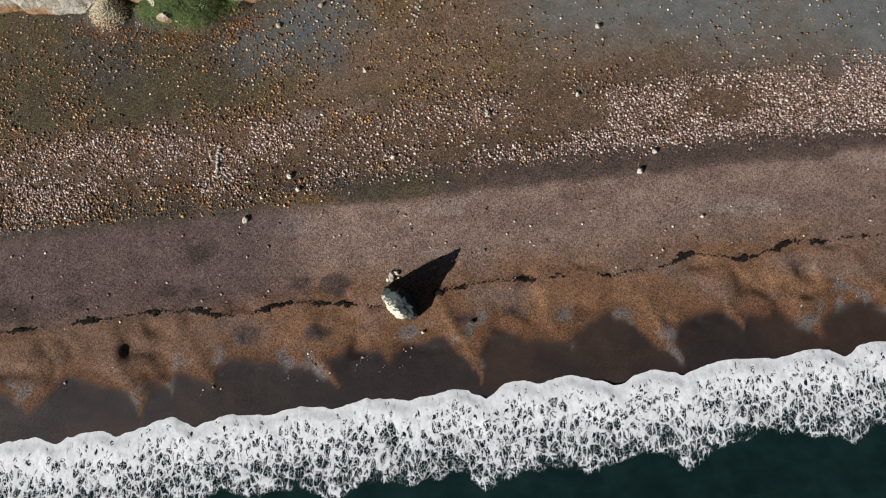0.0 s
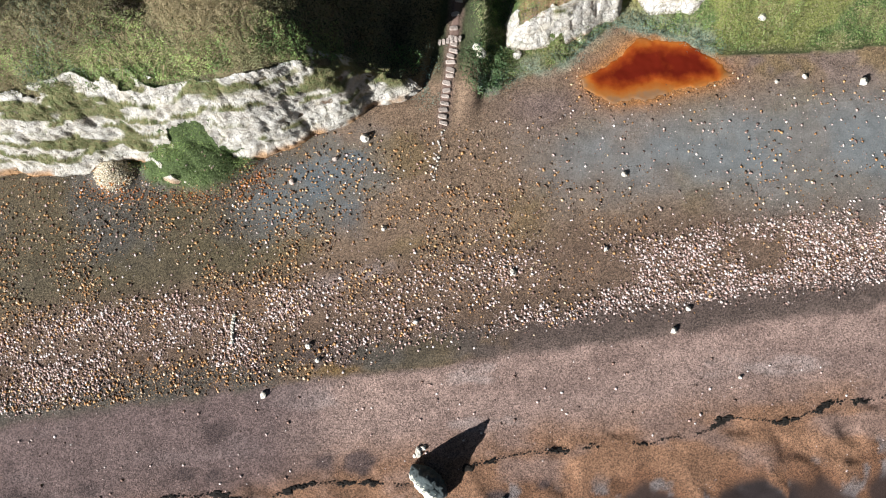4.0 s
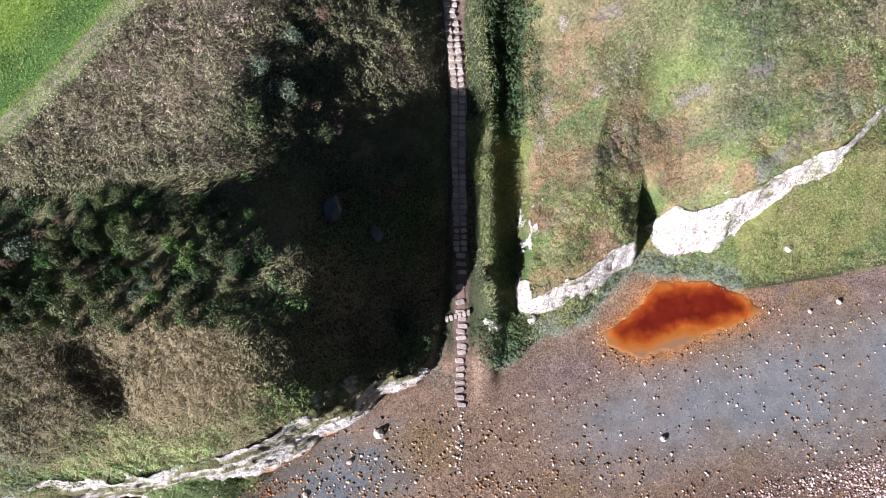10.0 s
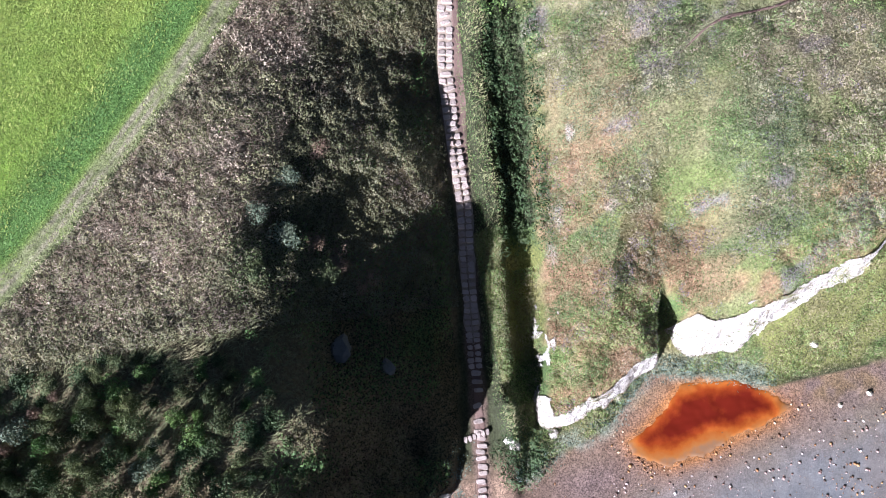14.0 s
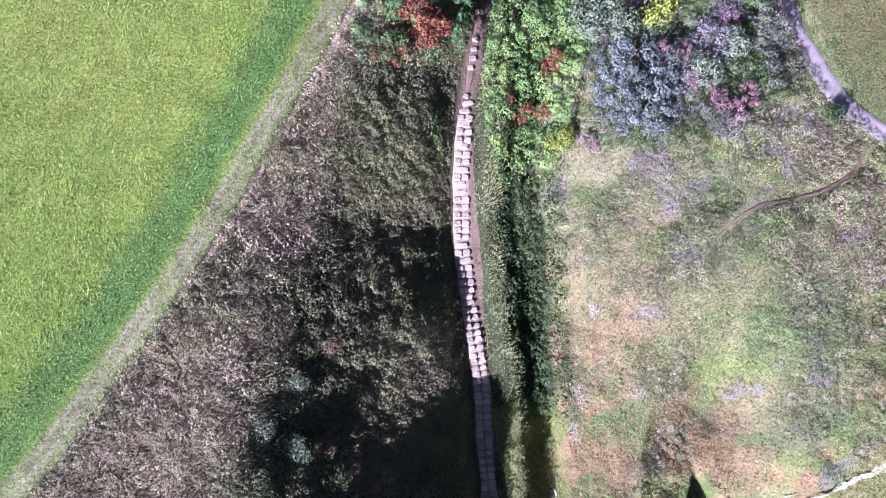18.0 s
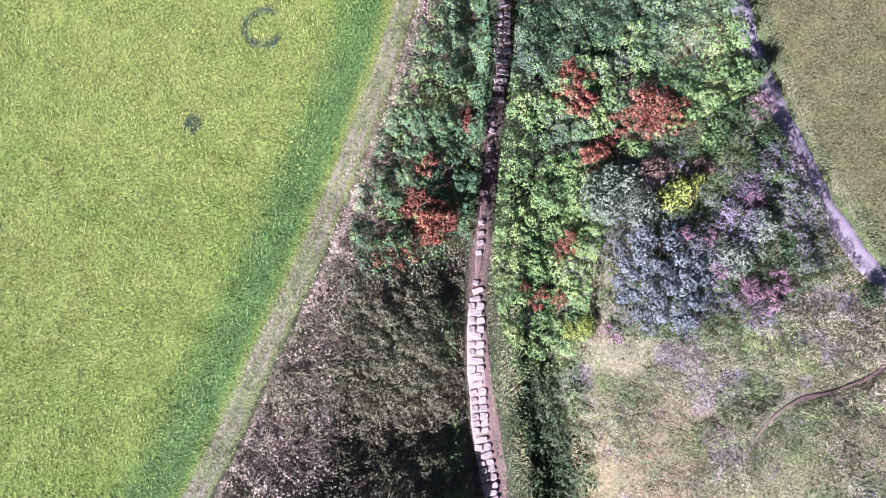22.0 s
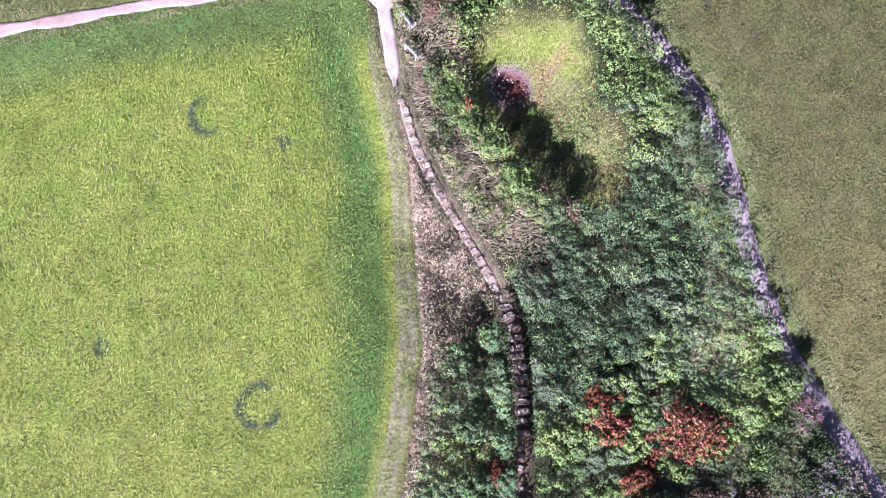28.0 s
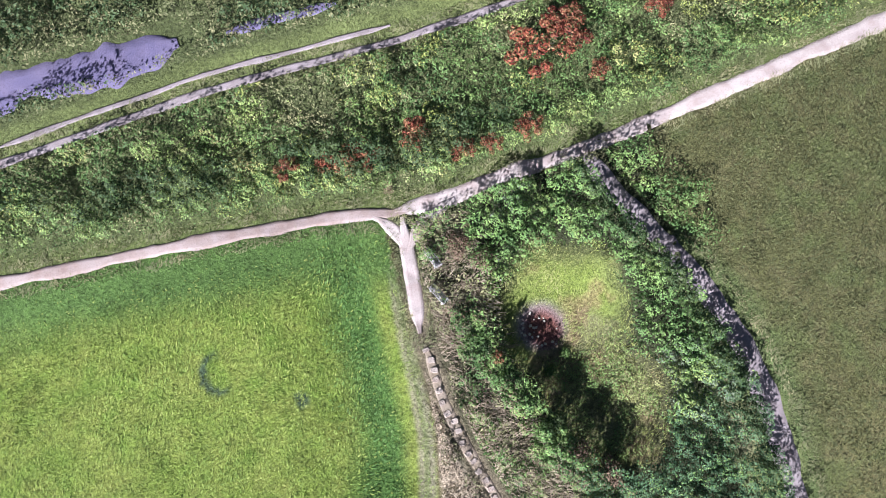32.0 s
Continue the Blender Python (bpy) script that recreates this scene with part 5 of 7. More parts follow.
def icosa():
    """A blunt stone of twelve triangles: two poles and a hexagon."""
    ring = [(0.5 * math.cos(a), 0.5 * math.sin(a), 0.08 * (-1) ** k) for k, a in enumerate(np.arange(6) * math.pi / 3)]
    v = np.array(ring + [(0.05, 0.03, 0.42), (0, 0, -0.4)])
    f = np.array([(k, (k + 1) % 6, 6) for k in range(6)] + [((k + 1) % 6, k, 7) for k in range(6)])
    return v, f


def scatter_stones(name, n, box, chance, size, mat, label, seed, picked=0, flat=0.62):
    """Loose stones over a stretch of beach, the first ones as things of their own, the rest in one mesh."""
    rng = np.random.default_rng(seed)
    x, y = rng.uniform(box[0], box[1], n), rng.uniform(box[2], box[3], n)
    keep = rng.random(n) < chance(x, y)
    x, y = x[keep], y[keep]
    r = size[0] * (size[1] / size[0]) ** (rng.random(len(x)) ** 2.3)
    z = height(x, y)
    base_v, base_f = icosa()
    shapes = [base_v * (1 + rng.uniform(-0.28, 0.28, (len(base_v), 1))) * np.array([1, rng.uniform(0.65, 1), flat]) for _ in range(14)]
    pick = rng.integers(0, len(shapes), len(x))
    a = rng.uniform(0, 2 * np.pi, len(x))
    V = np.stack(shapes)[pick]
    c, s = np.cos(a)[:, None], np.sin(a)[:, None]
    px = (V[..., 0] * c - V[..., 1] * s) * r[:, None] + x[:, None]
    py = (V[..., 0] * s + V[..., 1] * c) * r[:, None] + y[:, None]
    pz = V[..., 2] * r[:, None] + (z + 0.12 * r)[:, None]
    P = np.stack([px, py, pz], -1)
    order = np.argsort(-r)
    rest = order[picked:]
    nv = len(base_v)
    F = (base_f[None] + (np.arange(len(rest)) * nv)[:, None, None]).reshape(-1, 3)
    me = sheet(name, P[rest].reshape(-1, 3), F, mat, smooth_shade=False)
    tagged(new(name + "_scatter", me), label, "stones", kind="stuff")
    if picked:
        meshes = [sheet("stone", q, base_f, mat, smooth_shade=False) for q in shapes]
        for i in order[:picked]:
            ob = new("stone", meshes[pick[i]])
            ob.matrix_world = pose(x[i], y[i], z[i] + 0.12 * r[i], 0, 0, math.degrees(a[i])) @ Matrix.Diagonal((r[i], r[i], r[i], 1))
            tagged(ob, f"single larger stone among {label}"[:80], "stone", "larger stones of the beach")


def band(s, a, b, soft):
    return smooth(a - soft, a + soft, s) * (1 - smooth(b - soft, b + soft, s))


def talus_clear(x, y):
    return smooth(2.4, 3.2, np.hypot((x + 23.4) / 1.6, y - 35.4))


def pale_chance(x, y):
    s = shore(x, y) + 1.4 * (fractal(x, y, 5, 149, 3) - 0.5)
    w = fractal(x, y, 3.2, 151, 4)
    main = band(s, np.interp(x, [-14, -2], [18.6, 19.6]), 25.5, 1.6) * smooth(0.30, 0.60, w) * np.interp(x, [-40, -14, -9, -4, 4, 40], [0.95, 0.85, 0.32, 0.34, 0.66, 0.85])
    ridge = band(s, 19.6, 20.9, 0.5) * smooth(0, 8, x) * smooth(0.25, 0.5, w) * 0.95
    return np.maximum(main, ridge) + 0.010 * band(s, 9, 17, 1) + 0.026 * band(s, 25, 38, 2) + 0.04 * band(s, 2.5, 6, 1) * smooth(0.6, 0.75, w)


def ochre_chance(x, y):
    s = shore(x, y)
    w = fractal(x, y, 3.0, 157, 4)
    a = band(s, 23.5, 33, 2.5) * smooth(0.38, 0.66, w) * np.interp(x, [-40, -10, 2, 12, 40], [0.85, 0.85, 0.42, 0.18, 0.14])
    b = 0.75 * band(s, 17.6, 20.6, 0.6) * smooth(-6, -18, x)
    c = np.exp(-(np.hypot((x + 21) / 5, (y - 31.5) / 1.6)) ** 2) * 0.6 + np.exp(-np.maximum(-inside(x, y, POOL), 0) / 0.7) * (inside(x, y, POOL) < -0.05) * 0.35
    d = np.interp(x, [-6, 2], [0.24, 0.06]) * band(s, 30, 38, 2) * (1 - 0.8 * smooth(0, 1.5, inside(x, y, CLAY)))
    e = 0.22 * band(s, 19.5, 25, 1.5) * smooth(0.3, 0.6, w)
    return np.maximum.reduce([a, b, c, d, e]) * (height(x, y) < 0.9) * talus_clear(x, y)


scatter_stones("pale_stones", 430000, (-42, 42, 0, 40), pale_chance, (0.05, 0.32), PALE_STONES, "pale pink and white beach stones", 3, 130)
scatter_stones("ochre_stones", 150000, (-42, 42, 14, 43), ochre_chance, (0.05, 0.33), OCHRE_STONES, "ochre and brown beach stones", 5, 110)


def rubble_fan():
    rng = np.random.default_rng(21)
    scatter_stones("chalk_rubble", 5200, (-32.6, -28.2, 32.2, 35.6), lambda x, y: smooth(1.9, 1.2, np.hypot((x + 30.4) / 1.0, (y - 33.9) / 0.85)), (0.07, 0.24), CHALK_STONES, "pale chalk rubble fallen from the cliff", 7)
    scatter_stones("rusty_stones", 4600, (-36, -16, 31, 36), lambda x, y: np.exp(-(np.hypot((x + 30.6) / 2.3, (y - 32.4) / 0.7)) ** 2) + np.exp(-(np.hypot((x + 18.4) / 1.5, (y - 33.2) / 1.3)) ** 2) + 0.8 * np.exp(-(np.hypot((x + 24.5) / 4.0, (y - 31.9) / 0.5)) ** 2), (0.07, 0.3), RUSTY_STONES, "rust-stained stones below the cliff", 9)


CHALK_STONES = stone_material("chalk rubble", [(0.0, (0.62, 0.56, 0.44)), (0.5, (0.46, 0.40, 0.28)), (1.0, (0.26, 0.20, 0.12))])
RUSTY_STONES = stone_material("rusty stones", [(0.0, (0.45, 0.20, 0.05)), (0.5, (0.28, 0.10, 0.03)), (1.0, (0.08, 0.05, 0.04))])
rubble_fan()


def seaweed_line():
    """The thin dark strand of weed along the last high water, in ragged clots."""
    rng = np.random.default_rng(31)
    line = [(-44, 4.4), (-37.3, 5.1), (-27.9, 6.4), (-21.3, 7.2), (-16.9, 6.4), (-13.6, 7.6), (-6.9, 7.5), (-4.5, 7.4), (1.7, 9.2), (10.4, 10.1), (17.6, 10.3), (21.0, 11.8), (26.8, 11.5), (29.8, 13.0), (38.0, 13.5), (44, 14)]
    t, q, way = run_of(line, 0.12)
    verts, faces = [], []
    for i in range(len(t)):
        w = float(fractal(np.array([t[i]]), np.array([0.0]), 1.3, 161, 3)[0])
        if w < 0.30 or -5.2 < q[i][0] < -0.8:
            continue
        for k in range(int(1 + 7 * max(0, w - 0.4))):
            x, y = q[i] + rng.normal(0, 0.07 + 0.14 * (w - 0.4), 2) + np.array([0, 0.35 * (fractal(np.array([t[i]]), np.array([5.0]), 2.2, 163, 3)[0] - 0.5) * 2])
            r = rng.uniform(0.05, 0.12) + 0.42 * max(0, w - 0.45)
            z = float(height(np.array([x]), np.array([y]))[0])
            b = len(verts)
            m = 7
            for j in range(m):
                a = 2 * math.pi * j / m
                rr = r * rng.uniform(0.6, 1.3)
                verts.append((x + rr * math.cos(a), y + rr * 0.7 * math.sin(a), z - 0.01))
            verts.append((x, y, z + 0.06 + 0.3 * r))
            faces += [(b + j, b + (j + 1) % m, b + m) for j in range(m)]
    me = sheet("seaweed", verts, faces, WEED)
    tagged(new("seaweed_strand", me), "thin black strand of seaweed along the tideline", "seaweed", kind="stuff")


seaweed_line()


def bench(x, y, turn):
    """A plain park bench of pale boards on two timber legs."""
    top = tagged(new("bench"), "weathered pale wooden bench beside the gravel path", "bench")
    top.matrix_world = pose(x, y, float(height(np.array([x]), np.array([y]))[0]), 0, 0, turn)

    def board(name, cx, cy, cz, w, d, h, tilt=0):
        bm = bmesh.new()
        bmesh.ops.create_cube(bm, size=1)
        bmesh.ops.scale(bm, vec=(w, d, h), verts=bm.verts)
        bmesh.ops.bevel(bm, geom=bm.edges[:], offset=min(w, d, h) * 0.2, segments=1, affect="EDGES")
        ob = part(name, bm, BOARD, top)
        ob.matrix_basis = pose(cx, cy, cz, tilt)
    for k in range(3):
        board("seat_board", 0, -0.13 + 0.14 * k, 0.45, 1.35, 0.12, 0.04)
    for k in range(2):
        board("back_board", 0, 0.26 + 0.03 * k, 0.62 + 0.17 * k, 1.35, 0.035, 0.13, -8)
    for sx in (-0.52, 0.52):
        board("leg", sx, 0.0, 0.2, 0.09, 0.42, 0.46)
        board("back_post", sx, 0.285, 0.45, 0.07, 0.06, 0.92)


bench(14.1, 118.3, 100)
bench(13.5, 116.2, 106)


# ---------------------------------------------------------------- plants


def quads(name, centre, normal, size, mat, rng, slim=0.48, fold=0.25):
    """Leaves: one bent diamond each, facing its normal."""
    n = len(centre)
    normal = normal / np.maximum(np.linalg.norm(normal, axis=1), 1e-9)[:, None]
    a = rng.normal(size=(n, 3))
    u = np.cross(normal, a)
    u /= np.maximum(np.linalg.norm(u, axis=1), 1e-9)[:, None]
    v = np.cross(normal, u)
    s = size[:, None]
    lift = normal * s * fold
    P = np.stack([centre - u * s - lift, centre - v * s * slim + lift * 0.3, centre + u * s - lift, centre + v * s * slim + lift * 0.3], 1)
    return sheet(name, P.reshape(-1, 3), np.arange(4 * n).reshape(-1, 4), mat, smooth_shade=False)


def blades(name, root, lean, length, width, mat, rng, rise=(0.35, 0.9)):
    """Grass: one tapered blade each, leaning over."""
    n = len(root)
    a = rng.uniform(0, 2 * np.pi, n)
    across = np.stack([np.cos(a), np.sin(a), 0 * a], -1) * width[:, None]
    tip = root + np.concatenate([lean * length[:, None], (length * rng.uniform(rise[0], rise[1], n))[:, None]], 1)
    P = np.stack([root - across, root + across, tip], 1)
    return sheet(name, P.reshape(-1, 3), np.arange(3 * n).reshape(-1, 3), mat, smooth_shade=False)


def spread(rng, box, per_metre, chance):
    n = int((box[1] - box[0]) * (box[3] - box[2]) * per_metre)
    x, y = rng.uniform(box[0], box[1], n), rng.uniform(box[2], box[3], n)
    keep = rng.random(n) < chance(x, y)
    return x[keep], y[keep]


def thicket(name, label, category, box, per_metre, chance, mat, seed, tall=1.0, mound=2.2, leaf=(0.07, 0.15), low=0.1, tilt=0.36, hem=0.0):
    """A bank of leaves over billowing mounds, in one mesh."""
    rng = np.random.default_rng(seed)
    x, y = spread(rng, box, per_metre, chance)

    big, mid, fine = (2.2, 0.95, 0.4) if tall > 0.65 else (1.7, 0.7, 0.3)

    def top(px, py):
        wide = smooth(0.2, 0.75, fractal(px, py, mound, seed + 400, 2))
        return low + tall * (0.14 * wide + 0.55 * domes(px, py + 0.2 * px, big, 901) + 0.5 * domes(px, py, mid, 907) + 0.2 * domes(px + 0.3 * py, py, fine, 911) + 0.08 * value_noise(px, py, 0.2, seed + 405))
    if tall > 0.65:
        dip = 0.5 * domes(x, y + 0.2 * x, big, 901) + 0.7 * domes(x, y, mid, 907)
        keep = rng.random(len(x)) < 0.15 + smooth(0.2, 0.5, dip)
        x, y = x[keep], y[keep]
    e = 0.06
    h = top(x, y)
    gx, gy = (top(x + e, y) - top(x - e, y)) / (2 * e), (top(x, y + e) - top(x, y - e)) / (2 * e)
    near = np.abs(x - path_x(y) + 0.9)
    h = h * (1 + hem * smooth(1.1, 0.2, near)) if hem >= 0 else h * (1 + hem * smooth(3.4, 0.9, path_x(y) - x))
    z = height(x, y) + h - np.minimum(0.12, 0.25 * h) * rng.random(len(x))
    normal = np.stack([-gx, -gy, np.ones(len(x))], -1)
    normal = normal / np.linalg.norm(normal, axis=1)[:, None] + rng.normal(0, tilt, (len(x), 3))
    normal[:, 2] = np.abs(normal[:, 2]) + 0.15
    size = rng.uniform(leaf[0], leaf[1], len(x))
    me = quads(name, np.stack([x, y, z], -1), normal, size, mat, rng)
    return tagged(new(name, me), label, category, kind="stuff")


def grassland(name, label, box, per_metre, chance, mat, seed, length=(0.12, 0.3), width=0.02, wind=(0.5, 0.35), low=0.0, rise=(0.35, 0.9)):
    rng = np.random.default_rng(seed)
    x, y = spread(rng, box, per_metre, chance)
    clump = fractal(x, y, 1.1, seed + 300, 2)
    turn = 6.28 * fractal(x, y, 2.4, seed + 301, 2)
    lean = np.stack([wind[0] * np.ones(len(x)) + 0.5 * np.cos(turn * 2), wind[1] * np.ones(len(x)) + 0.5 * np.sin(turn * 2)], -1) + rng.normal(0, 0.35, (len(x), 2))
    size = rng.uniform(length[0], length[1], len(x)) * (0.55 + 0.9 * clump)
    me = blades(name, np.stack([x, y, height(x, y) + low], -1), lean, size, width * rng.uniform(0.7, 1.5, len(x)), mat, rng, rise)
    return tagged(new(name, me), label, "grass", kind="stuff")


GREEN = leaf_material("bramble leaves", [(0.0, (0.040, 0.078, 0.026)), (0.35, (0.085, 0.160, 0.046)), (0.65, (0.160, 0.255, 0.070)), (0.88, (0.255, 0.335, 0.098)), (1.0, (0.36, 0.38, 0.14))])
DARK = leaf_material("hedge leaves", [(0.0, (0.022, 0.04, 0.015)), (0.5, (0.05, 0.088, 0.03)), (1.0, (0.125, 0.156, 0.062))])
SCRUB = leaf_material("dying nettles", [(0.0, (0.072, 0.061, 0.052)), (0.3, (0.16, 0.123, 0.09)), (0.55, (0.189, 0.196, 0.109)), (0.8, (0.29, 0.268, 0.152)), (1.0, (0.464, 0.392, 0.29))])
GORSE = leaf_material("gorse", [(0.0, (0.035, 0.055, 0.026)), (0.45, (0.092, 0.122, 0.048)), (0.8, (0.20, 0.225, 0.088)), (1.0, (0.33, 0.29, 0.175))])
BROWN_BUSH = leaf_material("browned leaves", [(0.0, (0.084, 0.059, 0.042)), (0.5, (0.196, 0.133, 0.087)), (1.0, (0.35, 0.252, 0.161))])
RED = leaf_material("red leaves", [(0.0, (0.045, 0.025, 0.015)), (0.3, (0.13, 0.030, 0.022)), (0.5, (0.25, 0.075, 0.040)), (0.68, (0.30, 0.15, 0.07)), (0.82, (0.36, 0.24, 0.13)), (0.92, (0.24, 0.20, 0.06)), (1.0, (0.10, 0.14, 0.04))], 0.65, 0.45)
PINK = leaf_material("faded willowherb", [(0.0, (0.149, 0.088, 0.097)), (0.5, (0.311, 0.182, 0.203)), (0.8, (0.446, 0.317, 0.317)), (1.0, (0.216, 0.257, 0.135))])
YELLOW = leaf_material("yellow-green leaves", [(0.0, (0.121, 0.16, 0.028)), (0.5, (0.242, 0.297, 0.05)), (1.0, (0.396, 0.407, 0.105))])
SILVER = leaf_material("silver leaves", [(0.0, (0.050, 0.062, 0.056)), (0.5, (0.115, 0.138, 0.125)), (1.0, (0.225, 0.255, 0.235))])
LILAC = leaf_material("grey-violet twigs", [(0.0, (0.098, 0.078, 0.098)), (0.5, (0.215, 0.182, 0.215)), (1.0, (0.364, 0.325, 0.358))])
LIME = leaf_material("sunlit bramble leaves", [(0.0, (0.060, 0.105, 0.034)), (0.35, (0.150, 0.240, 0.070)), (0.7, (0.290, 0.370, 0.105)), (1.0, (0.44, 0.43, 0.19))])
SAGE = leaf_material("grey-green leaves", [(0.0, (0.07, 0.098, 0.063)), (0.5, (0.147, 0.189, 0.119)), (1.0, (0.266, 0.308, 0.196))])
STRAW = leaf_material("dry grass", [(0.0, (0.176, 0.134, 0.094)), (0.3, (0.296, 0.236, 0.167)), (0.7, (0.425, 0.356, 0.256)), (1.0, (0.554, 0.48, 0.366))], 0.8, 0.75, 0.15)
DULL_GRASS = leaf_material("dull grass", [(0.0, (0.088, 0.101, 0.046)), (0.5, (0.196, 0.203, 0.095)), (1.0, (0.378, 0.331, 0.176))], 0.8)
FIELD_GRASS = leaf_material("field grass", [(0.0, (0.080, 0.145, 0.022)), (0.5, (0.172, 0.240, 0.042)), (1.0, (0.33, 0.345, 0.095))], 0.75, 0.5)
DRY_FIELD = leaf_material("dry field grass", [(0.0, (0.062, 0.072, 0.027)), (0.5, (0.112, 0.120, 0.046)), (1.0, (0.20, 0.192, 0.085))], 0.8, 0.5)
MEADOW = leaf_material("fresh meadow herbs", [(0.0, (0.050, 0.085, 0.026)), (0.5, (0.110, 0.160, 0.050)), (1.0, (0.215, 0.245, 0.095))], 0.75, 0.6)
TURF = leaf_material("headland herbs", [(0.0, (0.075, 0.09, 0.040)), (0.35, (0.160, 0.158, 0.075)), (0.7, (0.270, 0.235, 0.125)), (1.0, (0.42, 0.33, 0.21))], 0.75, 0.85)
SEA_GRASS = leaf_material("blue-green seabeet", [(0.0, (0.07, 0.115, 0.085)), (0.5, (0.15, 0.215, 0.165)), (1.0, (0.28, 0.34, 0.27))])
TUSSOCK = leaf_material("tussock grass", [(0.0, (0.068, 0.068, 0.034)), (0.35, (0.142, 0.149, 0.061)), (0.7, (0.243, 0.216, 0.108)), (1.0, (0.419, 0.338, 0.196))], 0.8, 0.5)
HEATH = leaf_material("withered heath", [(0.0, (0.11, 0.085, 0.11)), (0.5, (0.21, 0.165, 0.215)), (1.0, (0.33, 0.27, 0.33))])
DULL_DARK = leaf_material("olive grass", [(0.0, (0.028, 0.040, 0.014)), (0.5, (0.070, 0.084, 0.031)), (1.0, (0.17, 0.168, 0.072))], 0.8, 0.5)
YELLOW_HERB = leaf_material("yellowing herbs", [(0.0, (0.10, 0.14, 0.035)), (0.4, (0.21, 0.245, 0.060)), (0.75, (0.27, 0.265, 0.10)), (1.0, (0.24, 0.15, 0.08))])
GOLD = leaf_material("golden grass", [(0.0, (0.13, 0.10, 0.050)), (0.4, (0.27, 0.215, 0.115)), (0.75, (0.40, 0.325, 0.185)), (1.0, (0.50, 0.43, 0.27))], 0.8, 0.6)
RUSSET = leaf_material("russet grass", [(0.0, (0.15, 0.085, 0.045)), (0.5, (0.28, 0.165, 0.090)), (1.0, (0.40, 0.275, 0.165))])
# near-black tones: the valley side's shade is painted into these leaves
SHADE_LEAF = leaf_material("leaves with shade in their colour", [(0.0, (0.008, 0.012, 0.006)), (0.5, (0.018, 0.028, 0.011)), (1.0, (0.045, 0.054, 0.022))])
MARGIN = leaf_material("lush field margin", [(0.0, (0.040, 0.095, 0.020)), (0.5, (0.085, 0.180, 0.035)), (1.0, (0.17, 0.26, 0.07))])
BLUE = leaf_material("blue-green bramble leaves", [(0.0, (0.030, 0.062, 0.030)), (0.5, (0.068, 0.135, 0.058)), (1.0, (0.165, 0.24, 0.11))])
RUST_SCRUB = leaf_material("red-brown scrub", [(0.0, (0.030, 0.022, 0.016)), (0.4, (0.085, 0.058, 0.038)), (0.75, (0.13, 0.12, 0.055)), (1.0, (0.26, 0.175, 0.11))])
BARK = rock_material("twigs", (0.10, 0.08, 0.06), (0.07, 0.055, 0.045), (0.04, 0.032, 0.028), 3.0)


# left headland
grassland("dry_grass", "long bleached dry grass on the headland slope", (-44, 13, 36, 118), 70, dry_chance, STRAW, 301, (0.25, 0.6), 0.03, (0.5, -0.3), 0.03, (0.03, 0.22))
grassland("slope_grass", "rough green and brown grass on the cliff slope", (-44, -2, 36, 58), 55, lambda x, y: (headland(x, y, BROW_LEFT, 1) > 0.1) * (1 - 0.7 * dry_chance(x, y)) * left_scrub(x, y) * (x < -12 + 0.3 * (y - 46)), DULL_GRASS, 303, (0.2, 0.5), 0.035, (0.5, 0.2), 0.0, (0.1, 0.45))
thicket("dry_tussocks", "bleached tussocks of dead grass along the field edge", "grass", (-44, 13, 52, 118), 60, lambda x, y: dry_chance(x, y) * (1 - 0.75 * dry_olive(x, y)), STRAW, 365, 0.95, 1.7, (0.045, 0.11), 0.03, 0.4)
thicket("olive_tussocks", "olive and green tussocks among bleached grass", "grass", (-44, 13, 52, 104), 110, lambda x, y: dry_chance(x, y) * dry_olive(x, y), DULL_GRASS, 417, 0.95, 1.6, (0.04, 0.09), 0.03, 0.5)
thicket("corner_tussocks", "pale straw tussocks between field and steps", "grass", (6, 12, 98.5, 112), 90, lambda x, y: (side_of(x, y, VERGE) < -0.2) * (x < path_x(y) - 0.5) * smooth(0.4, 0.55, fractal(x, y, 1.2, 337, 3)), STRAW, 419, 0.3, 1.0, (0.045, 0.1), 0.03, 0.5)
thicket("corner_herbs", "green and brown herbs between field and steps", "herbs", (6, 12, 98.5, 112), 100, lambda x, y: (side_of(x, y, VERGE) < -0.4) * (x < path_x(y) - 0.45) * smooth(0.52, 0.6, fractal(x, y, 1.3, 339, 3)), DULL_GRASS, 421, 0.6, 1.1, (0.045, 0.09), 0.03, 0.5)
thicket("brown_tussocks", "brown tussocks among bleached grass", "grass", (-44, 13, 52, 100), 80, lambda x, y: dry_chance(x, y) * smooth(0.56, 0.63, fractal(x, y, 2.6, 249, 3)), SCRUB, 367, 0.9, 1.4, (0.04, 0.09), 0.05)
thicket("slope_tussocks", "tussocky olive and brown grass on the headland slope", "grass", (-44, -6, 36, 49), 150, lambda x, y: (headland(x, y, BROW_LEFT, 1) > 0.2) * (x < -6) * (inside(x, y, BUSH_PATCH) < 0.4) * (1 - 0.85 * pale_slope(x, y)) * (1 - 0.85 * fresh_slope(x, y)) * (1 - 0.6 * dark_hollow(x, y)), TUSSOCK, 369, 0.9, 1.7, (0.035, 0.085), 0.03, 0.5)
thicket("sage_slope", "grey-green herbs on the seaward slope", "herbs", (-44, -20, 36, 46), 130, lambda x, y: (headland(x, y, BROW_LEFT, 1) > 0.6) * (inside(x, y, BUSH_PATCH) < 0.2) * smooth(-24, -29, x + 4 * (fractal(x, y, 3.0, 273, 3) - 0.5)) * smooth(43.0, 41.0, y) * smooth(0.4, 0.55, fractal(x, y, 2.2, 275, 4)), SAGE, 395, 0.8, 1.5, (0.04, 0.085), 0.05)
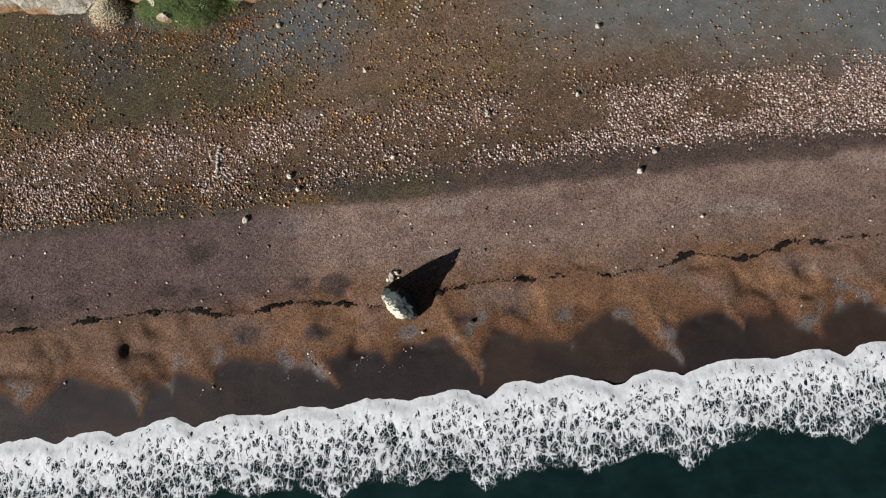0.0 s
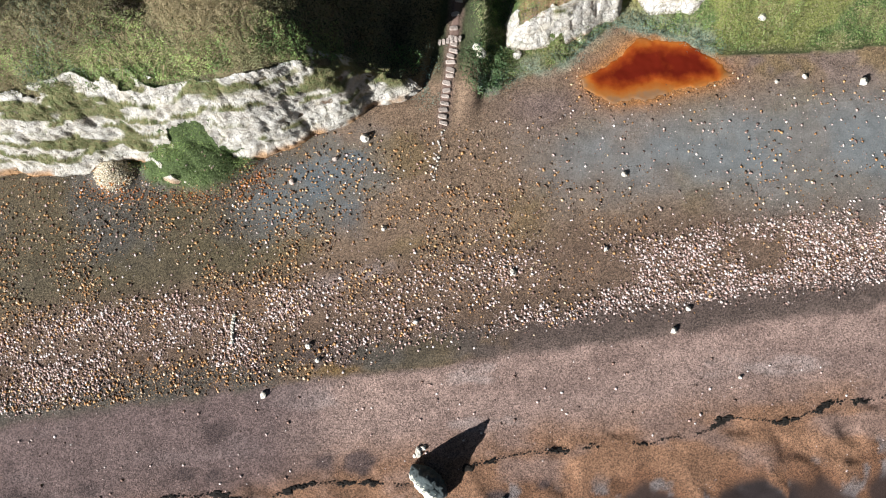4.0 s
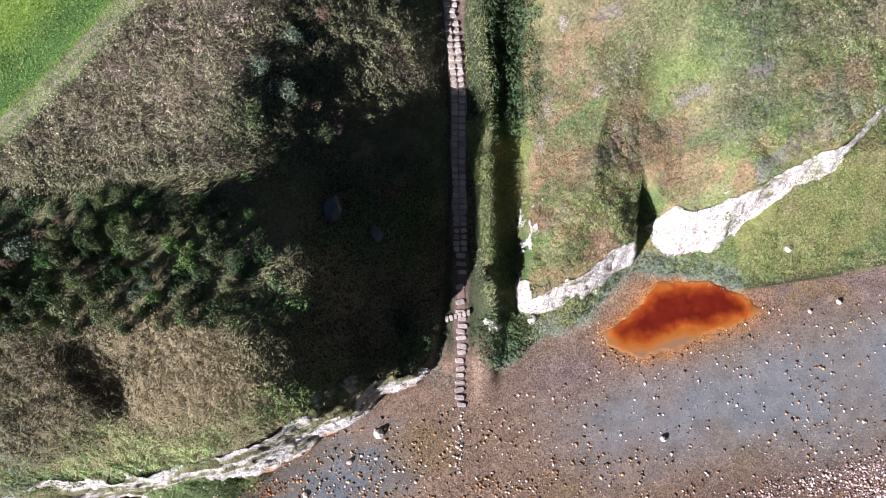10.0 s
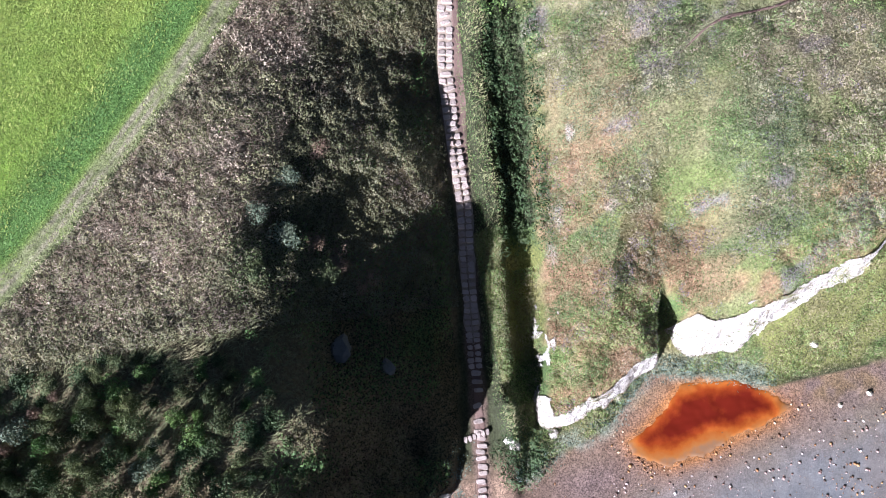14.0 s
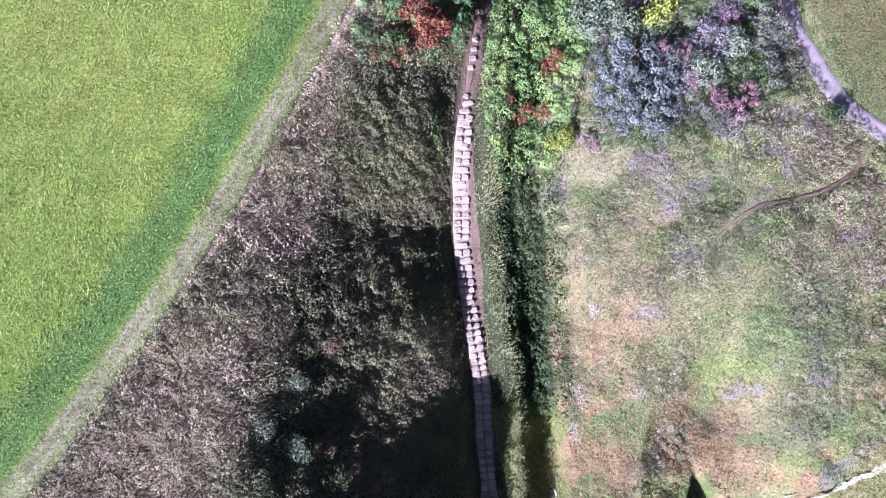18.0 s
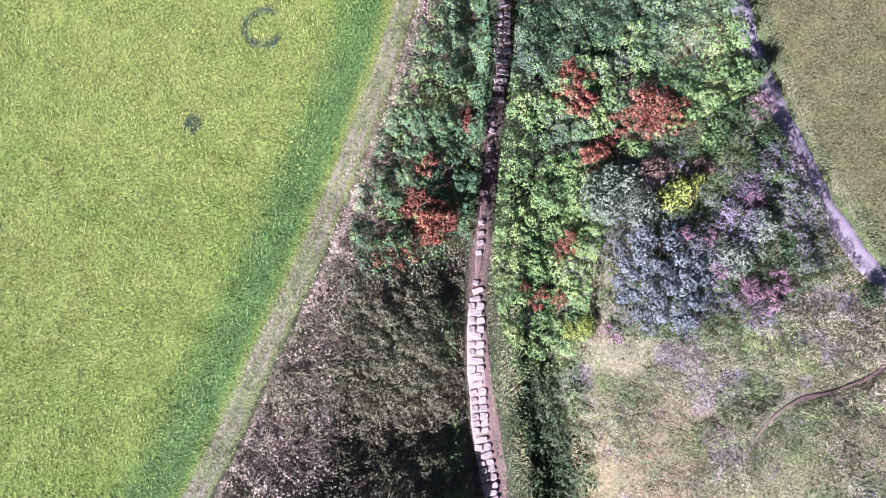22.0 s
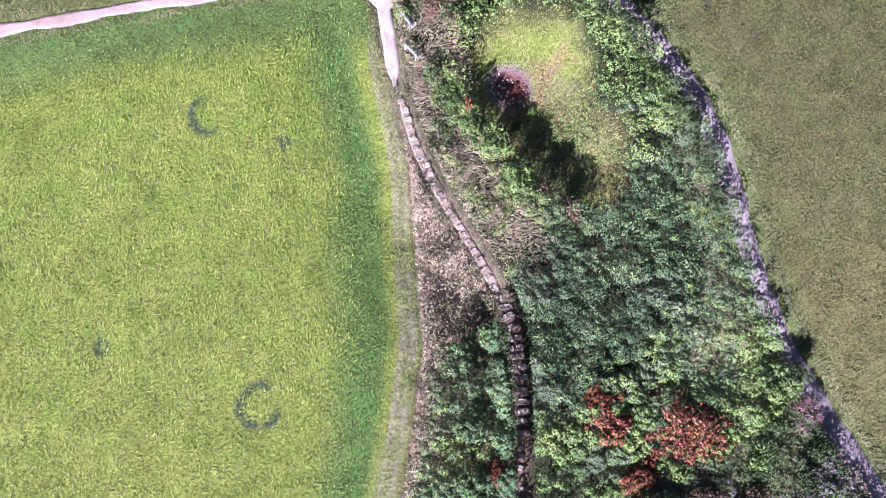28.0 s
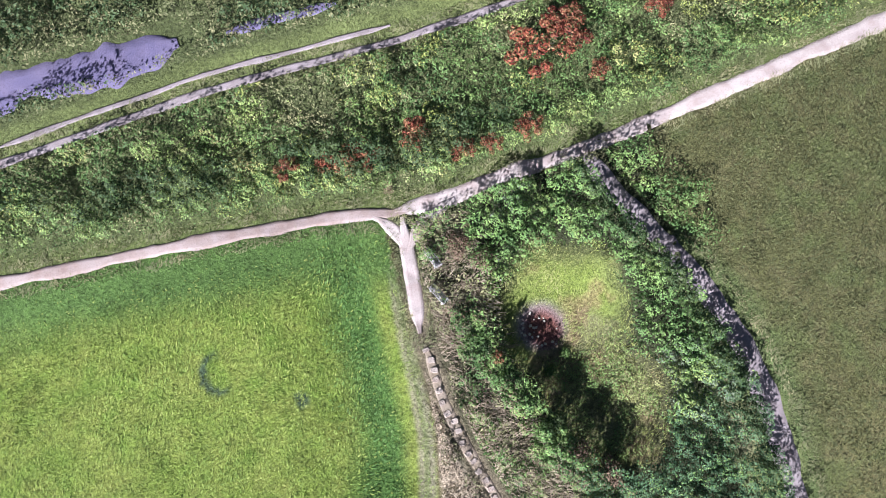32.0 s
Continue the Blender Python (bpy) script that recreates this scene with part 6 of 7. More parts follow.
# real scrub patches, plus dark_hollow, where the same leaves paint the pit's shade
thicket("dark_tussocks", "dark reddish-brown scrub on the slope and for shade in its hollow", "scrub", (-44, -6, 38, 49), 150, lambda x, y: (headland(x, y, BROW_LEFT, 1) > 2.0) * (x < -10) * (inside(x, y, BUSH_PATCH) < 0.6) * np.maximum(smooth(0.5, 0.58, fractal(x, y, 3.0, 253, 3) + 0.25 * smooth(-24, -28, x) * smooth(41, 43.5, y)), dark_hollow(x, y)) * (1 - pale_slope(x, y)), RUST_SCRUB, 371, 1.05, 1.5, (0.035, 0.08), 0.08)
thicket("fresh_slope", "fresh yellow-green grass above the chalk edge", "grass", (-44, -6, 36, 44), 190, fresh_slope, LIME, 373, 0.6, 1.4, (0.035, 0.08), 0.08)
grassland("rib_grass", "long straw grass hanging down the headland rib", (-28, -8, 38, 49), 90, lambda x, y: (headland(x, y, BROW_LEFT, 1) > 0.5) * np.maximum(pale_slope(x, y), 0.35 * (fractal(x, y, 2.4, 287, 4) > 0.52) * (x < -9) * (inside(x, y, BUSH_PATCH) < 0)), GOLD, 405, (0.3, 0.8), 0.04, (0.1, -0.7), 0.12, (-0.25, 0.15))
thicket("pale_rib", "straw-coloured grass on a rib of the headland", "grass", (-28, -12, 38, 49), 120, pale_slope, GOLD, 375, 0.85, 1.3, (0.035, 0.085), 0.03)
thicket("slope_scrub", "dull brown and green scrub on the valley side", "scrub", (-28, 8, 54, 86), 150, scrub_chance, SCRUB, 305, 0.62, 1.6, (0.045, 0.095), 0.12, 0.6, -0.75)
thicket("olive_scrub", "yellowing olive herbs among brown scrub", "scrub", (-28, 8, 54, 86), 130, lambda x, y: scrub_chance(x, y) * smooth(0.40, 0.50, fractal(x, y, 2.8, 271, 4)), DULL_GRASS, 391, 0.65, 1.6, (0.045, 0.09), 0.15, 0.6, -0.75)
# shade of the valley side, laid in as near-black leaves
thicket("shade_ivy", "leaves coloured near-black for shade on the valley side", "scrub", (-14, -1, 41, 58), 90, lambda x, y: (headland(x, y, BROW_LEFT, 1) > 0.1) * (inside(x, y, BUSH_PATCH) < 0.3) * smooth(-13, -11, x - 0.3 * (y - 46)) * smooth(58, 56, y) * smooth(39.6, 42.5, y), SHADE_LEAF, 393, 0.5, 1.5, (0.05, 0.10), 0.03)
thicket("green_scrub", "patches of green nettles among brown scrub", "scrub", (-28, 8, 40, 90), 60, lambda x, y: left_scrub(x, y) * (headland(x, y, BROW_LEFT, 1) > 0.3) * (x > -14) * smooth(0.5, 0.62, fractal(x, y, 4.2, 221, 3)) * (1 - dry_chance(x, y)), GREEN, 307, 0.5, 1.6, (0.05, 0.11))
thicket("bramble", "dense green bramble thicket beside the steps", "bramble", (-2, 14, 81, 100), 100, bramble_chance, GREEN, 309, 1.4, 2.0, (0.05, 0.105), hem=0.6)
thicket("dark_bramble", "dark bluish bramble leaves beside the steps", "bramble", (-2, 14, 81, 100), 230, lambda x, y: bramble_chance(x, y) * smooth(0.3, 0.42, fractal(x, y, 2.2, 353, 3)), BLUE, 431, 1.2, 1.6, (0.045, 0.095), 0.35, hem=0.9)
# valley floor and hollow
thicket("bramble", "dense lush green bramble filling the valley floor", "bramble", (5, 30, 73, 122), 185, lambda x, y: vale_chance(x, y) * (1 - hollow_dry(x, y)) * (1 - 0.85 * blue_zone(x, y)), GREEN, 311, 1.35, 2.2, (0.05, 0.11))
grassland("rough_grass", "tangled dry grass between steps and hollow", (10, 22, 98, 122), 65, hollow_dry, STRAW, 313, (0.3, 0.7), 0.03, (0.5, -0.3), 0.1, (0.1, 0.5))
thicket("scrub", "tangled brown and green scrub beside the steps", "scrub", (10, 22, 98, 122), 60, hollow_dry, DULL_GRASS, 315, 0.8, 1.6, (0.05, 0.10))
thicket("green_tangle", "green bramble shoots among dry grass", "bramble", (10, 22, 98, 122), 110, lambda x, y: hollow_dry(x, y) * smooth(0.5, 0.58, fractal(x, y, 1.8, 293, 4)), GREEN, 409, 0.8, 1.4, (0.05, 0.10), 0.1)
thicket("hedge_growth", "dark green growth along a narrow gully", "hedge", (3, 11, 56, 83), 120, hedge_chance, DARK, 317, 0.9, 1.4, (0.06, 0.13))
grassland("ledge_grass", "short green grass on the ledge beside the steps", (1, 9, 44, 84), 90, lambda x, y: ((x - path_x(y)) > 0.75) * ((x - path_x(y)) < 3.1) * (headland(x, y, BROW_RIGHT, -1) < 0), DULL_GRASS, 319, (0.12, 0.3), 0.025)
thicket("ledge_herbs", "low green herbs on the ledge beside the steps", "herbs", (1, 9, 44, 84), 45, lambda x, y: ((x - path_x(y)) > 0.9) * ((x - path_x(y)) < 3.0), GREEN, 321, 0.25, 1.2, (0.04, 0.08), 0.03)
thicket("path_hedge", "low dark hedge of bramble along the field path", "hedge", (22, 30, 82, 122), 190, lambda x, y: smooth(0.8, 1.0, side_of(x, y, FIELD_PATH)) * smooth(2.4, 1.5, side_of(x, y, FIELD_PATH) + 0.9 * (fractal(x, y, 1.6, 233, 2) - 0.5)) * smooth(97, 100, y) * (side_of(x, y, TRACK) < -0.7), DARK, 349, 1.0, 1.6, (0.05, 0.10), 0.75)
thicket("steps_hedge", "tall dark bramble hanging over the steps", "bramble", (3, 13, 82, 100), 260, lambda x, y: smooth(0.35, 0.5, path_x(y) - x) * smooth(1.9, 1.2, path_x(y) - x + 0.6 * (fractal(x, y, 1.2, 235, 2) - 0.5)) * smooth(83, 85, y) * smooth(99, 98, y), DARK, 351, 0.9, 1.4, (0.05, 0.10), 0.8)
thicket("bright_bramble", "yellow-green bramble shoots in the thicket", "bramble", (5, 30, 73, 122), 150, lambda x, y: vale_chance(x, y) * (1 - hollow_dry(x, y)) * smooth(0.54, 0.62, fractal(x, y, 2.4, 257, 4) + 0.14 * smooth(90, 80, y)) * (1 - 0.85 * blue_zone(x, y)), LIME, 377, 1.2, 2.0, (0.045, 0.095), 0.25)
thicket("sage_bramble", "blue-green leaves in the lush thicket", "bramble", (5, 30, 84, 122), 150, lambda x, y: vale_chance(x, y) * (1 - hollow_dry(x, y)) * smooth(0.54, 0.64, fractal(x, y, 5.0, 259, 3)), SAGE, 379, 1.15, 2.0, (0.045, 0.095), 0.25)
thicket("corner_bushes", "bright green bushes beside the path junction", "bush", (24, 34, 108, 120), 150, lambda x, y: smooth(-0.6, -0.9, side_of(x, y, FIELD_PATH)) * smooth(-4.2, -2.4, side_of(x, y, FIELD_PATH) + 2.5 * (fractal(x, y, 1.8, 261, 2) - 0.5)) * smooth(110.5, 114.5, y) * (side_of(x, y, TRACK) < -0.7), GREEN, 381, 0.9, 1.5, (0.05, 0.10), 0.1)
thicket("blue_bramble", "dark blue-green bramble in the upper valley", "bramble", (9, 28, 85, 107), 210, lambda x, y: vale_chance(x, y) * (1 - hollow_dry(x, y)) * blue_zone(x, y), BLUE, 423, 0.95, 1.7, (0.04, 0.085), 0.5)
thicket("hollow_bank", "tall dark scrub on the rim of the hollow", "scrub", (12, 20, 99, 116), 260, lambda x, y: smooth(-0.3, 0.3, inside(x, y, HOLLOW_BANK) + 0.8 * (fractal(x, y, 1.2, 343, 3) - 0.5)), GREEN, 425, 0.9, 1.9, (0.045, 0.09), 0.3)
thicket("hollow_umbels", "grey-brown dead umbels on the rim of the hollow", "scrub", (12, 20, 99, 116), 90, lambda x, y: smooth(-0.5, 0.1, inside(x, y, HOLLOW_BANK)) * smooth(0.48, 0.56, fractal(x, y, 1.5, 345, 3)), BROWN_BUSH, 427, 0.95, 1.2, (0.035, 0.075), 0.4)
# dark leaf colour supplies the shade in gaps between shrubs
thicket("shrub_understorey", "tangle of bramble, dark for shade between the mixed shrubs", "scrub", (11, 27, 72, 90), 190, lambda x, y: smooth(-0.5, 0.5, inside(x, y, SHRUBBERY) + 1.6 * (fractal(x, y, 1.8, 363, 3) - 0.5)) * (side_of(x, y, FIELD_PATH) > 0.9), DARK, 439, 1.0, 1.8, (0.045, 0.09), 0.15)
thicket("shrub_twigs", "grey-violet twigs among the mixed shrubs", "scrub", (11, 27, 72, 90), 130, lambda x, y: smooth(-0.3, 0.6, inside(x, y, SHRUBBERY)) * smooth(0.52, 0.6, fractal(x, y, 2.0, 365, 3)) * (side_of(x, y, FIELD_PATH) > 0.9), LILAC, 441, 1.05, 1.8, (0.035, 0.075), 0.2)
# bank behind the gravel path
# dark leaves stand in for the shadow gaps along the track
thicket("bank_shade", "tall bramble at the bank foot, coloured dark for shade gaps", "bramble", (-14, 22, 121, 131), 170, lambda x, y: band_of(side_of(x, y, TRACK) + 1.2 * (fractal(x, y, 2.0, 347, 3) - 0.5), 1.9, 4.0, 0.5) * smooth(0.42, 0.52, fractal(x, y, 4.0, 349, 3)), DARK, 429, 1.2, 1.7, (0.05, 0.10), 0.5)
thicket("bank_bramble", "green bramble and scrub on the bank behind the path", "bramble", (-30, 56, 119, 137), 95, lambda x, y: bank_chance(x, y) * smooth(0.36, 0.5, fractal(x, y, 5, 223, 3) + 0.10 * smooth(8, 3, side_of(x, y, TRACK))), GREEN, 323, 1.05, 2.0, (0.05, 0.105))
thicket("sunny_bramble", "sunlit lime-green bramble on the bank", "bramble", (-30, 56, 119, 131), 130, lambda x, y: bank_chance(x, y) * smooth(0.56, 0.64, fractal(x, y, 2.6, 279, 4) + 0.10 * smooth(6, 2, side_of(x, y, TRACK))), LIME, 397, 1.0, 1.6, (0.045, 0.09), 0.2)
thicket("rusty_bank", "rusty and yellowing herbs on the bank", "scrub", (-30, 56, 119, 137), 90, lambda x, y: bank_chance(x, y) * smooth(0.56, 0.64, fractal(x, y, 2.2, 281, 4)), YELLOW_HERB, 399, 0.95, 1.4, (0.05, 0.10), 0.2, 0.5)
thicket("bank_scrub", "dull brown-green scrub on the bank", "scrub", (-30, 56, 119, 137), 85, lambda x, y: bank_chance(x, y) * smooth(0.64, 0.46, fractal(x, y, 5, 223, 3) + 0.10 * smooth(8, 3, side_of(x, y, TRACK))), DULL_GRASS, 325, 0.75, 1.6, (0.05, 0.10))
thicket("far_scrub", "dull green scrub and rough grass beyond the track", "scrub", (-24, 42, 129, 145), 55, far_chance, DULL_GRASS, 327, 0.8, 1.9, (0.06, 0.12))
thicket("far_bushes", "dark green bushes beyond the track", "scrub", (-24, 46, 131, 146), 75, lambda x, y: far_chance(x, y) * smooth(0.5, 0.6, fractal(x, y, 4, 225, 3)), DARK, 329, 1.2, 2.0, (0.06, 0.13))
# right headland, apron and fields
thicket("headland_herbs", "low mottled herbs and turf on the headland", "turf", (5, 42, 44, 96), 70, right_turf, TURF, 331, 0.4, 1.9, (0.035, 0.08), 0.02, 0.5)
thicket("headland_green", "patches of fresh green herbs on the headland", "turf", (5, 42, 44, 96), 110, lambda x, y: right_turf(x, y) * np.maximum(0.7 * smooth(0.55, 0.63, fractal(x, y, 4.5, 67)), patch_of(x, y, ((21.8, 61.2, 3.2, 2.6), (22.0, 55.4, 3.2, 1.5)))), MEADOW, 353, 0.5, 1.6, (0.035, 0.08), 0.03)
thicket("headland_straw", "patches of bleached grass on the headland", "turf", (5, 42, 44, 96), 90, lambda x, y: right_turf(x, y) * smooth(0.52, 0.58, fractal(x, y, 4.4, 241, 5) + 0.16 * smooth(58, 64, y) * smooth(22, 26, x)), STRAW, 355, 0.38, 1.5, (0.03, 0.075), 0.02)
thicket("headland_russet", "russet-brown grass along the headland edge", "turf", (4, 30, 44, 72), 170, lambda x, y: right_turf(x, y) * smooth(72, 66, y) * smooth(8.0, 3.0, headland(x, y, BROW_RIGHT, -1) + 3 * (fractal(x, y, 3.0, 289, 3) - 0.5)) * smooth(0.42, 0.5, fractal(x, y, 3.2, 291, 4)), RUSSET, 407, 0.34, 1.3, (0.03, 0.07), 0.02)
thicket("headland_clumps", "small dark green clumps on the headland turf", "turf", (5, 42, 44, 96), 150, lambda x, y: right_turf(x, y) * smooth(0.57, 0.63, fractal(x, y, 1.3, 295, 4)) * smooth(0.5, 0.6, fractal(x, y, 5.0, 297, 3) + 0.08 * smooth(66, 74, y)), GREEN, 411, 0.7, 1.2, (0.03, 0.07), 0.05)
thicket("headland_lime", "yellow-green herbs in patches of the headland", "turf", (5, 42, 44, 82), 130, lambda x, y: right_turf(x, y) * np.maximum(smooth(0.56, 0.62, fractal(x, y, 4.0, 299, 4) + 0.06 * smooth(66, 74, y)), 0.8 * patch_of(x, y, ((24.0, 54.4, 2.8, 1.4), (20.7, 59.4, 1.2, 1.0), (11.5, 71.0, 1.5, 2.2)))), LIME, 413, 0.48, 1.5, (0.03, 0.075), 0.04)
thicket("headland_sage", "blue-green herbs in patches of the headland", "turf", (5, 42, 52, 82), 60, lambda x, y: right_turf(x, y) * np.maximum(smooth(0.6, 0.66, fractal(x, y, 3.6, 305, 4)), patch_of(x, y, ((13.4, 61.6, 2.2, 2.0), (12.4, 65.2, 1.6, 1.4), (25.6, 56.8, 1.5, 1.0), (9.3, 73.4, 0.9, 1.6)))), SAGE, 415, 0.5, 1.4, (0.03, 0.075), 0.04)
thicket("headland_heath", "grey-purple patches of withered heath", "turf", (5, 42, 44, 96), 130, lambda x, y: right_turf(x, y) * np.maximum(0.8 * smooth(0.64, 0.69, fractal(x, y, 2.0, 71, 4)), patch_of(x, y, ((22.4, 62.6, 0.8, 0.6), (20.6, 54.0, 1.5, 1.0), (17.7, 55.3, 1.2, 0.8), (12.4, 59.6, 1.0, 0.9), (10.3, 68.5, 0.8, 0.8), (20.8, 56.4, 0.8, 0.6)))), HEATH, 357, 0.42, 1.2, (0.03, 0.06), 0.03)
thicket("headland_scrub", "scattered dark scrub on the headland turf", "scrub", (8, 42, 58, 96), 140, lambda x, y: right_turf(x, y) * smooth(0.57, 0.63, fractal(x, y, 2.2, 243, 4) + 0.08 * smooth(66, 78, y)), SCRUB, 359, 0.8, 1.4, (0.04, 0.08), 0.05)
grassland("right_field_grass", "short olive-green grass at the field's upper end", (24, 58, 84, 122), 65, lambda x, y: (side_of(x, y, FIELD_PATH) < -0.8) * (side_of(x, y, TRACK) < -0.9) * smooth(86, 98, y + 3 * (fractal(x, y, 6, 237, 4) - 0.5)), DULL_DARK, 361, (0.07, 0.16), 0.022)
thicket("clearing_herbs", "yellow-green herbs in the hollow", "herbs", (16, 25, 101, 116), 120, lambda x, y: smooth(0.0, 0.6, inside(x, y, CLEARING)) * smooth(110.5, 108.5, y + 1.5 * (fractal(x, y, 1.6, 245, 2) - 0.5)) * smooth(0.38, 0.5, fractal(x, y, 1.4, 247, 3)), LIME, 363, 0.3, 1.2, (0.04, 0.08), 0.03)
thicket("apron_herbs", "green herbs on the grassy apron below the cliff", "turf", (2, 44, 40, 58), 90, lambda x, y: (side_of(x, y, APRON) > 0.1) * (headland(x, y, BROW_RIGHT, -1) < -0.3) * (y < 57), TURF, 333, 0.45, 1.7, (0.04, 0.09), 0.02, 0.5)
thicket("apron_lime", "bright yellow-green herbs on the grassy apron", "turf", (2, 44, 40, 58), 130, lambda x, y: (side_of(x, y, APRON) > 0.3) * (headland(x, y, BROW_RIGHT, -1) < -0.3) * (y < 57) * smooth(0.46, 0.54, fractal(x, y, 2.2, 361, 4)), LIME, 437, 0.4, 1.4, (0.035, 0.08), 0.03)
thicket("sea_beet", "pale blue-green plants fringing the cliff foot", "plants", (-6, 26, 38, 48), 120, lambda x, y: (np.exp(-(np.abs(side_of(x, y, APRON) - 0.5)) ** 2 / 0.5) * (x > 1.5) * (x < 24) + np.exp(-((x + 2.9) ** 2 + (y - 41.6) ** 2 / 3) / 0.8)) * smooth(0.3, 0.55, fractal(x, y, 1.6, 227, 3)), SEA_GRASS, 335, 0.35, 1.0, (0.05, 0.10), 0.03)
thicket("gully_bush", "dark green bushes at the mouth of the gully", "bush", (-1, 7, 40, 50), 140, lambda x, y: smooth(1.9, 1.0, np.hypot((x - 2.2) / 1.3, (y - 42.6) / 1.6) + 0.8 * (fractal(x, y, 0.9, 229, 2) - 0.5)), DARK, 337, 0.9, 1.4, (0.06, 0.12))
thicket("talus_growth", "green herbs on the fallen slope under the cliff", "herbs", (-30, -17, 30, 38), 150, lambda x, y: 0.9 * smooth(4.0, 2.4, np.hypot((x + 23.4) / 1.6, y - 35.6) + 2.2 * (fractal(x, y, 1.2, 231, 3) - 0.5)), MEADOW, 339, 0.4, 1.4, (0.035, 0.08), 0.03)
thicket("talus_grass", "yellow-green grass on the fallen slope under the cliff", "herbs", (-30, -17, 33, 38), 130, lambda x, y: smooth(3.6, 2.4, np.hypot((x + 23.4) / 1.6, y - 35.6)) * smooth(0.47, 0.57, fractal(x, y * 1.5, 2.0, 367, 3) + 0.12 * smooth(34.2, 36.0, y) - 0.04), LIME, 443, 0.45, 1.3, (0.035, 0.08), 0.05)
grassland("field_grass", "mown bright green grass of the headland field", (-42, 13, 52, 128), 44, lambda x, y: smooth(2.4, 5.0, side_of(x, y, VERGE)) * smooth(0.2, 0.4, np.abs(np.hypot(x + 4.0, y - 100.3) - 1.35)) * smooth(0.2, 0.4, np.abs(np.hypot(x - 0.2, y - 117.5) - 1.25)) * smooth(-2, -5, side_of(x, y, TRACK)), FIELD_GRASS, 341, (0.10, 0.22), 0.028)
grassland("dry_field_grass", "short dry grass of the brown field", (24, 58, 60, 122), 65, lambda x, y: (side_of(x, y, FIELD_PATH) < -0.8) * (side_of(x, y, TRACK) < -0.9) * smooth(98, 86, y + 3 * (fractal(x, y, 6, 237, 4) - 0.5)), DRY_FIELD, 343, (0.06, 0.15), 0.022)
thicket("field_tufts", "low tufts of grass in the mown field", "grass", (-42, 13, 56, 127), 12, lambda x, y: smooth(1.8, 3.0, side_of(x, y, VERGE)) * smooth(-1, -3, side_of(x, y, TRACK)), FIELD_GRASS, 433, 0.07, 0.9, (0.04, 0.09), 0.0, 0.25)
thicket("dry_field_tufts", "low dry tufts in the brown field", "grass", (24, 58, 62, 121), 34, lambda x, y: (side_of(x, y, FIELD_PATH) < -1.2) * (side_of(x, y, TRACK) < -1.2) * smooth(0.35, 0.5, fractal(x, y, 0.9, 355, 3)), DRY_FIELD, 435, 0.12, 1.2, (0.045, 0.1), 0.0, 0.4)
grassland("edge_grass", "darker lush grass along the field margin", (-42, 13, 52, 128), 30, lambda x, y: smooth(1.6, 2.6, side_of(x, y, VERGE)) * smooth(6.0, 3.0, side_of(x, y, VERGE)) * (side_of(x, y, TRACK) < -0.9), MARGIN, 347, (0.12, 0.28), 0.028)
grassland("clearing_grass", "pale short grass in the hollow clearing", (15, 25, 101, 117), 60, lambda x, y: (inside(x, y, CLEARING) > -0.5) * (np.hypot(x - 18.2, y - 111.9) > 1.4), YELLOW_HERB, 345, (0.1, 0.25), 0.022)


def ragged_edge(x, y):
    """Along the margins of the gravel and earth paths."""
    out = 0 * x
    for line, half in ((TRACK, 0.5), (SPUR, 0.46), (FIELD_PATH, 1.0), (BACK_TRACK, 0.3), (EROSION, 0.3)):
        d = np.abs(side_of(x, y, line)) + 0.5 * (fractal(x, y, 0.8, 283, 3) - 0.5)
        out = np.maximum(out, smooth(half - 0.14, half + 0.04, d) * smooth(half + 0.75, half + 0.3, d))
    return out


grassland("path_edge_grass", "ragged grass creeping over the path margins", (-30, 58, 60, 136), 130, ragged_edge, DULL_GRASS, 401, (0.12, 0.36), 0.03, (0.3, 0.2), 0.03, (0.1, 0.5))
grassland("verge_grass", "short trodden grass of the mown field verge", (-42, 13, 52, 122), 34, lambda x, y: smooth(-0.1, 0.2, side_of(x, y, VERGE)) * smooth(2.6, 1.8, side_of(x, y, VERGE)) * (side_of(x, y, TRACK) < -0.9) * (0.25 + 0.75 * smooth(0.3, 0.6, fractal(x, y, 1.2, 285, 3))), FIELD_GRASS, 403, (0.08, 0.2), 0.024)


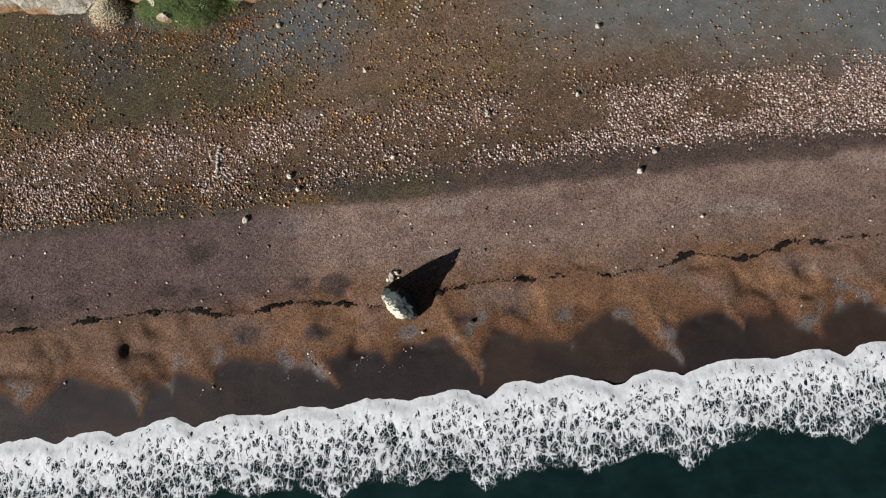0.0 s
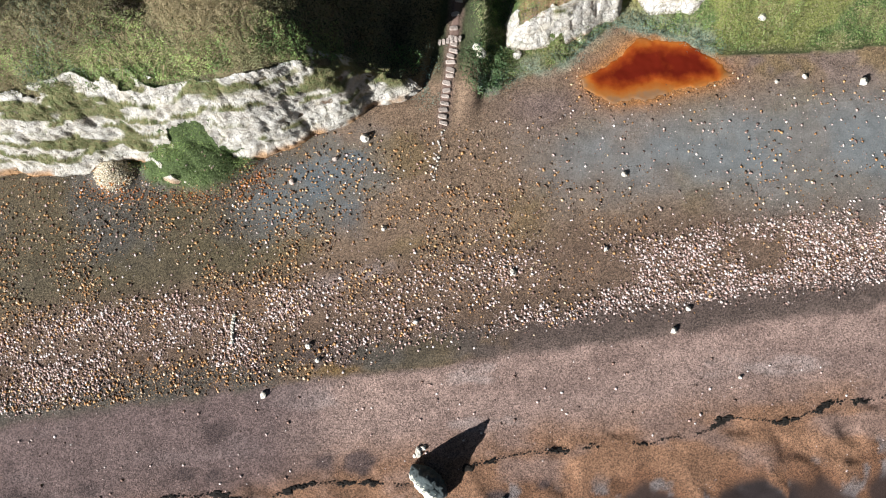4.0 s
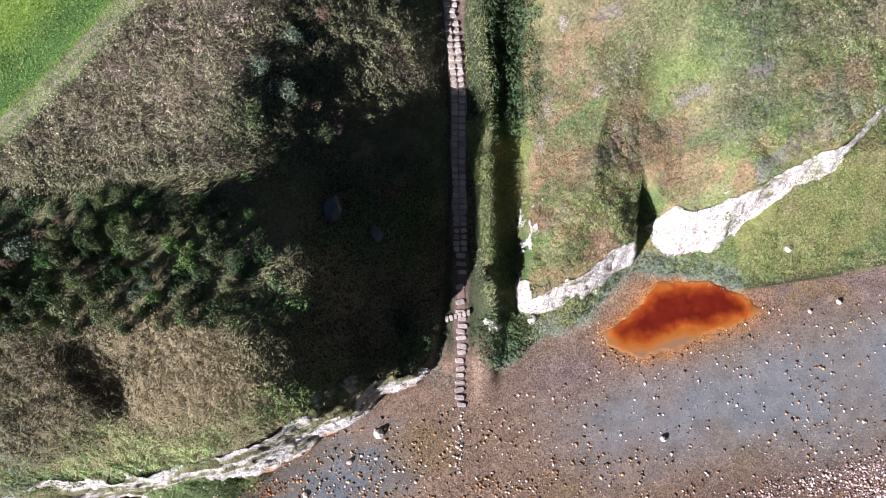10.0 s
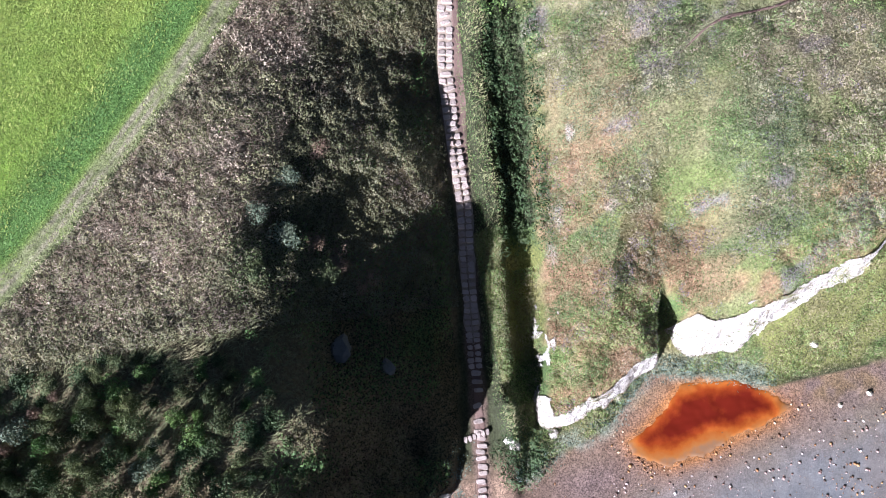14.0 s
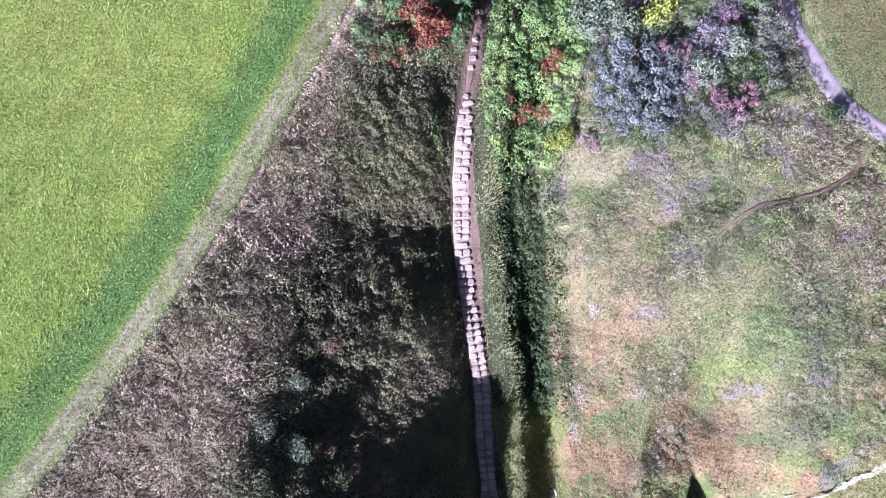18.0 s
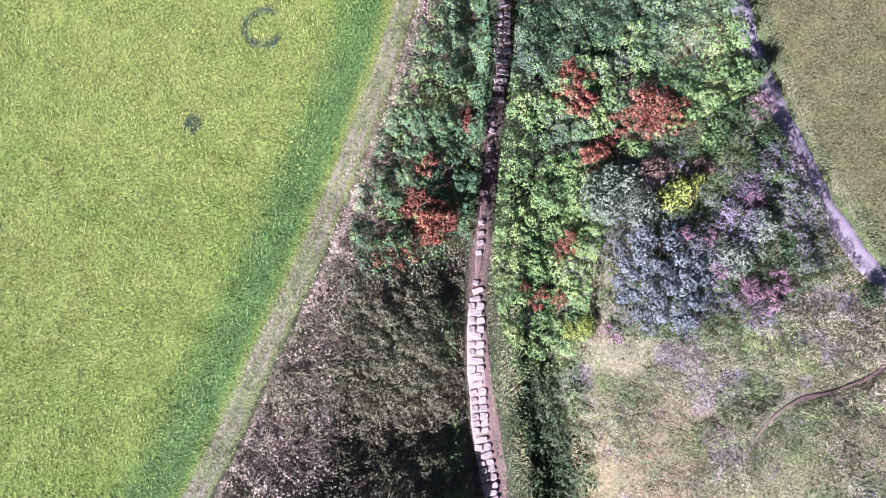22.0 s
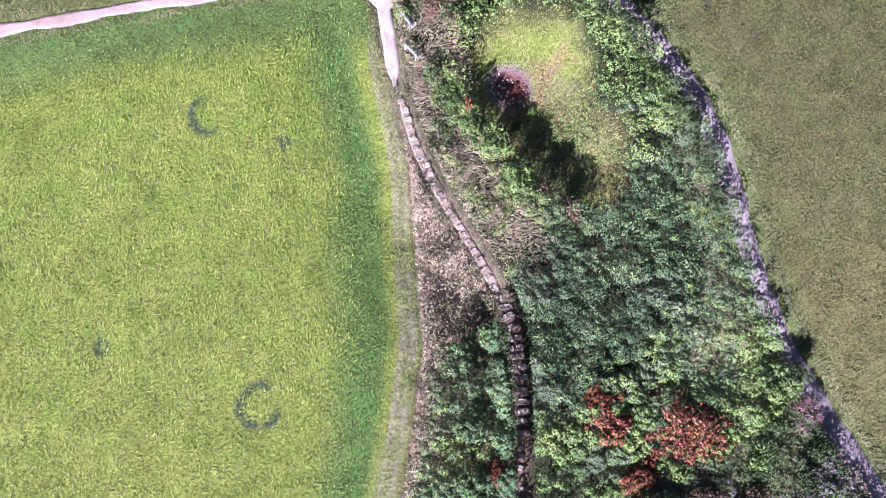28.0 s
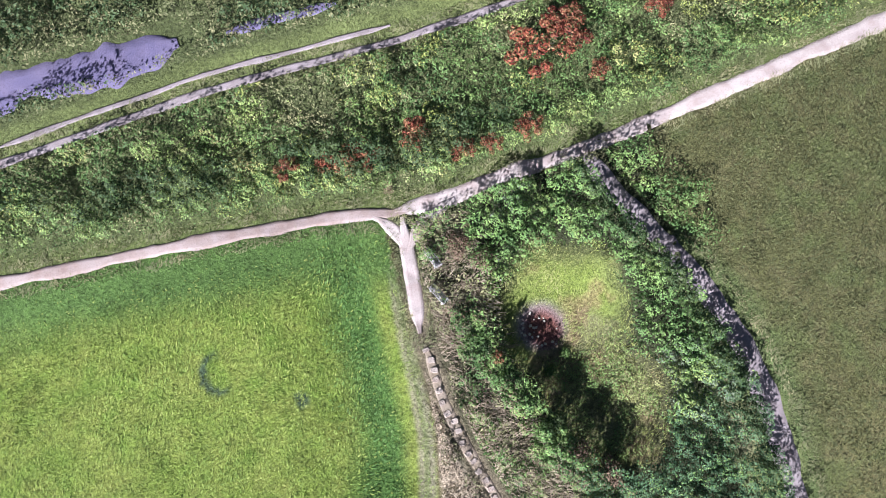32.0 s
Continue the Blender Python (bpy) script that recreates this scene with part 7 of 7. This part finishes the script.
def bush(rng, mat, leaves, leaf, lumps=7, broad=False, gaps=0.35):
    """A round shrub about two metres across: leaves over several lobes, on forked stems."""
    r = np.random.default_rng(rng.randrange(10 ** 6))
    lobes = [(rng.uniform(-0.55, 0.55), rng.uniform(-0.55, 0.55), rng.uniform(0.3, 0.75), rng.uniform(0.32, 0.55)) for _ in range(lumps)]
    lobes.append((0, 0, 0.55, 0.7))
    if broad:
        lobes = []
        for i in range(lumps):
            q, a = 0.9 * math.sqrt((i + 0.5) / lumps), i * 2.4 + rng.uniform(-0.3, 0.3)
            if rng.random() > gaps:
                lobes.append((q * math.cos(a), q * math.sin(a), 0.75 * math.sqrt(1 - q * q) - 0.1 + rng.uniform(-0.12, 0.12), rng.uniform(0.8, 1.5) / math.sqrt(lumps)))
    c, nrm = [], []
    for k, (lx, ly, lz, lr) in enumerate(lobes):
        n = leaves // len(lobes)
        d = r.normal(size=(n, 3)); d /= np.linalg.norm(d, axis=1)[:, None]
        d[:, 2] = np.abs(d[:, 2]) - 0.25 * (r.random(n) < 0.3)
        rad = lr * (0.75 + 0.3 * r.random(n)) * (0.85 + 0.35 * fractal(d[:, 0] * 2 + k, d[:, 1] * 2, 0.8, 251 + k, 2))
        c.append(np.array([lx, ly, lz]) + d * rad[:, None]); nrm.append(d + r.normal(0, 0.5, (n, 3)))
    c, nrm = np.concatenate(c), np.concatenate(nrm)
    crown = quads("crown", c, nrm, r.uniform(leaf[0], leaf[1], len(c)), mat, r)
    bm = bmesh.new()
    for k in range(6):
        a = rng.uniform(0, 6.28)
        tip = Vector((0.5 * math.cos(a), 0.5 * math.sin(a), rng.uniform(0.5, 0.8)))
        m = tip.to_track_quat("Z", "Y").to_matrix().to_4x4()
        bmesh.ops.create_cone(bm, cap_ends=False, segments=5, radius1=0.045, radius2=0.012, depth=tip.length, matrix=Matrix.Translation(tip / 2) @ m)
    stems = bpy.data.meshes.new("trunk")
    bm.to_mesh(stems); bm.free()
    stems.materials.append(BARK)
    return crown, stems


def plant(kind, x, y, size, tall, rng, label, category="bush", group="", sink=0.1):
    crown, stems = rng.choice(kind)
    top = new("bush", crown)
    top.matrix_world = pose(x, y, float(height(np.array([x]), np.array([y]))[0]) - sink, 0, 0, rng.uniform(0, 360)) @ Matrix.Diagonal((size, size * rng.uniform(0.85, 1.15), tall, 1))
    tagged(top, label, category, group)
    st = new("trunk", stems)
    st.parent = top
    return top


def bushes():
    rng = random.Random(17)
    kinds = {
        "gorse": [bush(rng, GORSE, 1500, (0.035, 0.075), 9) for _ in range(4)],
        "dark": [bush(rng, DARK, 1300, (0.04, 0.08), 9) for _ in range(2)],
        "green": [bush(rng, GREEN, 1200, (0.045, 0.09), 9) for _ in range(3)],
        "brown": [bush(rng, BROWN_BUSH, 1000, (0.04, 0.08), 9) for _ in range(2)],
        "red": [bush(rng, RED, 1300, (0.04, 0.08), 26, True) for _ in range(4)],
        "pink": [bush(rng, PINK, 900, (0.03, 0.07), 16, True) for _ in range(3)],
        "lilac": [bush(rng, LILAC, 1200, (0.025, 0.055), 20, True) for _ in range(2)],
        "yellow": [bush(rng, YELLOW, 700, (0.05, 0.10)) for _ in range(2)],
        "silver": [bush(rng, SILVER, 8000, (0.020, 0.040), 70, True, 0.06)],
        "sage": [bush(rng, SAGE, 1000, (0.04, 0.08), 9) for _ in range(2)],
    }
    # the dense patch on the left headland
    placed = []
    tries = 0
    while len(placed) < 175 and tries < 9000:
        tries += 1
        x, y = rng.uniform(-42, -11), rng.uniform(44, 55.5)
        d = float(inside(np.array([x]), np.array([y]), BUSH_PATCH)[0])
        r = rng.uniform(0.45, 1.15)
        if d < 0.2 or any((x - a) ** 2 + (y - b) ** 2 < (0.62 * (r + c)) ** 2 for a, b, c in placed):
            continue
        placed.append((x, y, r))
        k = rng.choices(["gorse", "dark", "green", "brown", "sage"], [0.42, 0.32, 0.18, 0.03, 0.05])[0]
        words = {"gorse": "round olive-green gorse bush", "dark": "round dark green bush", "green": "leafy bright green bush", "brown": "half-dead browned bush", "sage": "grey-green rounded shrub"}[k]
        plant(kinds[k], x, y, r, rng.uniform(0.8, 1.9) * (0.5 if y > 53 or x > -14 else 0.8 if x > -18 else 1.1), rng, words + " in a dense headland patch", "bush", "bushes of the headland patch", 0.3)
    # valley shrubs that stand out by colour
    for k, x, y, r, h, words in (
            ("sage", 13.8, 84.0, 1.9, 2.2, "tall grey-green willow shrub in the thicket"), ("sage", 15.6, 82.2, 1.4, 1.8, "grey-green willow shrub in the thicket"), ("sage", 19.6, 77.6, 1.3, 1.4, "grey-green shrub beside the field path"), ("sage", 21.6, 79.0, 1.4, 1.4, "grey-green shrub beside the field path"),
            ("yellow", 17.8, 82.3, 1.3, 1.8, "bright yellow-green shrub among darker bushes"), ("yellow", 18.9, 82.8, 0.7, 1.4, "small yellow-green shrub among darker bushes"), ("yellow", 10.6, 76.6, 1.0, 1.0, "low yellow-green shrub at the thicket edge"),
            ("red", 19.4, 87.5, 1.0, 1.1, "red autumn bramble clump in green thicket"), ("red", 18.2, 87.8, 1.0, 1.1, "red autumn bramble clump in green thicket"), ("red", 17.0, 88.2, 0.9, 1.0, "red autumn bramble clump in green thicket"), ("red", 14.4, 90.4, 0.9, 1.2, "rust-red bramble clump in green thicket"),
            ("red", 14.8, 91.8, 0.7, 1.0, "rust-red bramble clump in green thicket"), ("red", 14.9, 86.9, 0.8, 1.1, "orange-red bramble clump in green thicket"), ("red", 3.4, 85.6, 0.9, 1.1, "red bramble clump beside the steps"), ("red", 2.6, 84.9, 0.8, 1.0, "red bramble clump beside the steps"),
            ("red", 0.6, 83.9, 0.8, 0.9, "russet bramble clump beside the verge"), ("red", 9.8, 78.6, 0.5, 0.9, "small red clump in bright green leaves"), ("red", 10.9, 81.5, 0.6, 0.9, "small red clump in bright green leaves"), ("red", 7.6, 80.2, 0.4, 0.8, "small red clump in bright green leaves"),
            ("red", 7.2, 91.0, 0.5, 0.9, "small red clump beside the steps"), ("pink", 24.6, 86.2, 0.9, 0.9, "faded pink willowherb clump by the path"), ("pink", 22.0, 80.9, 0.9, 1.0, "faded pink willowherb clump in scrub"), ("pink", 21.6, 75.8, 1.0, 0.9, "faded pink willowherb clump in scrub"),
            ("pink", 20.0, 75.4, 0.9, 0.8, "faded pink willowherb clump in scrub"), ("pink", 12.0, 75.4, 1.0, 0.7, "faded pink herbs at the thicket edge"), ("pink", 17.4, 79.9, 0.6, 1.4, "dull red shrub beside the silver bush"), ("pink", 18.6, 79.4, 0.6, 1.2, "dull red shrub beside the silver bush"),
            ("silver", 15.5, 78.0, 3.4, 2.3, "broad rounded silver-grey shrub in the thicket"), ("lilac", 20.9, 79.7, 1.7, 1.4, "grey-violet twiggy shrub beside the silver bush"), ("lilac", 21.9, 81.6, 1.3, 1.2, "grey-violet twiggy shrub beside the field path"), ("lilac", 19.8, 74.2, 1.1, 0.9, "grey-violet twiggy shrub in scrub"),
            ("sage", 15.0, 84.4, 1.8, 1.7, "dull grey-green shrub in the thicket"), ("sage", 13.6, 83.0, 1.2, 1.3, "dull grey-green shrub in the thicket"), ("pink", 18.9, 77.2, 0.9, 1.1, "faded pink willowherb beside the silver bush"), ("pink", 19.8, 76.2, 1.1, 1.0, "faded pink willowherb beside the silver bush"), ("pink", 20.6, 74.8, 1.0, 0.9, "faded pink willowherb clump in scrub"),
            ("red", 14.1, 91.0, 1.1, 1.3, "tall red and orange bramble in the thicket"), ("red", 14.4, 92.2, 0.7, 1.2, "tall red and orange bramble in the thicket"), ("red", 18.6, 88.2, 1.3, 1.3, "bright red bramble in the thicket"), ("brown", 17.6, 90.4, 1.5, 1.2, "ochre-brown dying bramble in the thicket"), ("brown", 18.9, 90.0, 1.2, 1.1, "ochre-brown dying bramble in the thicket"), ("red", 14.2, 86.8, 0.8, 1.2, "orange-red bramble in the thicket"),
            ("red", 3.1, 85.2, 1.1, 1.2, "red and orange bramble beside the steps"), ("red", 2.4, 86.4, 0.8, 1.2, "red and orange bramble beside the steps"), ("red", -0.1, 84.3, 0.8, 0.8, "orange-red bramble at the thicket edge"), ("red", 3.8, 88.6, 0.6, 1.2, "dark red bramble in the thicket"), ("red", 8.5, 79.2, 0.6, 1.0, "small red bramble clump in lush green"), ("red", 11.6, 81.9, 0.6, 1.0, "small red bramble clump in lush green"), ("red", 7.0, 90.6, 0.5, 1.1, "small red clump over the steps"),
            ("sage", -10.6, 60.6, 1.4, 0.7, "grey-green shrub among dry grass"), ("sage", -11.8, 62.0, 1.0, 0.8, "grey-green shrub among dry grass"), ("gorse", -9.2, 58.2, 1.3, 0.6, "olive shrub at the edge of the shade"), ("gorse", -12.6, 58.6, 1.2, 0.9, "olive shrub among dry grass"), ("brown", -7.6, 66.2, 1.0, 0.8, "browned shrub on the valley side"), ("sage", -9.8, 64.4, 1.1, 0.6, "grey-green shrub among dry grass"),
            ("yellow", 10.0, 76.4, 0.9, 0.9, "yellow-green clump at the thicket edge"),
            ("brown", 17.4, 84.2, 1.2, 1.6, "bare brown twiggy shrub in the thicket"), ("brown", 19.6, 83.6, 1.1, 1.4, "bare brown twiggy shrub in the thicket"), ("brown", -8.0, 58.8, 1.5, 0.6, "browned bush on the shaded slope"), ("brown", -6.6, 57.4, 1.3, 0.6, "browned bush on the shaded slope"), ("brown", -9.2, 60.2, 1.0, 0.6, "browned bush on the shaded slope"),
            ("dark", 25.2, 88.4, 0.9, 1.3, "dark green bush beside the field path"), ("dark", 24.4, 84.2, 1.0, 1.2, "dark green bush beside the field path"), ("dark", 22.8, 83.0, 1.1, 1.3, "dark green bush in path-side scrub"), ("dark", 24.6, 79.8, 0.9, 1.0, "dark green bush beside the field path"), ("dark", 23.4, 77.6, 1.0, 1.0, "dark green bush in path-side scrub"),
            ("dark", 26.8, 73.4, 0.9, 1.0, "dark green bush where two paths meet"), ("green", 21.2, 85.0, 1.2, 1.3, "green bush in path-side scrub"), ("green", 22.4, 86.6, 1.0, 1.2, "green bush in path-side scrub"), ("green", 24.0, 81.8, 0.9, 1.1, "green bush in path-side scrub"),
            ("dark", 14.3, 114.2, 1.0, 0.9, "dark bush shading the muddy hollow"), ("dark", 14.2, 112.4, 1.1, 1.0, "dark bush shading the muddy hollow"), ("dark", 14.8, 110.4, 1.0, 1.1, "dark bush shading the hollow"), ("dark", 15.7, 108.4, 1.0, 1.4, "dark bush shading the hollow"),
            ("dark", 16.2, 106.4, 1.0, 1.5, "dark bush shading the hollow"), ("brown", 16.6, 104.4, 1.0, 1.4, "brown bush at the hollow's lower end"), ("brown", 17.8, 102.8, 1.1, 1.3, "brown bush at the hollow's lower end"), ("brown", 15.8, 118.4, 1.0, 1.0, "brown bush beside the gravel path"), ("brown", 16.8, 116.8, 0.9, 1.0, "brown bush beside the gravel path"),
            ("green", 17.6, 109.4, 0.5, 0.7, "small green bush at the mud's edge"), ("green", 18.9, 109.9, 0.4, 0.5, "small green bush at the mud's edge"), ("red", 15.0, 111.4, 0.3, 0.9, "small red clump among dark bushes"),
            ("red", 12.6, 125.4, 0.8, 0.9, "red bramble clump on the bank"), ("red", 16.4, 125.2, 0.8, 0.9, "red bramble clump on the bank"), ("red", 18.4, 123.4, 0.6, 0.8, "red bramble clump on the bank"), ("red", 20.2, 122.9, 0.5, 0.7, "red bramble clump on the bank"), ("red", 22.6, 122.9, 0.6, 0.7, "red bramble clump on the bank"),
            ("red", 25.2, 127.2, 1.4, 0.9, "broad dark red bramble patch on the bank"), ("red", 27.2, 127.2, 1.2, 0.9, "broad dark red bramble patch on the bank"), ("red", 28.3, 124.2, 0.6, 0.7, "red bramble clump on the bank"), ("red", 8.6, 126.4, 0.6, 0.8, "red bramble clump on the bank"), ("red", 10.8, 125.8, 0.6, 0.8, "red bramble clump on the bank"),
            ("red", 33.0, 126.5, 0.9, 0.8, "red bramble clump on the bank"), ("brown", 13.4, 123.2, 0.4, 0.4, "russet clump beside the gravel path")):
        grow, lift = (1.5, -0.7) if k == "red" else (1.0, -0.4 if k in ("yellow", "pink", "sage", "lilac", "silver") else 0.1)
        plant(kinds[k], x, y, r * grow, h, rng, words, "shrub" if k in ("silver", "sage", "yellow", "lilac") else "bush", sink=lift)


bushes()
